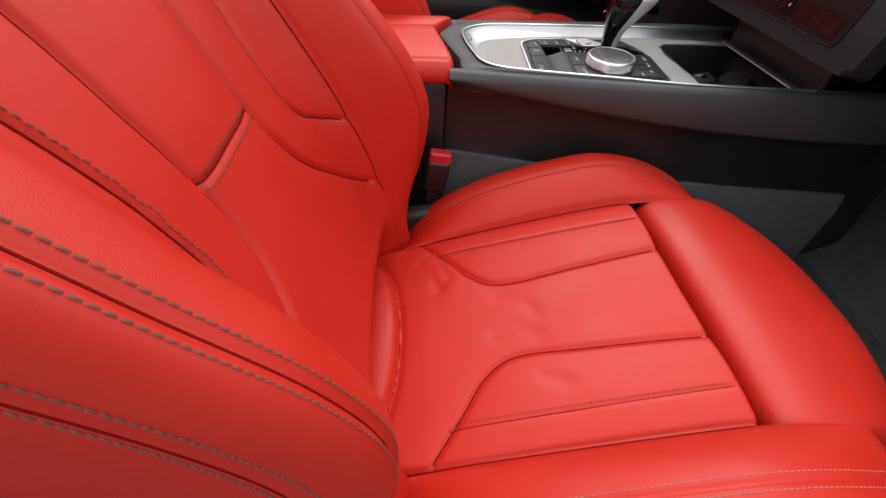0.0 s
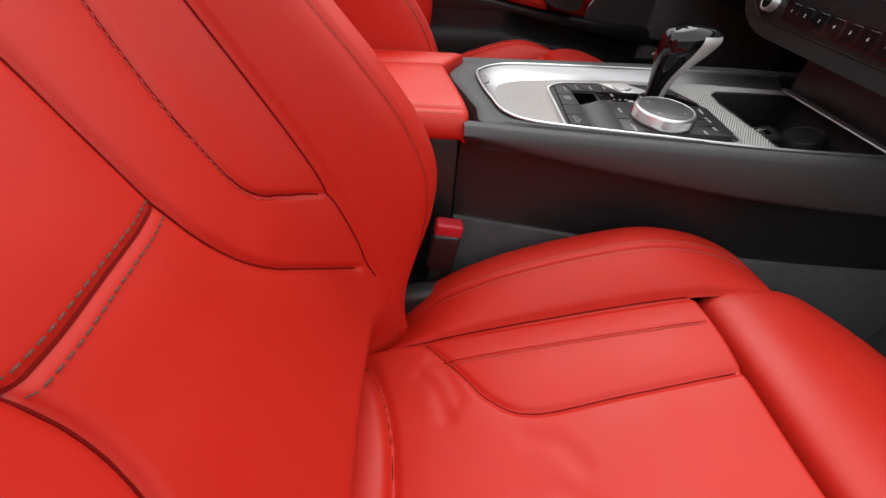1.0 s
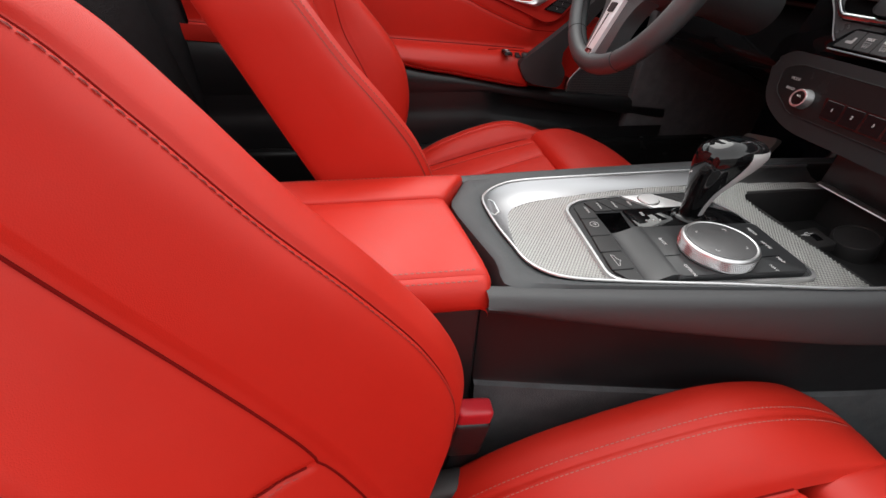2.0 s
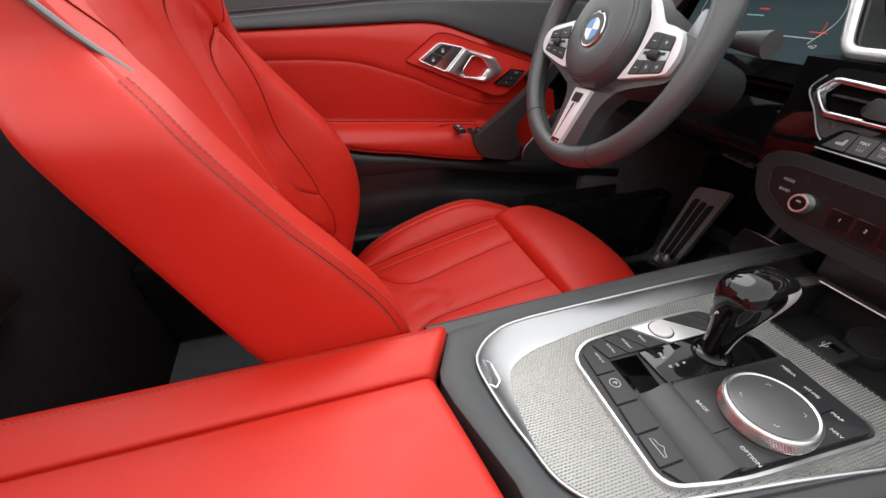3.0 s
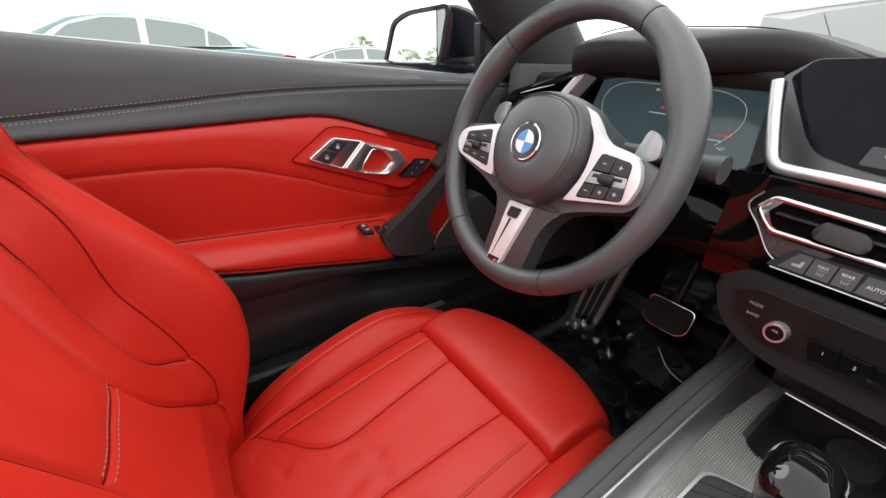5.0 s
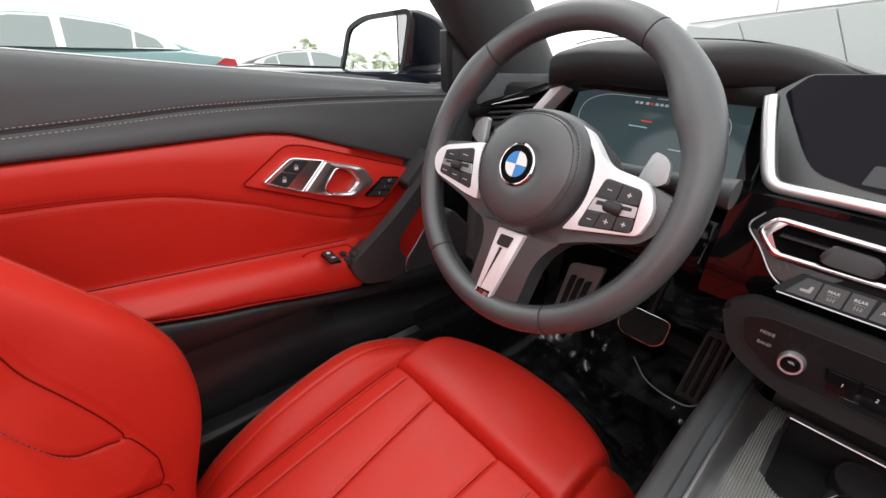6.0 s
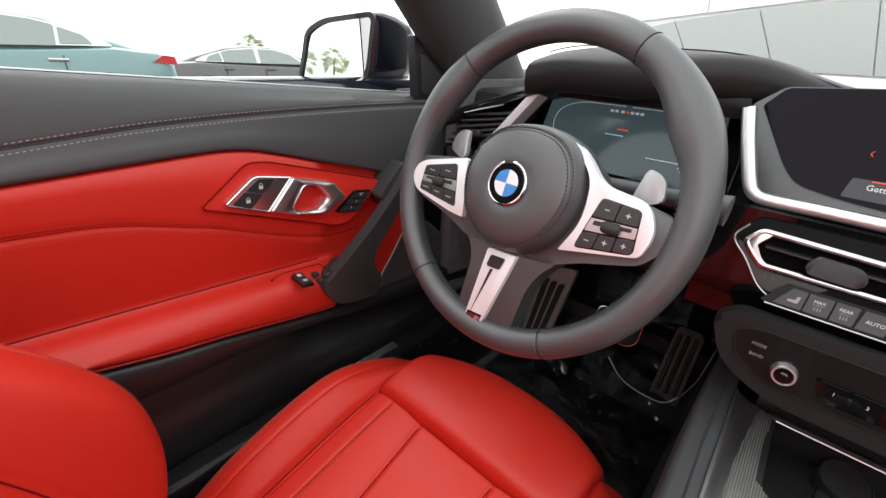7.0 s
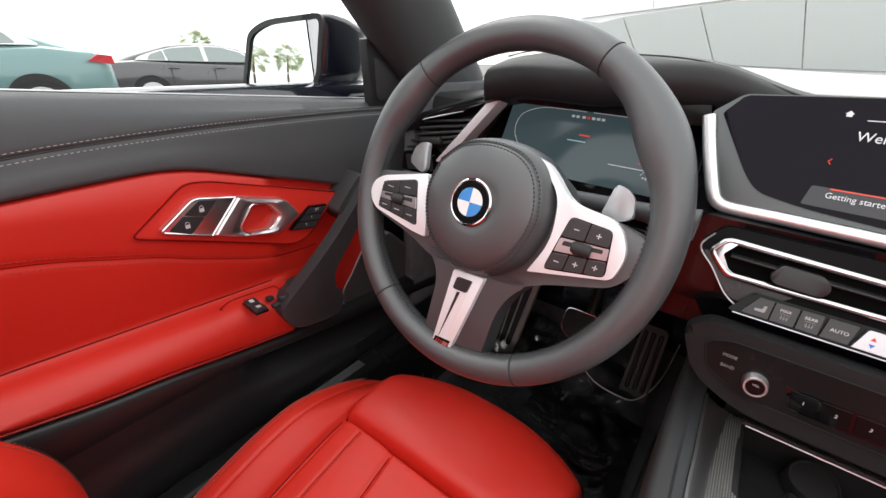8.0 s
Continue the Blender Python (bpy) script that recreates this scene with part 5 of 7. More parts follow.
hout = rounded([(0.2525, 0.7645), (0.2905, 0.8070), (0.357, 0.7890), (0.377, 0.7620), (0.340, 0.7415), (0.282, 0.7530)], [0.002, 0.003, 0.006, 0.006, 0.008, 0.02], 5)
hr = [[DM @ Vector((xo * (1 - f) + xi * f, yo * (1 - f) + yi * f, z + 0.007 * w * max(0.0, (xo - 0.30) / 0.07))) for (xo, yo), (xi, yi) in zip(hout, hin)] for f, z, w in ((0.0, -0.004, 0), (0.0, 0.008, 0.5), (0.10, 0.0105, 1), (0.55, 0.0115, 1), (0.9, 0.0100, 0.8), (1.0, 0.008, 0.5), (1.0, -0.004, 0))]
part("handle", loft(hr, cap=False), SATIN, door, "satin silver door handle", angle=30)
part("handle_edge", tube([DM @ Vector((x, y, 0.0085 + 0.004 * max(0.0, (x - 0.30) / 0.07))) for x, y in hin], 0.0012, closed=True, segs=6), BRIGHT, door)
part("lock_edge", tube([DM @ Vector((x, y, 0.0085)) for x, y in rounded(bz, [0.004, 0.008, 0.001, 0.001])], 0.0012, closed=True, segs=6), BRIGHT, door)
sw = part("memory_switch", prism(rounded([(0.362, 0.736), (0.401, 0.7645), (0.434, 0.760), (0.405, 0.728)], 0.003), 0.006, DM, 0.0008, 1, low=0.0), GLOSS, door, "black seat memory switch")
for k in range(3):
    t0, t1 = k / 3 + 0.02, (k + 1) / 3 - 0.02
    lo = lambda t: (0.365 + 0.036 * t, 0.736 + 0.027 * t)
    hi = lambda t: (0.404 + 0.028 * t, 0.7295 + 0.029 * t)
    part("key", prism(rounded([lo(t0), hi(t0), hi(t1), lo(t1)], 0.002), 0.0075, DM, 0.0004, 1, low=0.004), BUTTON, sw)
# window switches sunk in the armrest
def rest_height(x):
    return float(smooth_at(np.array([x]), REST_TOP)[0]) - 0.0035


SWM = pose(0.2785, 0.6440, rest_height(0.2785) + 0.0015, 0, 3.6, -2)
part("seam", tube([(x, y, rest_height(x) + 0.0026) for x, y in rounded([(0.238, 0.668), (0.262, 0.6815), (0.330, 0.6790), (0.330, 0.652)], [0.006, 0.008, 0.004, 0.004])[:-4]], 0.0007, segs=6), SEAM_RED, door)
wsw = part("window_switch", block((0.019, 0.040, 0.004), SWM, 0.0015), LACQUER, door, "black window switch")
for s in (-1, 1):
    part("key", block((0.0165, 0.0175, 0.006), SWM @ pose(0.0, s * 0.0095, 0.0025, s * 6, 0, 0), 0.0015, 2), BUTTON, wsw)
part("mirror_switch", lathe([(0.0, 0.0), (0.0095, 0.0), (0.0095, 0.006), (0.008, 0.008), (0.0, 0.008)], pose(0.3240, 0.6460, rest_height(0.3240) - 0.003), 28), BUTTON, door)
part("mirror_key", block((0.0105, 0.0095, 0.007), pose(0.3070, 0.6545, rest_height(0.3070) - 0.0005), 0.002, 2), BUTTON, door)
part("mirror_key", block((0.0105, 0.0105, 0.007), pose(0.3030, 0.6330, rest_height(0.3030) - 0.0015), 0.002, 2), BUTTON, door)
# grab strap that rises from the armrest to the dashboard
strap = rounded([(0.306, 0.630), (0.319, 0.642), (0.383, 0.6900), (0.418, 0.7190), (0.463, 0.764), (0.494, 0.802), (0.513, 0.788), (0.449, 0.704), (0.419, 0.672), (0.401, 0.643), (0.424, 0.613), (0.419, 0.579), (0.395, 0.577), (0.327, 0.589)], [0.008, 0.01, 0.02, 0.02, 0.01, 0.005, 0.005, 0.02, 0.02, 0.014, 0.012, 0.010, 0.01, 0.018])
part("grab_strap", prism(strap, 0.044, DM, 0.009, 4, low=0.022), STRAP_BLACK, door, "charcoal grab handle", angle=50)
part("strap_foot", prism(rounded([(0.306, 0.628), (0.326, 0.646), (0.392, 0.640), (0.424, 0.613), (0.419, 0.579), (0.395, 0.577), (0.327, 0.589)], 0.012), 0.026, DM, 0.006, 3, low=-0.04), STRAP_BLACK, door, angle=50)
part("strap_head", prism(rounded([(0.436, 0.752), (0.490, 0.806), (0.513, 0.788), (0.462, 0.722)], 0.008), 0.026, DM, 0.004, 2, low=-0.03), STRAP_BLACK, door, angle=50)
part("red_insert", prism(rounded([(0.390, 0.642), (0.425, 0.604), (0.457, 0.588), (0.525, 0.668), (0.510, 0.720)], 0.004), 0.004, DM, 0.002, 2, low=-0.03), RED_SMOOTH, door, "red leather patch beside the speaker")
# speaker grille
GRILLE_GREY = material("grille_grey", (0.16, 0.16, 0.165), 0.38, metal=0.6, stain=(0.02, 0.05, 0.05))
GRILLE = [(0.456, 0.585), (0.457, 0.552), (0.53, 0.531), (0.58, 0.521), (0.63, 0.518), (0.660, 0.525), (0.677, 0.542), (0.678, 0.566), (0.640, 0.610), (0.58, 0.665), (0.510, 0.650)]
grille = part("speaker_grille", prism(rounded(GRILLE, 0.012), 0.002, DM, 0.003, 2, low=-0.04), GRILLE_GREY, door, "dark metal speaker grille with fine holes")
verts, faces = [], []
for i in range(60):
    for j in range(44):
        x, z = 0.452 + i * 0.0040 + (j % 2) * 0.0020, 0.505 + j * 0.0042
        if not in_poly(x, z, [(0.5565 + (p - 0.5565) * 0.93, 0.595 + (q - 0.595) * 0.90) for p, q in GRILLE]):
            continue
        k = len(verts)
        verts += [DM @ Vector((x + 0.0014 * math.cos(t), z + 0.0014 * math.sin(t), 0.0024)) for t in np.linspace(0, 2 * math.pi, 6, endpoint=False)]
        faces += [tuple(range(k, k + 6))]
holes = raw("hole_grid", verts, faces, RUBBER, grille, smooth=False)
holes["kind"] = "stuff"
part("grille_trim", tube([DM @ Vector((x, y, 0.004)) for x, y in spline([(0.512, 0.660), (0.480, 0.615), (0.455, 0.583), (0.4555, 0.556), (0.48, 0.543), (0.55, 0.5255), (0.60, 0.5180), (0.635, 0.5165), (0.662, 0.5245)], 60)], 0.0018, segs=6), BAND, door)
part("grille_trim", tube([DM @ Vector((x, y, 0.004)) for x, y in spline([(0.662, 0.5245), (0.6765, 0.538), (0.6795, 0.555), (0.676, 0.572)], 20)], 0.0018, segs=6), SATIN, door)

# ---- mirror, pillar ----
pillar = thing("windscreen_pillar", (0.70, 0.70, 0.92), "black windscreen pillar with soft trim", "car pillar")
pl_rings = []
for t in np.linspace(0, 1, 20):
    c = Vector((0.83 - 0.50 * t, 0.715 - 0.10 * t, 0.905 + 0.36 * t))
    a, b = Vector((0.90, 0.0, 0.43)), Vector((-0.2, 0.98, 0.0))
    w = 0.100 - 0.02 * t
    pl_rings.append([c + a * (w * math.copysign(abs(math.cos(k)) ** 0.8, math.cos(k))) + b * (0.045 * math.copysign(abs(math.sin(k)) ** 0.8, math.sin(k))) for k in np.linspace(0, 2 * math.pi, 20, endpoint=False)])
part("trim", loft(pl_rings), FLANK, pillar)
tri = part("corner_panel", prism(rounded([(0.566, 0.895), (0.555, 1.004), (0.572, 1.000), (0.710, 0.895)], [0.006, 0.006, 0.010, 0.01]), 0.012, frame_of((0, 0.705, 0), (1, 0, 0), (0, 0, 1)), 0.004, 2, low=-0.006), LOWER_BLACK, pillar, "black corner panel with a small speaker")
part("speaker_cover", prism(rounded([(0.575, 0.907), (0.568, 0.976), (0.582, 0.973), (0.662, 0.907)], 0.008), 0.016, frame_of((0, 0.705, 0), (1, 0, 0), (0, 0, 1)), 0.002, 2, low=0.0), PLASTIC, tri)
mirror = thing("door_mirror", (0.56, 0.80, 0.90), "dark painted door mirror reflecting the sky", "door mirror")
MM = frame_of((0.545, 0.87, 0.965), (0.370, -0.929, 0.0), (0.0418, 0.0166, 0.999))
inl = rounded([(-0.111, -0.059), (-0.086, 0.032), (-0.051, 0.052), (0.057, 0.067), (0.044, -0.030), (0.020, -0.054)], [0.016, 0.012, 0.02, 0.014, 0.02, 0.02], 5)
outl = rounded([(-0.119, -0.066), (-0.093, 0.038), (-0.054, 0.060), (0.065, 0.076), (0.052, -0.034), (0.025, -0.061)], [0.02, 0.016, 0.024, 0.018, 0.024, 0.024], 5)
shellr = []
for f, d in ((1.0, 0.0), (1.035, 0.018), (1.0, 0.045), (0.88, 0.080), (0.64, 0.110), (0.28, 0.126), (0.05, 0.129)):
    shellr.append([MM @ Vector((y * f + 0.5 * d, z * f, -d)) for y, z in outl])
PAINT = bpy.data.materials["dark_blue_paint"]
part("housing", loft(shellr, cap=True), PAINT, mirror, "dark blue painted housing", angle=60)
part("housing_rim", ring_prism(outl, inl, 0.008, MM, low=-0.004), LOWER_BLACK, mirror)
part("mirror_glass", prism(inl, 0.003, MM, low=-0.002), material("mirror", (0.92, 0.93, 0.94), 0.01, metal=1.0), mirror, "clear mirror glass")
part("mirror_foot", loft([[(0.61 + dx * w, y, z + dz * w) for dx, dz in ((-0.05, -0.010), (-0.02, 0.010), (0.05, 0.012), (0.07, -0.010))] for y, z, w in ((0.735, 0.893, 1.25), (0.765, 0.897, 1.05), (0.80, 0.905, 0.9), (0.84, 0.918, 0.8))]), PAINT, mirror, angle=50)

# ---- dashboard ----
dash = thing("dashboard", (0.70, 0, 0.70), "black leather dashboard with piano black and silver trim", "dashboard")
# top pad across the car, with the hood over the instruments
ys = np.union1d(np.linspace(-0.72, 0.72, 130), np.linspace(0.465, 0.505, 24))


def pad_height(y):
    hood = math.exp(-((y - 0.315) / 0.17) ** 4) if y < 0.315 else 1.0
    low = 0.960 + 0.038 * hood - 0.10 * max(0.0, -0.35 - y) - 0.018 * max(0.0, (y - 0.40) / 0.09) ** 2
    k = min(1.0, max(0.0, (y - 0.472) / 0.026))
    k = k * k * (3 - 2 * k)
    return low * (1 - k) + (0.938 - 0.34 * (y - 0.487)) * k, hood * (1 - k)


rows = []
for y in ys:
    zt, hood = pad_height(y)
    k = min(1.0, max(0.0, (y - 0.20) / 0.12)) * hood
    lipx = 0.60 + 0.02 * (1 - hood) + (0.03 if y < -0.2 else 0) - 0.028 * k
    z0 = zt - 0.013 * k
    under = z0 - 0.025 - 0.020 * hood
    back_z = 0.930 if y < 0.48 else 0.915
    rows.append([(lipx + 0.08, y, under - 0.01), (lipx + 0.012, y, under), (lipx + 0.002, y, under + 0.004), (lipx - 0.003, y, (under + z0) / 2), (lipx - 0.004, y, z0 - 0.008), (lipx + 0.002, y, z0 - 0.001), (lipx + 0.014, y, z0 + 0.004), (lipx + 0.05, y, zt - 0.003 * k + 0.001), (lipx + 0.12, y, zt + 0.004), (lipx + 0.25, y, zt - 0.004 - 0.01 * hood), (1.05, y, back_z), (1.25, y, 0.90)])
part("top_pad", loft(rows, cap=False, closed=False), DASH_LEATHER, dash, "black leather dashboard top with a hood over the instruments", angle=60)
hs = [(0.6 + 0.030, y, pad_height(y)[0] + 0.0035) for y in np.linspace(0.08, 0.470, 120)]
part("seam", tube([(x - 0.006, y, z - 0.0012) for x, y, z in hs], 0.0010, segs=6), RUBBER, dash)
stitches(np.array(hs), np.tile((0, 0, 1), (120, 1)), 0.003, 0.002, 0.0009, PALE_THREAD, dash)
# solid black plate stands in for the shade beneath the hood
part("hood_recess", prism(rounded([(-0.442, 0.953), (-0.425, 0.9585), (-0.20, 0.9645), (-0.19, 0.93), (-0.44, 0.93)], 0.004), 0.006, frame_of((0.612, 0, 0), (0, -1, 0), (0, 0, 1)), 0.002, 2, low=-0.04), SHEEN, dash, "black plate for the shaded hollow under the instrument hood")
part("core", block((0.50, 1.40, 0.24), pose(0.93, 0.0, 0.80), 0.02), PLASTIC, dash)
part("knee_panel", block((0.20, 0.46, 0.12), pose(0.74, 0.42, 0.70, 0, 25, 0), 0.03, 4), GLOSS, dash)
part("knee_panel", block((0.22, 0.62, 0.14), pose(0.74, -0.45, 0.70, 0, 25, 0), 0.03, 4), PLASTIC, dash)
# instrument display
GLASS_DARK = material("display_glass", (0.007, 0.006, 0.010), 0.10, spec=0.09, stain=(0.05, 0.04, 0.1))
CLUSTER_GLASS = material("lit_display_glass", (0.02, 0.03, 0.035), 0.10, spec=0.35)
CLUSTER_GLASS.node_tree.nodes["Principled BSDF"].inputs["Emission Color"].default_value = (0.13, 0.205, 0.225, 1)
CLUSTER_GLASS.node_tree.nodes["Principled BSDF"].inputs["Emission Strength"].default_value = 0.15
CM = frame_of((0.655, 0.352, 0.885), (0, -1, 0), (0.28, 0, 0.96))
clus = thing("instrument_display", (0.66, 0.352, 0.82), "dark glass instrument display behind the steering wheel", "display")
part("surround", prism(rounded([(-0.155, 0.072), (0.155, 0.072), (0.165, -0.085), (-0.165, -0.085)], 0.02), 0.0, CM, 0.004, 2, low=-0.05), GLOSS, clus)
scr = part("screen", prism(rounded([(-0.118, 0.052), (0.130, 0.052), (0.145, -0.060), (-0.130, -0.060)], 0.012), 0.004, CM, 0.001, 1, low=-0.01), CLUSTER_GLASS, clus, "blue-grey display glass")
# centre display
dm_o, dm_e1 = (0.572, 0.03, 0.915), (-0.06, -1, 0)
SM = frame_of(dm_o, dm_e1, (0.26, 0, 0.965))
disp = thing("center_display", (0.58, 0.0, 0.84), "dark centre touch screen in a silver frame", "display")
part("screen", prism(rounded([(-0.1535, 0.0335), (-0.1383, 0.0533), (-0.0879, 0.0572), (0.165, 0.0750), (0.165, -0.055), (-0.0102, -0.0490), (-0.059, -0.0463), (-0.0991, -0.0394), (-0.1146, -0.0239)], [0.003, 0.004, 0.01, 0.01, 0.01, 0.05, 0.03, 0.02, 0.02]), 0.004, SM, 0.001, 2, low=-0.004), GLASS_DARK, disp, "dark glass touch screen")
part("backing", prism(rounded([(-0.165, 0.034), (-0.140, 0.056), (0.19, 0.078), (0.19, -0.060), (-0.13, -0.060)], 0.006), -0.002, SM, low=-0.06), material("dark_satin_bezel", (0.085, 0.09, 0.09), 0.22, metal=0.9), disp)
fr = spline([(-0.1650, 0.030), (-0.1560, 0.003), (-0.1478, -0.019), (-0.1365, -0.0470), (-0.1300, -0.0565), (-0.117, -0.0613), (-0.064, -0.0604), (0.05, -0.0595), (0.19, -0.058)], 70)
part("silver_frame", tube([SM @ Vector((x, y, 0.003)) for x, y in fr], 0.0068, segs=14, flat=0.7, up=tuple(SM.to_3x3() @ Vector((0, 0, 1)))), SATIN, disp, "wide satin silver frame")
# fascia below: vents, climate keys, radio panel
part("fascia", loft([[(0.541, y, 0.850), (0.540, y, 0.80), (0.533, y, 0.772), (0.533, y, 0.752), (0.537, y, 0.722), (0.62, y, 0.70), (0.66, y, 0.85)] for y in (0.185, 0.10, -0.10, -0.30)]), LACQUER, dash, "piano black fascia", angle=30)
VM = frame_of((0.527, 0.0, 0.812), (0, -1, 0), (0.24, 0, 0.97))
VENT_IN = rounded([(-0.1445, 0.0060), (-0.1350, 0.0175), (0.155, 0.0065), (0.155, -0.0125), (-0.1265, -0.0120), (-0.1355, -0.004)], 0.004, 4)
# near-black colour for the shade of the vent's depth
VENT_SHADE = material("vent_shade", (0.004, 0.004, 0.004), 0.8, spec=0.04)
# lighter grey carries the sky's reflection on the pod's lower corner
POD_SKY_SHEEN = material("pod_sky_sheen", (0.048, 0.050, 0.052), 0.28, stain=(0.03, 0.05, 0.05))
POD_BLACK = material("black_vent_pod", (0.007, 0.007, 0.0075), 0.3, spec=0.06)
pod = rounded([(-0.160, 0.006), (-0.145, 0.033), (0.17, 0.033), (0.17, -0.047), (-0.106, -0.047), (-0.123, -0.037)], [0.006, 0.008, 0.004, 0.004, 0.010, 0.012])
part("vent_pod", ring_prism(cast(pod, (0.0, 0.0), 480), cast(VENT_IN, (0.0, 0.0), 480), -0.002, VM, low=-0.02), POD_BLACK, dash, "black pod round the centre vent")
# flat plate whose grey colour paints the sky mirrored in the sloping corner
part("pod_ramp", prism(rounded([(-0.1555, 0.004), (-0.1490, 0.004), (-0.1385, -0.0110), (-0.1270, -0.0190), (-0.070, -0.0200), (-0.080, -0.0280), (-0.094, -0.0330), (-0.112, -0.0400), (-0.1215, -0.0360)], 0.002, 3), -0.0008, VM, 0.0005, 1, low=-0.01), POD_SKY_SHEEN, dash, "corner of the vent pod with its sky reflection painted grey")
part("pod_trim", tube([VM @ Vector((x, y, -0.0012)) for x, y in spline([(-0.1505, 0.0235), (-0.1590, 0.0065), (-0.1420, -0.0130), (-0.1240, -0.0355), (-0.1080, -0.0462)], 40)], 0.0010, segs=6), BAND, dash, "thin satin trim line")
vent = thing("center_vent", (0.53, 0.0, 0.79), "centre air vent with silver frame and black slats", "air vent")
bar = rounded([(-0.1482, 0.0060), (-0.1370, 0.0200), (0.1575, 0.0085), (0.1575, -0.0150), (-0.1282, -0.0145), (-0.1385, -0.0050)], 0.005, 4)
part("vent_frame", tube([VM @ Vector((x, y, 0.002)) for x, y in bar], 0.0036, closed=True, segs=12, up=tuple(VM.to_3x3() @ Vector((0, 0, 1)))), CHROME, vent, "silver vent frame")
# shallow sheet, painted dark in place of a deep shaded duct
part("vent_cavity", prism(VENT_IN, -0.0035, VM, low=-0.02), VENT_SHADE, vent)
part("frame_end", prism(rounded([(-0.1490, 0.0060), (-0.1375, 0.0220), (-0.1265, 0.0218), (-0.1290, 0.0165), (-0.1375, 0.0050), (-0.1290, -0.0085), (-0.1200, -0.0140), (-0.1200, -0.0168), (-0.1290, -0.0166), (-0.1395, -0.0055)], 0.0015, 3), 0.0050, VM, 0.0014, 2, low=-0.003), CHROME, vent, "broad chrome end of the vent frame")
part("slat", block((0.285, 0.0022, 0.012), VM @ pose(0.012, 0.0022, 0.0, 12, 0, -1.4), 0.0008, 2), BUTTON, vent)
part("vent_knob", prism(rounded([(-0.0945, -0.0010), (-0.0885, 0.0100), (-0.0560, 0.0085), (-0.0485, 0.0010), (-0.0500, -0.0080), (-0.0560, -0.0110), (-0.0890, -0.0100), (-0.0945, -0.0065)], 0.004, 4), 0.010, VM, 0.003, 4, low=-0.003), LOWER_BLACK, vent)
KM = frame_of((0.512, 0.0, 0.776), (0, -1, 0), (0.42, 0, 0.9))
clim = thing("climate_keys", (0.52, 0.0, 0.76), "row of black climate keys with printed symbols", "buttons")
part("key_bar", prism(rounded([(-0.118, -0.010), (-0.100, 0.014), (0.16, 0.014), (0.16, -0.010)], 0.003), 0.001, KM, 0.001, 1, low=-0.02), GLOSS, clim)
for k, (a, b) in enumerate(((-0.1070, -0.0837), (-0.0829, -0.0633), (-0.0625, -0.0449), (-0.0441, -0.0232), (-0.0220, 0.010), (0.0120, 0.032), (0.0330, 0.052), (0.0530, 0.073))):
    lean = (0.012, 0.001, 0.001, 0.003, 0.008, 0.001, 0.001, 0.001)[k]
    part("key", prism(rounded([(a, -0.0085), (a + lean, 0.0110), (b + (0.004 if k == 3 else 0.001), 0.0110), (b, -0.0085)], 0.0010, 3), 0.004 if k != 4 else 0.0065, KM, 0.0005, 1, low=0.0), BAND if k == 4 else KEY_GREY, clim)
part("key_trim", tube([KM @ Vector((x, -0.0112, 0.0005)) for x in (-0.1125, -0.05, 0.02, 0.16)], 0.0010, segs=6), BAND, clim, "thin satin trim line")
# radio panel in a padded housing
radio = thing("radio_panel", (0.47, -0.03, 0.68), "radio panel with a silver volume knob in a padded housing", "radio")
RM = frame_of((0.472, 0.0, 0.716), (0, -1, 0), (0.20, 0, 0.98))
part("housing", prism(rounded([(-0.148, 0.030), (-0.128, 0.046), (0.26, 0.046), (0.26, -0.037), (-0.080, -0.036), (-0.128, -0.014)], [0.008, 0.010, 0.01, 0.01, 0.03, 0.02]), 0.0, RM, 0.010, 4, low=-0.030), DASH_SOFT, radio, "dark grey padded housing")
part("panel", prism(rounded([(-0.126, 0.026), (-0.105, 0.034), (0.22, 0.034), (0.22, -0.018), (-0.085, -0.018), (-0.118, 0.0)], 0.008), 0.0015, RM, 0.0008, 1, low=-0.01), SHEEN, radio, "dark control panel")
part("panel_edge", tube([RM @ Vector((x, y, 0.0016)) for x, y in rounded([(-0.126, 0.026), (-0.105, 0.034), (0.22, 0.034), (0.22, -0.018), (-0.085, -0.018), (-0.118, 0.0)], 0.008)], 0.0006, closed=True, segs=5), DASH_SOFT, radio)
vk = part("volume_knob", lathe([(0.0, 0.0), (0.0110, 0.0), (0.0110, 0.003), (0.0102, 0.004), (0.0102, 0.011), (0.0094, 0.0125), (0.0082, 0.0125), (0.0078, 0.0117), (0.0, 0.0116)], RM @ pose(-0.076, 0.001, 0.0), 40), SATIN, radio, "silver volume knob")
part("knob_face", lathe([(0.0, 0.0114), (0.0076, 0.0114), (0.0076, 0.0122), (0.0, 0.0123)], RM @ pose(-0.076, 0.001, 0.0), 32), GLOSS, vk)
part("preset_strip", prism(rounded([(-0.0540, 0.0100), (0.21, 0.0100), (0.21, -0.0110), (-0.0460, -0.0110)], 0.0015), 0.0024, RM, 0.0004, 1, low=0.0), LACQUER, radio, "gloss black preset strip")
for k in range(8):
    part("preset_key", prism(rounded([(-0.0500 + k * 0.0235, 0.0085), (-0.0290 + k * 0.0235, 0.0085), (-0.0270 + k * 0.0235, -0.0095), (-0.0470 + k * 0.0235, -0.0095)], 0.0010, 3), 0.0030, RM, 0.0003, 1, low=0.0), GLOSS, radio)
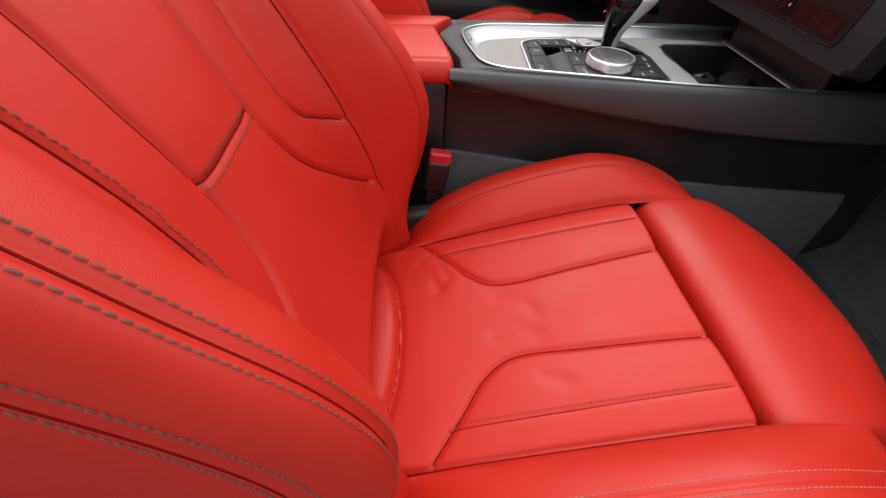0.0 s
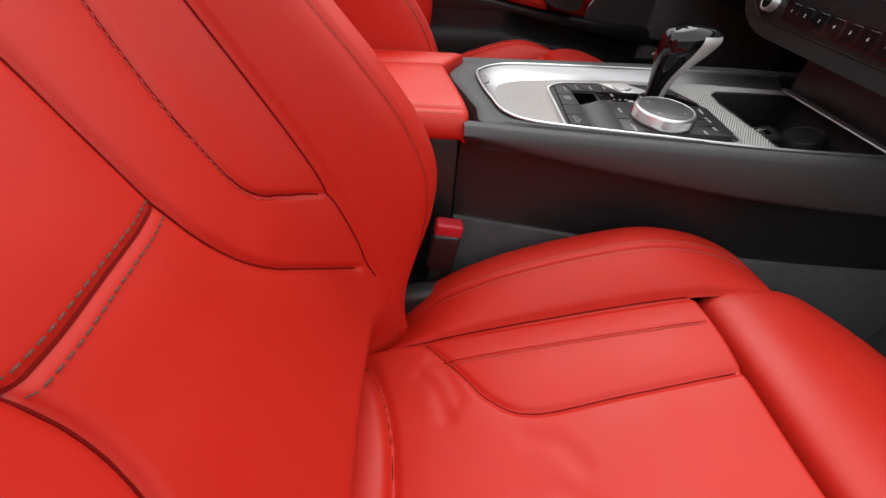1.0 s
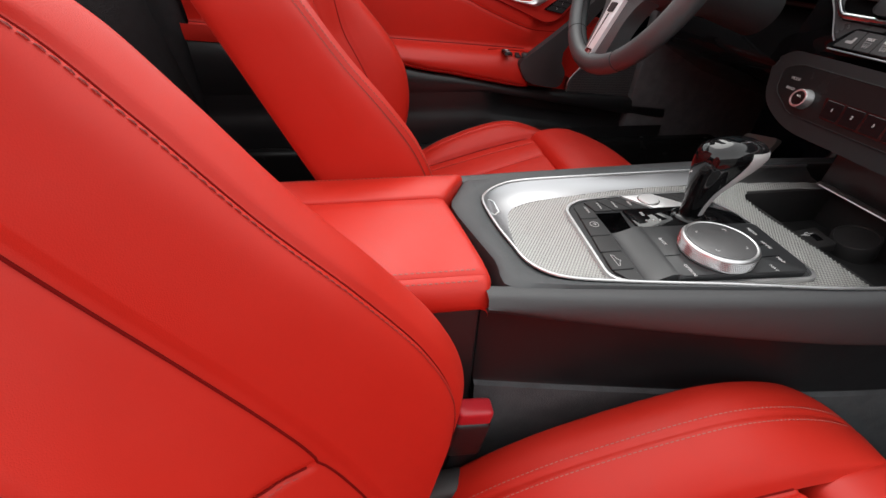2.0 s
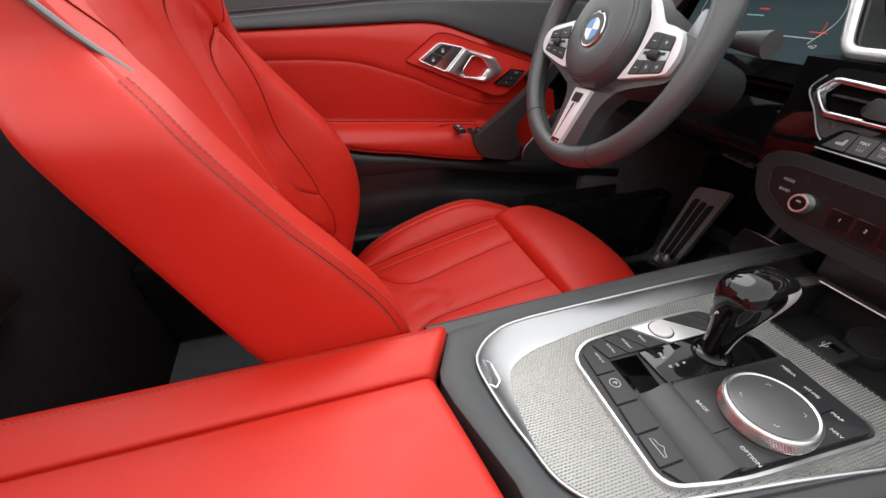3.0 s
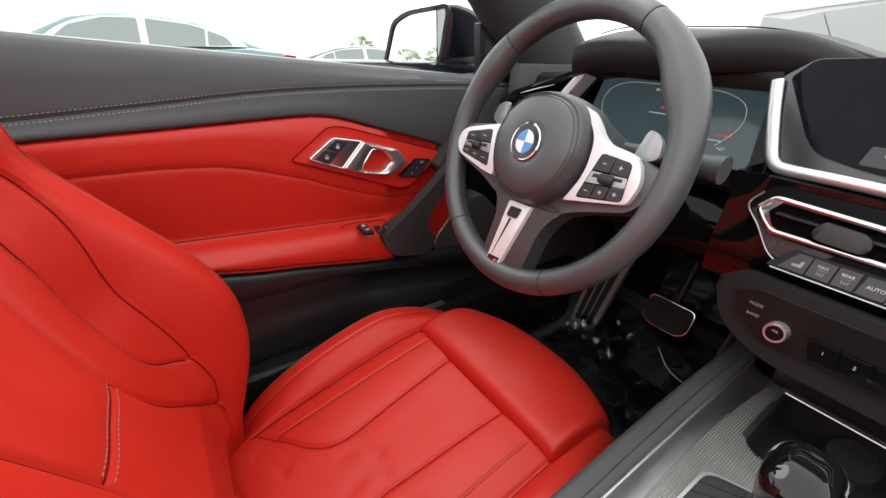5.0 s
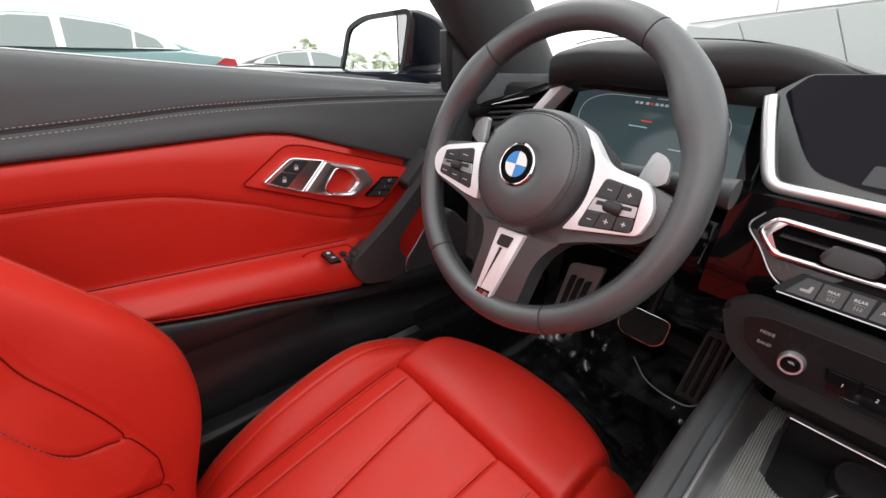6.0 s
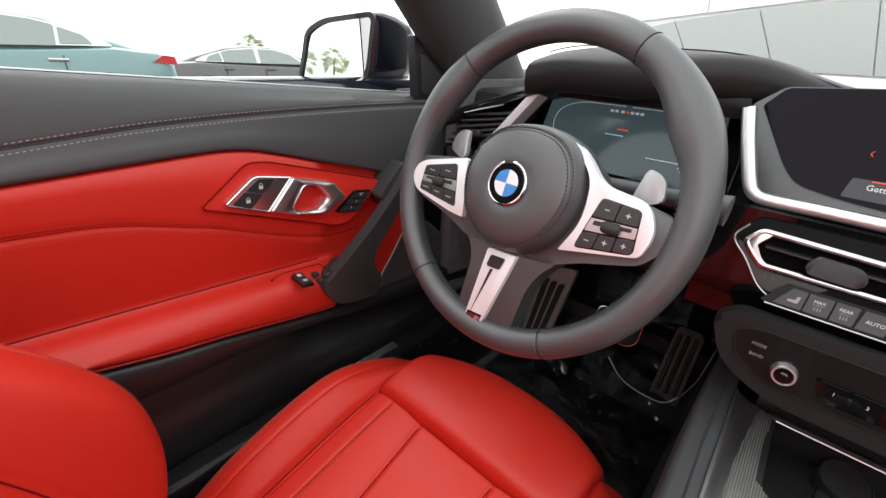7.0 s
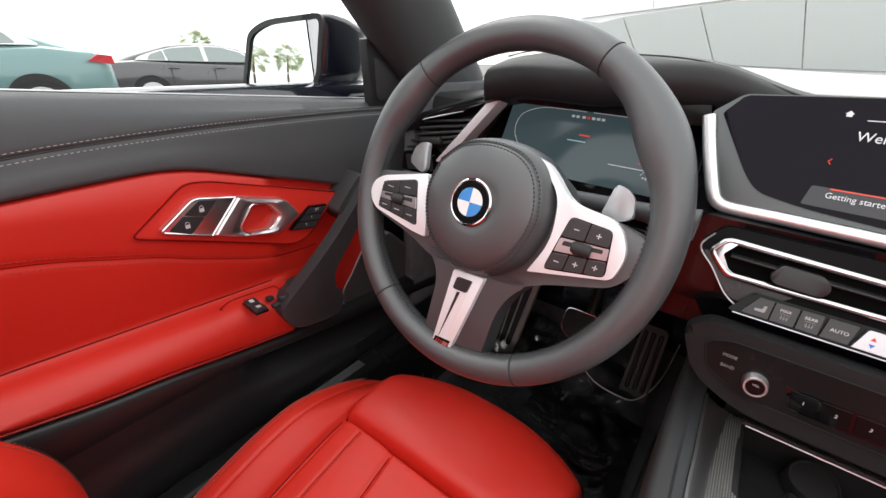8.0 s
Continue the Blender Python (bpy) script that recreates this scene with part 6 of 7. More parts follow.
# left vent
lv = thing("side_vent", (0.60, 0.56, 0.80), "side air vent with black slats and a silver blade", "air vent")
VX = frame_of((0.60, 0, 0), (0, -1, 0), (0, 0, 1))   # x to the passenger, y up, z to the driver
part("cavity", prism(rounded([(-0.66, 0.80), (-0.625, 0.885), (-0.49, 0.930), (-0.47, 0.93), (-0.55, 0.80)], 0.006), -0.032, VX, low=-0.05), PLASTIC, lv)
for k in range(5):
    t = k / 4 * 1.05
    p0, p1 = Vector((-0.603 - 0.036 * t, 0.879 - 0.047 * t, 0)), Vector((-0.505 - 0.033 * t, 0.8935 - 0.037 * t, 0))
    d = p1 - p0
    part("slat", block((d.length, 0.0045, 0.034), VX @ Matrix.Translation((p0 + p1) / 2) @ pose(0, 0, -0.014, -14, 0, math.degrees(math.atan2(d.y, d.x))), 0.0015, 2), BUTTON, lv)
part("vent_knob", block((0.044, 0.013, 0.016), VX @ pose(-0.584, 0.8535, 0.004, 0, 0, 10), 0.004, 3), PLASTIC, lv)
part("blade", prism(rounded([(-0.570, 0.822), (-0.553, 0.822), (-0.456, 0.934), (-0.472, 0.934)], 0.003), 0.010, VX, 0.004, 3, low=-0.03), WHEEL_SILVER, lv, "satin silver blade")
part("upper_blade", prism(rounded([(-0.632, 0.878), (-0.622, 0.889), (-0.486, 0.934), (-0.480, 0.926), (-0.520, 0.910), (-0.60, 0.886)], 0.003), 0.008, VX, 0.003, 3, low=-0.03), LACQUER, lv, "gloss black blade")
part("blade_glint", tube([VX @ Vector(q) for q in ((-0.600, 0.8865, 0.009), (-0.56, 0.898, 0.010), (-0.520, 0.9090, 0.009))], [0.0008, 0.0016, 0.0008], segs=8), SATIN, lv)
part("key_strip", prism(rounded([(-0.650, 0.824), (-0.600, 0.834), (-0.570, 0.815), (-0.590, 0.790), (-0.655, 0.790)], 0.003), 0.0, VX, 0.001, 1, low=-0.03), LACQUER, lv)
for k in range(2):
    part("key", prism(rounded([(-0.642 + 0.029 * k, 0.820 + 0.003 * k), (-0.615 + 0.029 * k, 0.824 + 0.003 * k), (-0.609 + 0.029 * k, 0.798 + 0.003 * k), (-0.637 + 0.029 * k, 0.794 + 0.003 * k)], 0.002), 0.004, VX, 0.0008, 1, low=-0.01), BUTTON, lv)

# ---- footwell ----
mat_ob = thing("floor_mat", (0.75, 0.36, 0.24), "black floor mat under clear protective film", "floor mat")
part("mat", prism(rounded([(0.42, 0.14), (0.98, 0.12), (1.02, 0.58), (0.42, 0.58)], 0.04), 0.250, bevel=0.004, low=0.240), CARPET, mat_ob)
pedals = thing("brake_pedal", (0.89, 0.33, 0.28), "black rubber brake pedal with a steel rim", "pedal")
BM_ = frame_of((0.885, 0.33, 0.425), (0, -1, 0), (0.45, 0, 0.89))
pad = rounded([(-0.052, 0.030), (0.050, 0.030), (0.052, -0.020), (0.035, -0.036), (-0.035, -0.036), (-0.052, -0.022)], 0.014, 5)
part("pad", prism(pad, 0.010, BM_, 0.003, 2, low=0.0), RUBBER, pedals)
part("pad_rim", ring_prism([(x * 1.02, y * 1.025) for x, y in pad], pad, 0.007, BM_, low=-0.004), BRIGHT, pedals, "steel rim")
part("arm", tube([(0.895, 0.33, 0.43), (0.93, 0.33, 0.52), (0.97, 0.33, 0.62)], 0.010, segs=8), PLASTIC, pedals)
rest = thing("foot_rest", (0.93, 0.535, 0.26), "steel-faced footrest with rubber bars", "foot rest")
FM = frame_of((0.90, 0.520, 0.365), (0, -1, 0), (0.30, 0, 0.95))
part("plate", prism(rounded([(-0.042, 0.115), (0.050, 0.135), (0.026, -0.115), (-0.046, -0.115)], 0.012), 0.006, FM, 0.002, 1, low=-0.01), PEDAL_STEEL, rest)
for k in range(3):
    part("bar", prism(rounded([(-0.028 + k * 0.022, 0.085), (-0.012 + k * 0.022, 0.090), (-0.022 + k * 0.018, -0.085), (-0.034 + k * 0.018, -0.085)], 0.006), 0.010, FM, 0.002, 1, low=0.0), RUBBER, rest)
gas = thing("accelerator_pedal", (0.93, 0.19, 0.26), "dark accelerator pedal with rubber bars", "pedal")
GM = frame_of((0.93, 0.195, 0.36), (0, -1, 0), (0.5, 0, 0.87))
part("pad", prism(rounded([(-0.028, 0.09), (0.028, 0.09), (0.03, -0.09), (-0.03, -0.09)], 0.012), 0.008, GM, 0.002, 1, low=-0.008), PLASTIC, gas)
for k in range(3):
    part("bar", block((0.009, 0.14, 0.006), GM @ pose(-0.017 + 0.017 * k, 0.005, 0.010), 0.002, 1), RUBBER, gas)

# ---- seat belt buckle ----
buckle = thing("belt_buckle", (0.035, -0.137, 0.40), "black seat belt buckle with a red release button", "seat belt")
part("stalk", block((0.03, 0.014, 0.14), pose(0.030, -0.137, 0.41, 0, 8, 0), 0.004), LOWER_BLACK, buckle)
part("body", block((0.036, 0.024, 0.055), pose(0.034, -0.137, 0.468, 0, 8, 0), 0.005, 3), LOWER_BLACK, buckle)
part("release_button", block((0.034, 0.019, 0.024), pose(0.039, -0.137, 0.498, 0, 8, 0), 0.004, 3), material("red_plastic", (0.5, 0.02, 0.03), 0.3), buckle, "red release button")


# ---- printed marks ----
def up_frame(x, y, z):
    return frame_of((x, y, z), (0, -1, 0), (1, 0, 0))


key_top = pz + 0.0034
for txt, x, y, size in (("SPORT", 0.2600, 0.039, 0.0032), ("COMFORT", 0.2400, 0.038, 0.0030), ("ECO PRO", 0.2205, 0.037, 0.0030)):
    lettering(txt, size, up_frame(x, y, key_top), MARK, panel)
lettering("AUTO H", 0.0034, up_frame(0.202, 0.030, key_top), MARK, panel)
lettering("P", 0.0055, up_frame(0.197, 0.0, key_top), MARK, panel)
part("mark", tube([up_frame(0.197, 0.0, key_top) @ Vector((0.0048 * math.cos(t), 0.0048 * math.sin(t), 0)) for t in np.linspace(0, 2 * math.pi, 24, endpoint=False)], 0.0003, closed=True, segs=5), MARK, panel)
part("mark", tube([up_frame(0.190, -0.062, key_top) @ Vector(q) for q in ((-0.008, -0.002, 0), (-0.006, 0.001, 0), (-0.001, 0.0015, 0), (0.002, 0.004, 0), (0.005, 0.0015, 0), (0.009, 0.0, 0), (0.009, -0.002, 0))], 0.0003, closed=True, segs=5), MARK, panel)
lettering("M/S", 0.0050, up_frame(0.262, 0.014, pz + 0.0037), MARK, panel)
for txt, x in (("D", 0.2600), ("N", 0.2680), ("R", 0.2760)):
    lettering(txt, 0.0042, up_frame(x, 0.0, pz + 0.0037), MARK, panel)
blk = pz + 0.0092
for txt, x, y in (("MEDIA", 0.357, -0.040), ("HOME", 0.353, -0.064), ("MAP", 0.348, -0.088), ("NAV", 0.331, -0.0985), ("BACK", 0.248, -0.046), ("OPTION", 0.247, -0.092)):
    lettering(txt, 0.0046, up_frame(x, y, blk), MARK, ctl)
for a, b, c, d in ((0.3345, -0.0635, 0.355, -0.0635), (0.332, -0.082, 0.352, -0.082), (0.236, -0.069, 0.252, -0.069)):
    part("groove", block((abs(c - a), 0.0006, 0.0006), pose((a + c) / 2, b, blk), 0), GLOSS, ctl, smooth=False)
for t in (45, 135, 225, 315):
    m = KNOB @ pose(0.022 * math.cos(radians(t)), 0.022 * math.sin(radians(t)), 0.0152, 0, 0, t)
    part("mark", tube([m @ Vector(q) for q in ((-0.0008, -0.002, 0), (0.0008, 0, 0), (-0.0008, 0.002, 0))], 0.0003, segs=5), MARK, knob)
lettering("P", 0.0050, frame_of((0.2905, 0.002, 0.668), (0, -1, 0), (0.55, 0, 0.83)), MARK, lever)
# radio and climate writing
for txt, x, y, size in (("MODE", -0.102, 0.018, 0.0044), ("BAND", -0.101, 0.007, 0.0044)):
    lettering(txt, size, RM @ pose(x, y, 0.0017), DIM_MARK, radio)
lettering("VOL", 0.0030, RM @ pose(-0.076, 0.003, 0.0124), MARK, vk)
for k in range(8):
    lettering(str(k + 1), 0.0048, RM @ pose(-0.0380 + k * 0.0235, 0.0, 0.0032), MARK, radio)
for txt, x, y, size in (("MAX", -0.0725, 0.0045, 0.0042), ("REAR", -0.0530, 0.0045, 0.0042), ("AUTO", -0.0315, 0.0010, 0.0048)):
    lettering(txt, size, KM @ pose(x, y, 0.0042), MARK, clim)
for x in (-0.0725, -0.0530):
    for dx in (-0.0022, 0.0, 0.0022):
        part("mark", tube([KM @ Vector((x + dx, y, 0.0042)) for y in (-0.0045, -0.003, -0.0015, 0.0)], 0.0003, segs=5), DIM_MARK, clim)
    part("mark", tube([KM @ Vector((x + q, w, 0.0042)) for q, w in ((-0.004, 0.0015), (0.004, 0.0015), (0.003, -0.003), (-0.003, -0.003))], 0.0003, closed=True, segs=5), DIM_MARK, clim)
part("mark", prism(rounded([(-0.0965, -0.003), (-0.088, -0.003), (-0.087, 0.004), (-0.0895, 0.004), (-0.0905, 0.0), (-0.0965, -0.0005)], 0.0008, 2), 0.0043, KM, low=0.0040), DIM_MARK, clim)
part("mark", prism([(-0.0115, 0.002), (-0.0070, 0.002), (-0.00925, 0.0055)], 0.0068, KM, low=0.0060), material("red_print", (0.6, 0.03, 0.03), 0.5), clim)
part("mark", prism([(-0.0115, -0.001), (-0.0070, -0.001), (-0.00925, -0.0045)], 0.0068, KM, low=0.0060), material("blue_print", (0.05, 0.15, 0.6), 0.5), clim)
# wheel keys
lettering("AIRBAG", 0.0062, HM @ pose(-0.003, -0.045, 0.0304, -7, 0, 0), BUTTON, hub, 0.0003)
for s in (1, -1):
    for k, (u, v) in enumerate(((0.25, 0.18), (0.75, 0.18), (0.16, 0.84), (0.5, 0.84), (0.84, 0.84))):
        x, y = on_pad(s, u, v)
        part("mark", block((0.0045 if s > 0 else 0.0085, 0.0008, 0.0003), WM @ pose(x, y, 0.0131), 0), MARK, wheel, smooth=False)
        if s > 0 and k in (1, 3, 4):
            part("mark", block((0.0008, 0.0045, 0.0003), WM @ pose(x, y, 0.0131), 0), MARK, wheel, smooth=False)
RED_MARK = material("dull_red_enamel", (0.22, 0.035, 0.045), 0.35)
for k, m in enumerate((CHROME, RED_MARK, CHROME, SATIN)):
    w = 0.0062 if k == 3 else 0.0018
    part("mark", prism([(-0.0112 + k * 0.0030, -0.1552), (-0.0112 + k * 0.0030 + w, -0.1550), (-0.0098 + k * 0.0030 + w, -0.1498), (-0.0098 + k * 0.0030, -0.1500)], 0.0118, WM, low=0.0112), m, tag, smooth=False)
# lock, window and memory symbols
for x, y in ((0.2240, 0.7865), (0.2435, 0.8025)):
    part("mark", block((0.0055, 0.0045, 0.0003), DM @ pose(x, y, 0.0099), 0), MARK, lock, smooth=False)
    part("mark", tube([DM @ Vector((x + a, y + b, 0.0099)) for a, b in ((-0.002, 0.002), (-0.002, 0.0045), (0.0, 0.0058), (0.002, 0.0045), (0.002, 0.002))], 0.0004, segs=5), MARK, lock)
lettering("SET", 0.005, DM @ pose(0.4120, 0.7575, 0.0077), MARK, sw)
lettering("1", 0.005, DM @ pose(0.4010, 0.7475, 0.0077), MARK, sw)
lettering("2", 0.005, DM @ pose(0.3900, 0.7385, 0.0077), MARK, sw)
for s in (-1, 1):
    part("mark", block((0.006, 0.007, 0.0003), SWM @ pose(0.0, s * 0.0095, 0.0056, s * 6, 0, 0), 0), MARK, wsw, smooth=False)
# what the displays show
TEAL = glowing("display_teal", (0.30, 0.50, 0.55), 0.25)
PALE = glowing("display_white", (0.55, 0.58, 0.60), 0.22)
SCARLET = glowing("display_red", (0.60, 0.05, 0.03), 0.30)
dial = spline([(-0.085, -0.035), (-0.105, -0.005), (-0.100, 0.022), (-0.070, 0.036), (-0.03, 0.038), (0.0, 0.038)], 50)
part("graphic", tube([CM @ Vector((x, y, 0.0052)) for x, y in dial], 0.0005, segs=5), PALE, scr)
part("graphic", tube([CM @ Vector((-x + 0.01, y, 0.0052)) for x, y in dial], 0.0005, segs=5), PALE, scr)
for x in (-0.016, -0.009, 0.0, 0.007, 0.014, 0.021, 0.028):
    part("graphic", block((0.0048, 0.0035, 0.0003), CM @ pose(x - 0.002, 0.030, 0.0051), 0), PALE if x not in (0.007,) else SCARLET, scr, smooth=False)
part("graphic", block((0.016, 0.0022, 0.0003), CM @ pose(0.006, 0.005, 0.0051), 0), SCARLET, scr, smooth=False)
part("graphic", block((0.028, 0.0014, 0.0003), CM @ pose(-0.004, -0.004, 0.0051), 0), TEAL, scr, smooth=False)
part("graphic", block((0.024, 0.0012, 0.0003), CM @ pose(0.100, -0.020, 0.0051), 0), SCARLET, scr, smooth=False)
part("graphic", block((0.0010, 0.018, 0.0003), CM @ pose(0.104, -0.016, 0.0051), 0), SCARLET, scr, smooth=False)
part("graphic", block((0.050, 0.0010, 0.0003), CM @ pose(0.075, -0.028, 0.0051), 0), PALE, scr, smooth=False)
lettering("+67", 0.007, CM @ pose(0.103, -0.038, 0.0051), PALE, scr)
cs = bpy.data.objects["center_display"].children[0]
lettering("Wel", 0.0120, SM @ pose(-0.0330, 0.026, 0.0051), PALE, cs)
lettering("Getting starte", 0.0076, SM @ pose(-0.0255, -0.0300, 0.0052), PALE, cs)
part("graphic", prism(rounded([(-0.0590, -0.0230), (0.12, -0.0200), (0.12, -0.042), (-0.062, -0.042)], 0.002), 0.0049, SM, low=0.004), material("display_panel", (0.02, 0.022, 0.027), 0.2), cs, smooth=False)
part("graphic", block((0.150, 0.0012, 0.0003), SM @ pose(0.030, -0.0225, 0.0051, 0, 0, 1), 0), SCARLET, cs, smooth=False)
part("graphic", block((0.090, 0.0008, 0.0003), SM @ pose(0.004, 0.0430, 0.0051, 0, 0, 3), 0), PALE, cs, smooth=False)
part("graphic", prism([(-0.0566, 0.0425), (-0.0522, 0.0425), (-0.0522, 0.0450), (-0.0512, 0.0450), (-0.0544, 0.0478), (-0.0576, 0.0450), (-0.0566, 0.0450)], 0.0053, SM, low=0.0045), PALE, cs, smooth=False)
part("graphic", tube([SM @ Vector(q) for q in ((-0.0530, 0.0035, 0.0052), (-0.0550, 0.0010, 0.0052), (-0.0530, -0.0015, 0.0052))], 0.0005, segs=5), SCARLET, cs)

# ---- clear film on the floor mat ----
film = thing("protective_film", (0.75, 0.36, 0.252), "crumpled clear plastic film lying on the floor mat", "plastic film")
fx, fy = np.meshgrid(np.linspace(0.44, 0.98, 90), np.linspace(0.15, 0.57, 70), indexing="ij")
fz = np.zeros_like(fx)
for i in range(fx.shape[0]):
    for j in range(fx.shape[1]):
        q = Vector((fx[i, j] * 16, fy[i, j] * 16, 0.3))
        fz[i, j] = 0.256 + 0.030 * abs(noise.noise(q * 0.55)) + 0.012 * abs(noise.noise(q * 1.2)) + 0.004 * abs(noise.noise(q * 2.6)) + 0.52 * max(0, fx[i, j] - 0.84)
sheet = grid_part("sheet", np.stack([fx, fy, fz], axis=-1), FILM, film)
GREY_PRINT = material("grey_print", (0.10, 0.10, 0.10), 0.7)
prn = random.Random(4)
for k in range(9):
    for j in range(3):
        x, y = 0.50 + 0.055 * k, 0.22 + 0.12 * j + 0.03 * (k % 2)
        for w in range(2):
            for q in range(5):
                part("print", block((0.008, prn.uniform(0.004, 0.009), 0.0006), pose(x + 0.015 * w, y - 0.03 + 0.012 * q + prn.uniform(-0.001, 0.001), 0.2525, 0, 0, 8), 0), GREY_PRINT, mat_ob, smooth=False)
flap = thing("film_scrap", (0.90, 0.45, 0.27), "torn scrap of clear plastic film by the foot rest", "plastic film")
gx, gy = np.meshgrid(np.linspace(0, 1, 24), np.linspace(0, 1, 24), indexing="ij")
gz = np.vectorize(lambda a, b: noise.noise(Vector((a * 4, b * 4, 2.0))) * 0.02)(gx, gy)
grid_part("sheet", np.stack([0.80 + 0.12 * gx, 0.40 + 0.14 * gy, 0.272 + 0.05 * gx + gz], axis=-1), FILM, flap)

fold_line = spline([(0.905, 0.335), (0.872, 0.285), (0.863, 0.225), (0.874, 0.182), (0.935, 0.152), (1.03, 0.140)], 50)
# the fold's glint is painted on as a pale strip
part("fold", tube([(x, y, 0.283 + 0.52 * max(0.0, x - 0.84)) for x, y in fold_line], 0.0016, segs=6), FILM_GLINT, film, "folded film edge with its glint painted pale")

# ---- glass ----
pane = thing("door_window", (0.10, 0.742, 0.90), "clear raised side window glass", "car window")
part("pane", prism([(-0.55, 0.90), (0.60, 0.88), (0.60, 0.98), (0.45, 1.30), (0.2, 1.5), (-0.55, 1.5)], 0.003, frame_of((0, 0.742, 0), (1, 0, 0), (0, 0.10, 1)), low=0.0), GLASS, pane).visible_shadow = False
shield = thing("windscreen", (0.95, 0.0, 0.92), "clear windscreen glass over the dashboard", "car window")
rows = []
for t in np.linspace(0, 1, 12):
    rows.append([(1.12 - 0.70 * t - 0.10 * (y / 0.7) ** 2, y * (1 - 0.12 * t), 0.915 + 0.36 * t) for y in np.linspace(-0.68, 0.68, 24)])
grid_part("pane", np.array(rows), GLASS, shield).visible_shadow = False
part("lower_seal", tube([Vector(q) + Vector((0.01, 0, -0.004)) for q in rows[0]], 0.008, segs=8), RUBBER, shield, "black rubber lower seal")

# ---- outside: car park, parked cars, palms, building ----
OUT = Matrix.Rotation(radians(-2.9), 4, "X")
ASPHALT = material("asphalt", (0.16, 0.16, 0.155), 0.9, grain=(0.01, 0.004, "noise"), stain=(0.8, 0.05, 0.2))
gr = raw("ground", [OUT @ Vector(q) for q in ((-400, -400, 0), (400, -400, 0), (400, 400, 0), (-400, 400, 0))], [(0, 1, 2, 3)], ASPHALT)
tagged(gr, "grey asphalt car park", "ground", kind="structure")
hull = thing("car_hull", (0.3, 0, 0.1), "dark blue painted underbody and bonnet of the open car", "car body", kind="structure")


def body_ring(x, top, w, low=0.22):
    half = [(w * 0.88, low), (w * 0.99, low + 0.12), (w, 0.52), (w * 0.985, top - 0.18), (w * 0.94, top - 0.08), (w * 0.84, top - 0.025), (w * 0.55, top - 0.004), (0.0, top)]
    return [(x, y, z) for y, z in half] + [(x, -y, z) for y, z in half[-2::-1]]


part("bonnet", loft([body_ring(*q) for q in ((1.04, 0.885, 0.90), (1.2, 0.88, 0.91), (1.5, 0.86, 0.92), (1.85, 0.80, 0.90), (2.08, 0.72, 0.84), (2.20, 0.62, 0.74))]), PAINT, hull, "dark blue painted bonnet and front wings", angle=50)
part("tail", loft([body_ring(*q) for q in ((-0.92, 0.895, 0.92), (-1.15, 0.90, 0.93), (-1.5, 0.88, 0.91), (-1.78, 0.84, 0.86), (-1.88, 0.74, 0.80), (-1.92, 0.55, 0.74))]), PAINT, hull, "dark blue painted tail", angle=50)
for s in (-1, 1):
    part("rear_quarter", block((0.28, 0.10, 0.66), pose(-0.79, s * 0.855, 0.56), 0.03, 3), PAINT, hull)
    part("front_quarter", block((0.28, 0.10, 0.66), pose(0.90, s * 0.84, 0.53), 0.03, 3), PAINT, hull)
    part("side_skirt", block((1.45, 0.10, 0.14), pose(0.06, s * 0.84, 0.26), 0.03, 3), PAINT, hull)
    part("head_light", loft([[(2.02, s * 0.62, 0.60), (2.10, s * 0.60, 0.70), (1.92, s * 0.84, 0.72), (1.95, s * 0.85, 0.63)], [(2.12, s * 0.62, 0.60), (2.16, s * 0.60, 0.68), (2.0, s * 0.87, 0.71), (2.02, s * 0.88, 0.63)]]), CHROME, hull, smooth=False)
    for x in (1.42, -1.28):
        wm = pose(x, s * 0.86, 0.33, 90 if s < 0 else -90, 0, 0)
        part("wheel_arch", lathe([(0.0, 0.03), (0.37, 0.03), (0.37, 0.068), (0.355, 0.068), (0.0, 0.066)], wm, 40), LOWER_BLACK, hull)
        wh = part("wheel", lathe([(0.0, -0.1), (0.31, -0.1), (0.33, -0.06), (0.33, 0.07), (0.315, 0.085), (0.245, 0.085), (0.240, 0.075), (0.0, 0.070)], wm, 40), RUBBER, hull)
        for k in range(10):
            part("spoke", block((0.215, 0.024, 0.02), wm @ pose(0.125 * math.cos(k * math.pi / 5), 0.125 * math.sin(k * math.pi / 5), 0.082, 0, 0, k * 36), 0.004, 1), BAND, wh)
        part("rim", lathe([(0.222, 0.07), (0.243, 0.07), (0.245, 0.092), (0.222, 0.090)], wm, 40), BAND, wh)
part("underbody", block((3.6, 1.6, 0.06), pose(0.4, 0, 0.16), 0.02), PLASTIC, hull)
TYRE = material("tyre", (0.015, 0.015, 0.015), 0.8)
CAR_GLASS = material("car_glass", (0.25, 0.29, 0.28), 0.06, coat=1.0)


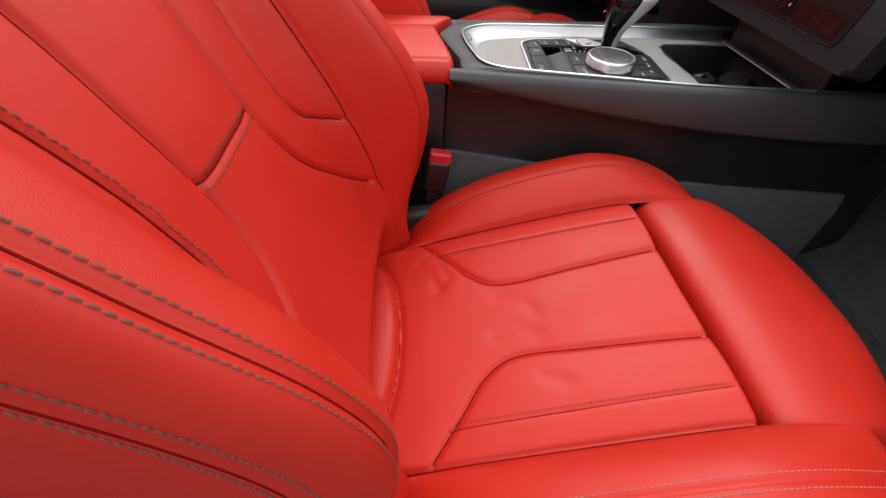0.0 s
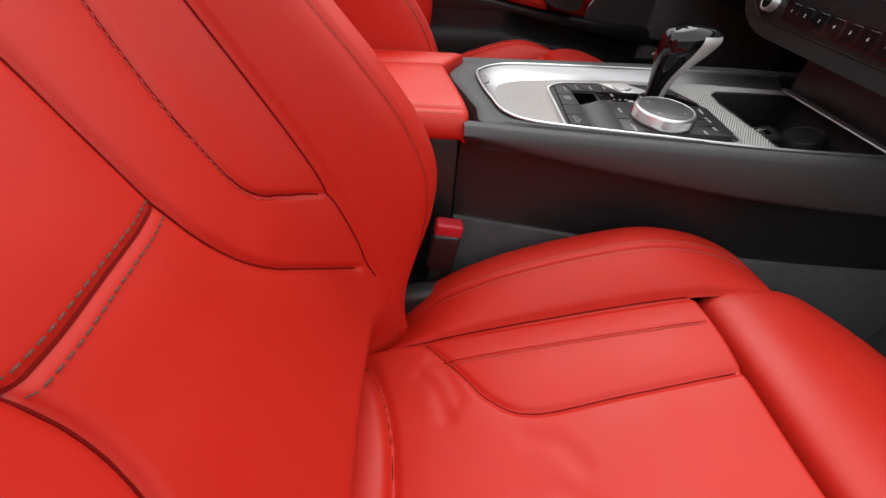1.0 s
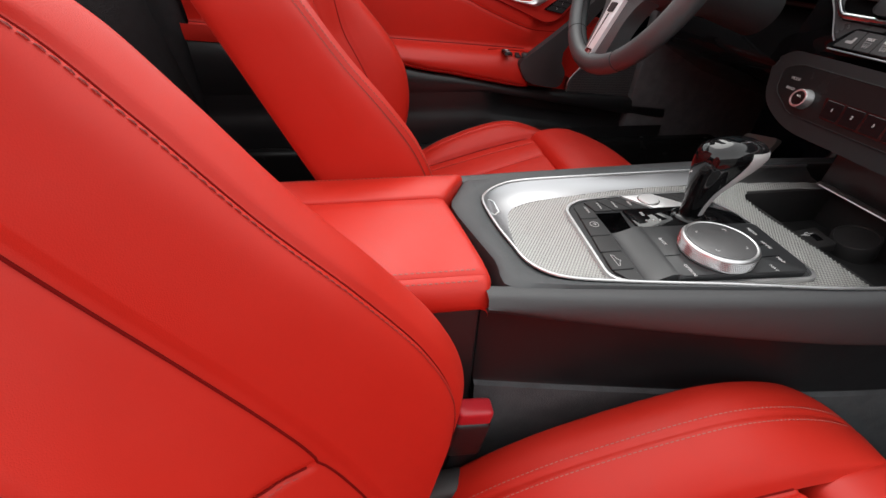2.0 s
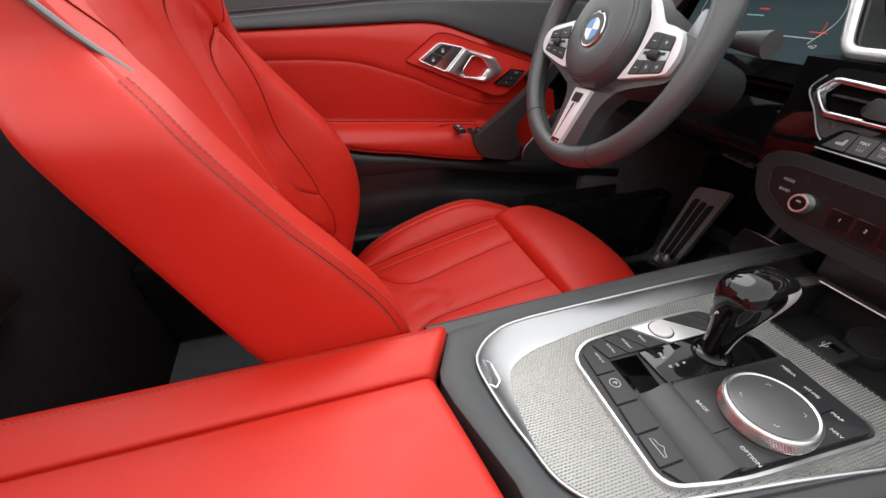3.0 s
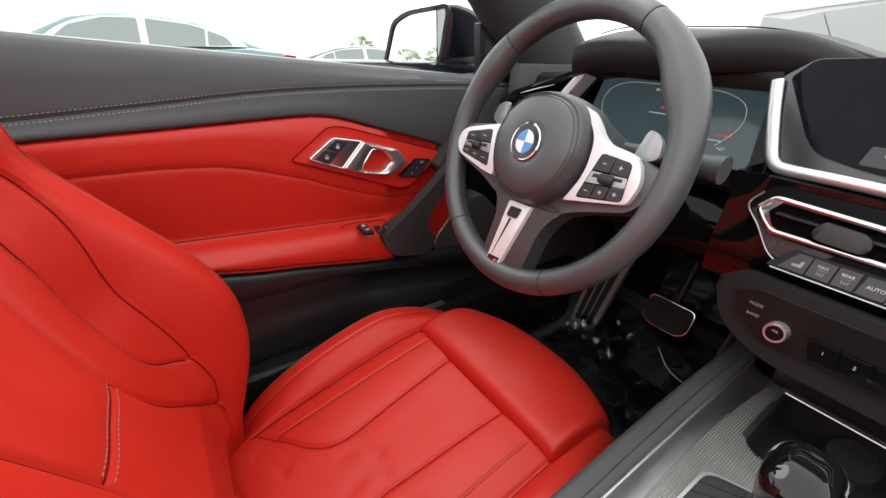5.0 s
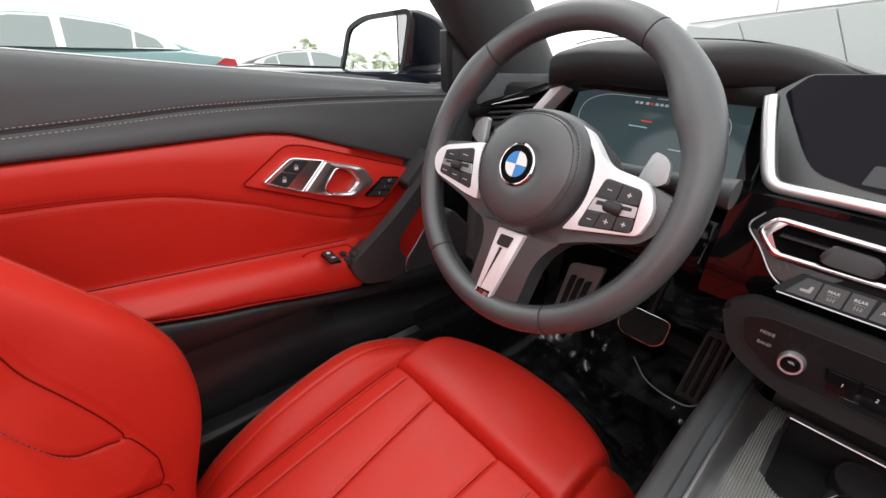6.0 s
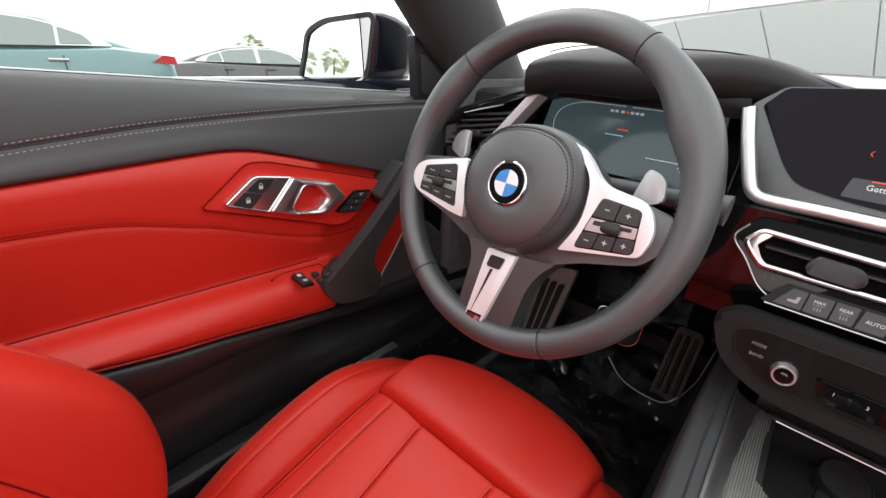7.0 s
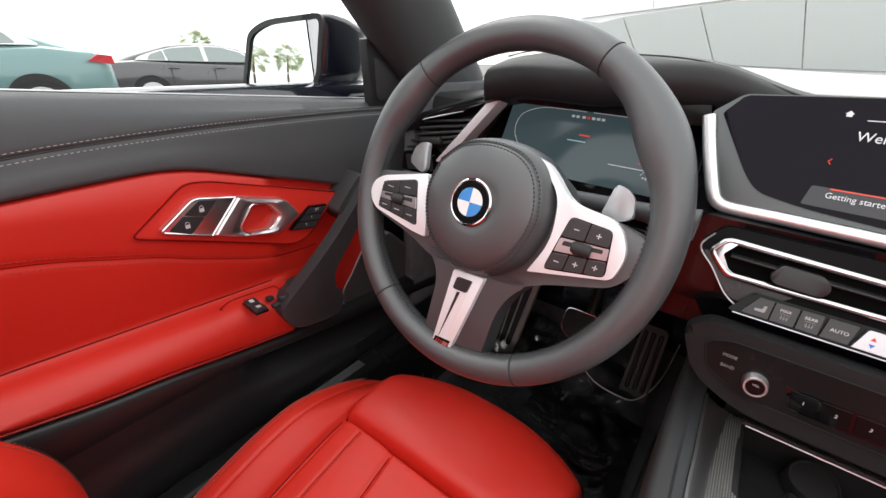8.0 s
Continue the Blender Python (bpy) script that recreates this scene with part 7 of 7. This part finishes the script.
def sedan(label, paint, m):
    """A parked saloon; x from its tail forward, its flanks at y = +-0.93."""
    car = thing("parked_car", m.translation, label, "car", "cars parked beyond the window")
    P = lambda x, y, z: m @ Vector((x, y, z))
    low = []
    for x, zt, zm, w in ((0.0, 0.82, 0.60, 0.70), (0.06, 0.94, 0.62, 0.80), (0.25, 1.01, 0.66, 0.88), (0.8, 1.06, 0.70, 0.93), (1.6, 1.02, 0.70, 0.94), (2.6, 0.99, 0.68, 0.94), (3.5, 0.97, 0.66, 0.93), (4.3, 0.88, 0.62, 0.90), (4.75, 0.76, 0.55, 0.82), (4.93, 0.62, 0.48, 0.66)):
        half = [(w * 0.86, 0.24), (w * 0.97, 0.32), (w, 0.48), (w * 0.995, zm), (w * 0.975, zm + (zt - zm) * 0.6), (w * 0.93, zt - 0.03), (w * 0.86, zt), (w * 0.5, zt + 0.02)]
        low.append([P(x, y, z) for y, z in half] + [P(x, -y, z) for y, z in half[::-1]])
    part("body", loft(low), paint, car, angle=50)
    top = []
    for x, z, w in ((0.28, 1.03, 0.66), (0.61, 1.14, 0.66), (1.12, 1.29, 0.65), (1.5, 1.41, 0.64), (2.0, 1.47, 0.62), (2.6, 1.47, 0.62), (3.1, 1.38, 0.63), (3.5, 1.20, 0.66), (3.9, 0.98, 0.70)):
        top.append([P(x, y, zz) for y, zz in ((w + 0.17 * (1.45 - z) * 0.5 + 0.08, 0.97), (w + 0.03, z - 0.10 if z > 1.1 else z - 0.03), (w - 0.04, z - 0.02), (w * 0.6, z), (-w * 0.6, z), (-w + 0.04, z - 0.02), (-w - 0.03, z - 0.10 if z > 1.1 else z - 0.03), (-w - 0.17 * (1.45 - z) * 0.5 - 0.08, 0.97))])
    part("roof", loft(top), paint, car, angle=50)
    for s in (-1, 1):
        def flat(poly, lift, name, mat, parent=car, lab=""):
            rows = [[P(x, s * (0.80 + lift + (1.0 - z) * 0.30), z) for x, z in poly], [P(x, s * (0.76 + (1.0 - z) * 0.30), z) for x, z in poly]]
            return part(name, loft(rows), mat, parent, lab, smooth=False)
        edge = rounded([(0.80, 1.075), (0.90, 1.15), (1.25, 1.275), (1.6, 1.365), (2.1, 1.42), (2.7, 1.41), (3.15, 1.30), (3.55, 1.03)], [0.03, 0.05, 0.1, 0.2, 0.2, 0.2, 0.2, 0.02])
        flat(edge, 0.012, "window_trim", CHROME, lab="bright window surround")
        flat(rounded([(1.03, 1.09), (1.12, 1.195), (1.37, 1.28), (1.40, 1.08)], 0.03), 0.020, "window", CAR_GLASS)
        flat(rounded([(1.44, 1.06), (1.40, 1.295), (1.62, 1.345), (2.18, 1.392), (2.20, 1.045)], 0.03), 0.020, "window", CAR_GLASS)
        flat(rounded([(2.30, 1.045), (2.28, 1.392), (2.68, 1.382), (3.10, 1.272), (3.42, 1.035)], 0.03), 0.020, "window", CAR_GLASS)
        for x in (1.48, 2.50):
            part("door_handle", block((0.22, 0.03, 0.035), m @ pose(x, s * 0.935, 0.90), 0.01, 2), CHROME if paint.name.startswith("teal") else paint, car)
        for x in (1.42, 2.35):
            part("door_gap", block((0.008, 0.012, 0.50), m @ pose(x, s * 0.938, 0.70), 0), TYRE, car, smooth=False)
        part("tail_light", loft([[P(0.36, s * 0.895, 0.89), P(0.22, s * 0.895, 0.985), P(0.05, s * 0.805, 0.97), P(0.03, s * 0.785, 0.855)], [P(0.36, s * 0.925, 0.895), P(0.22, s * 0.912, 0.978), P(0.03, s * 0.835, 0.965), P(0.01, s * 0.815, 0.86)]]), bpy.data.materials.get("tail_red") or material("tail_red", (0.6, 0.02, 0.03), 0.15, coat=1.0), car, "red tail light", smooth=False)
        for x in (0.98, 3.98):
            part("wheel_arch", lathe([(0.30, -0.02), (0.385, -0.02), (0.385, 0.012), (0.30, 0.012)], m @ pose(x, s * 0.925, 0.37, 90, 0, 0), 32), TYRE, car)
            wm = m @ pose(x, s * 0.90, 0.35, 90 if s < 0 else -90, 0, 0)
            wh = part("wheel", lathe([(0.0, -0.1), (0.33, -0.1), (0.35, -0.06), (0.35, 0.03), (0.33, 0.045), (0.25, 0.045), (0.245, 0.02), (0.0, 0.015)], wm, 32), TYRE, car)
            for k in range(10):
                part("spoke", block((0.20, 0.022, 0.02), wm @ pose(0.125 * math.cos(k * math.pi / 5), 0.125 * math.sin(k * math.pi / 5), 0.042, 0, 0, k * 36), 0.004, 1), SATIN, wh)
            part("rim", lathe([(0.235, 0.02), (0.25, 0.02), (0.252, 0.05), (0.235, 0.05)], wm, 32), SATIN, wh)
    return car


TEAL_PAINT = material("teal_paint", (0.13, 0.235, 0.235), 0.30, metal=0.3, coat=1.0, stain=(0.4, 0.03, 0.04))
GREY_PAINT = material("graphite_paint", (0.07, 0.065, 0.07), 0.30, metal=0.3, coat=1.0, stain=(0.4, 0.03, 0.04))
sedan("teal metallic saloon car with bright window trim", TEAL_PAINT, OUT @ pose(2.52, 8.95, 0, 0, 0, 180) @ Matrix.Diagonal((1, 1, 1.09, 1)))
sedan("graphite grey saloon car with ten-spoke wheels", GREY_PAINT, OUT @ pose(3.05, 11.95, 0, 0, 0, -4) @ Matrix.Diagonal((1, 1, 0.93, 1)))

BARK = material("palm_bark", (0.16, 0.13, 0.10), 0.9, grain=(0.05, 0.02, "noise"), stain=(0.2, 0.05, 0.2))
FROND = material("palm_frond", (0.30, 0.36, 0.15), 0.6, stain=(0.5, 0.05, 0.3))


def palm(x, y, height, crown, seed):
    rnd = random.Random(seed)
    base = OUT @ Vector((x, y, 0))
    tree = thing("palm_tree", base, "tall fan palm with a ragged green crown", "palm tree", "palm trees")
    top = base + Vector((0.0, 0.0, height))
    line = spline([base, base + Vector((0.12, 0.05, height * 0.5)), top], 16)
    part("trunk", tube(line, [0.26 - 0.008 * k for k in range(16)], segs=10), BARK, tree)
    verts, faces = [], []
    for k in range(90):
        az, el = rnd.uniform(0, 2 * math.pi), math.asin(rnd.uniform(-0.75, 0.98))
        ln = crown * rnd.uniform(0.75, 1.1)
        d = Vector((math.cos(az) * math.cos(el), math.sin(az) * math.cos(el), math.sin(el)))
        side = Matrix.Rotation(rnd.uniform(-1.2, 1.2), 3, d) @ Vector((-math.sin(az), math.cos(az), 0))
        stem = [top + d * ln * t + Vector((0, 0, -0.35 * ln * t * t)) for t in np.linspace(0, 1, 6)]
        hub_p = stem[3]
        for j in range(13):
            a = radians(-70 + 140 * j / 12)
            tip = hub_p + (d * math.cos(a) + side * math.sin(a)) * ln * 0.48 + Vector((0, 0, -0.12 * ln * rnd.uniform(0.5, 1.6)))
            w = side.cross(d).normalized() * 0.012 + side * 0.013 * ln
            q = len(verts)
            mid = (hub_p + tip) / 2 + Vector((0, 0, 0.03))
            verts += [hub_p, mid + w, tip, mid - w]
            faces += [(q, q + 1, q + 2, q + 3)]
        q = len(verts)
        for p_ in (stem[0], stem[3]):
            verts += [p_ + side * 0.02, p_ - side * 0.02]
        faces += [(q, q + 1, q + 3, q + 2)]
    raw("crown", verts, faces, FROND, tree, smooth=False)
    return tree


palm(-74.0, 17.2, 5.0, 2.8, 3)
palm(-73.0, 22.2, 4.8, 2.8, 5)
palm(33.4, 72.7, 3.4, 2.7, 7)

hall = thing("showroom", (25, 0, 0), "pale grey panelled showroom wall with slanted joints", "building")
PANEL_GREY = material("grey_cladding", (0.42, 0.44, 0.43), 0.35, metal=0.3, stain=(2.5, 0.05, 0.04))
PANEL_WHITE = material("white_cladding", (0.85, 0.85, 0.85), 0.5, stain=(2.0, 0.05, 0.02))
BLD = frame_of((25, 0, 0), (0, -1, 0), (0, 0, 1))


def cladding(poly, mat, lift=0.04):
    part("panel", prism([(-y, z) for y, z in poly], lift, BLD, 0.01, 1, low=-0.02), mat, hall, smooth=False)


part("wall", block((0.3, 40, 9.0), pose(25.25, -9.8, 4.0), 0.02), PANEL_WHITE, hall)
cladding([(9.6, 0.90), (9.6, 2.70), (8.5, 2.58), (7.40, 2.86), (6.20, 0.95)][:5], PANEL_GREY)
cladding([(6.16, 0.95), (7.36, 2.87), (4.00, 3.34), (2.72, 0.93)], PANEL_GREY)
cladding([(2.68, 0.93), (3.96, 3.35), (0.20, 3.75), (-0.62, 0.95)], PANEL_GREY)
cladding([(-0.66, 0.95), (0.16, 3.76), (-4.2, 4.3), (-4.2, 1.05)], PANEL_GREY)
cladding([(-4.24, 1.05), (-4.24, 4.3), (-8.4, 4.8), (-8.4, 1.1)], PANEL_GREY)
for k in range(5):
    cladding([(9.6 - k * 3.6, 2.80 + k * 0.42), (9.9 - k * 3.6, 6.2), (6.34 - k * 3.6, 6.2), (6.04 - k * 3.6, 3.22 + k * 0.42)], PANEL_WHITE)
low_wall = part("low_wall", block((0.3, 44, 1.5), pose(23.0, -9, 0.12), 0.02), PANEL_WHITE)
tagged(low_wall, "long low white garden wall before the showroom", "wall", kind="structure")

# unseen wall, added to hold back low light from the passenger's side
light_block_wall = part("wall_south", block((16.0, 0.3, 2.7), pose(0.5, -5.2, 1.35), 0.02), material("concrete", (0.20, 0.195, 0.19), 0.8, grain=(0.02, 0.004, "noise"), stain=(0.6, 0.05, 0.15)))
tagged(light_block_wall, "unseen grey concrete wall added beside the parked car to block light", "wall", kind="structure")
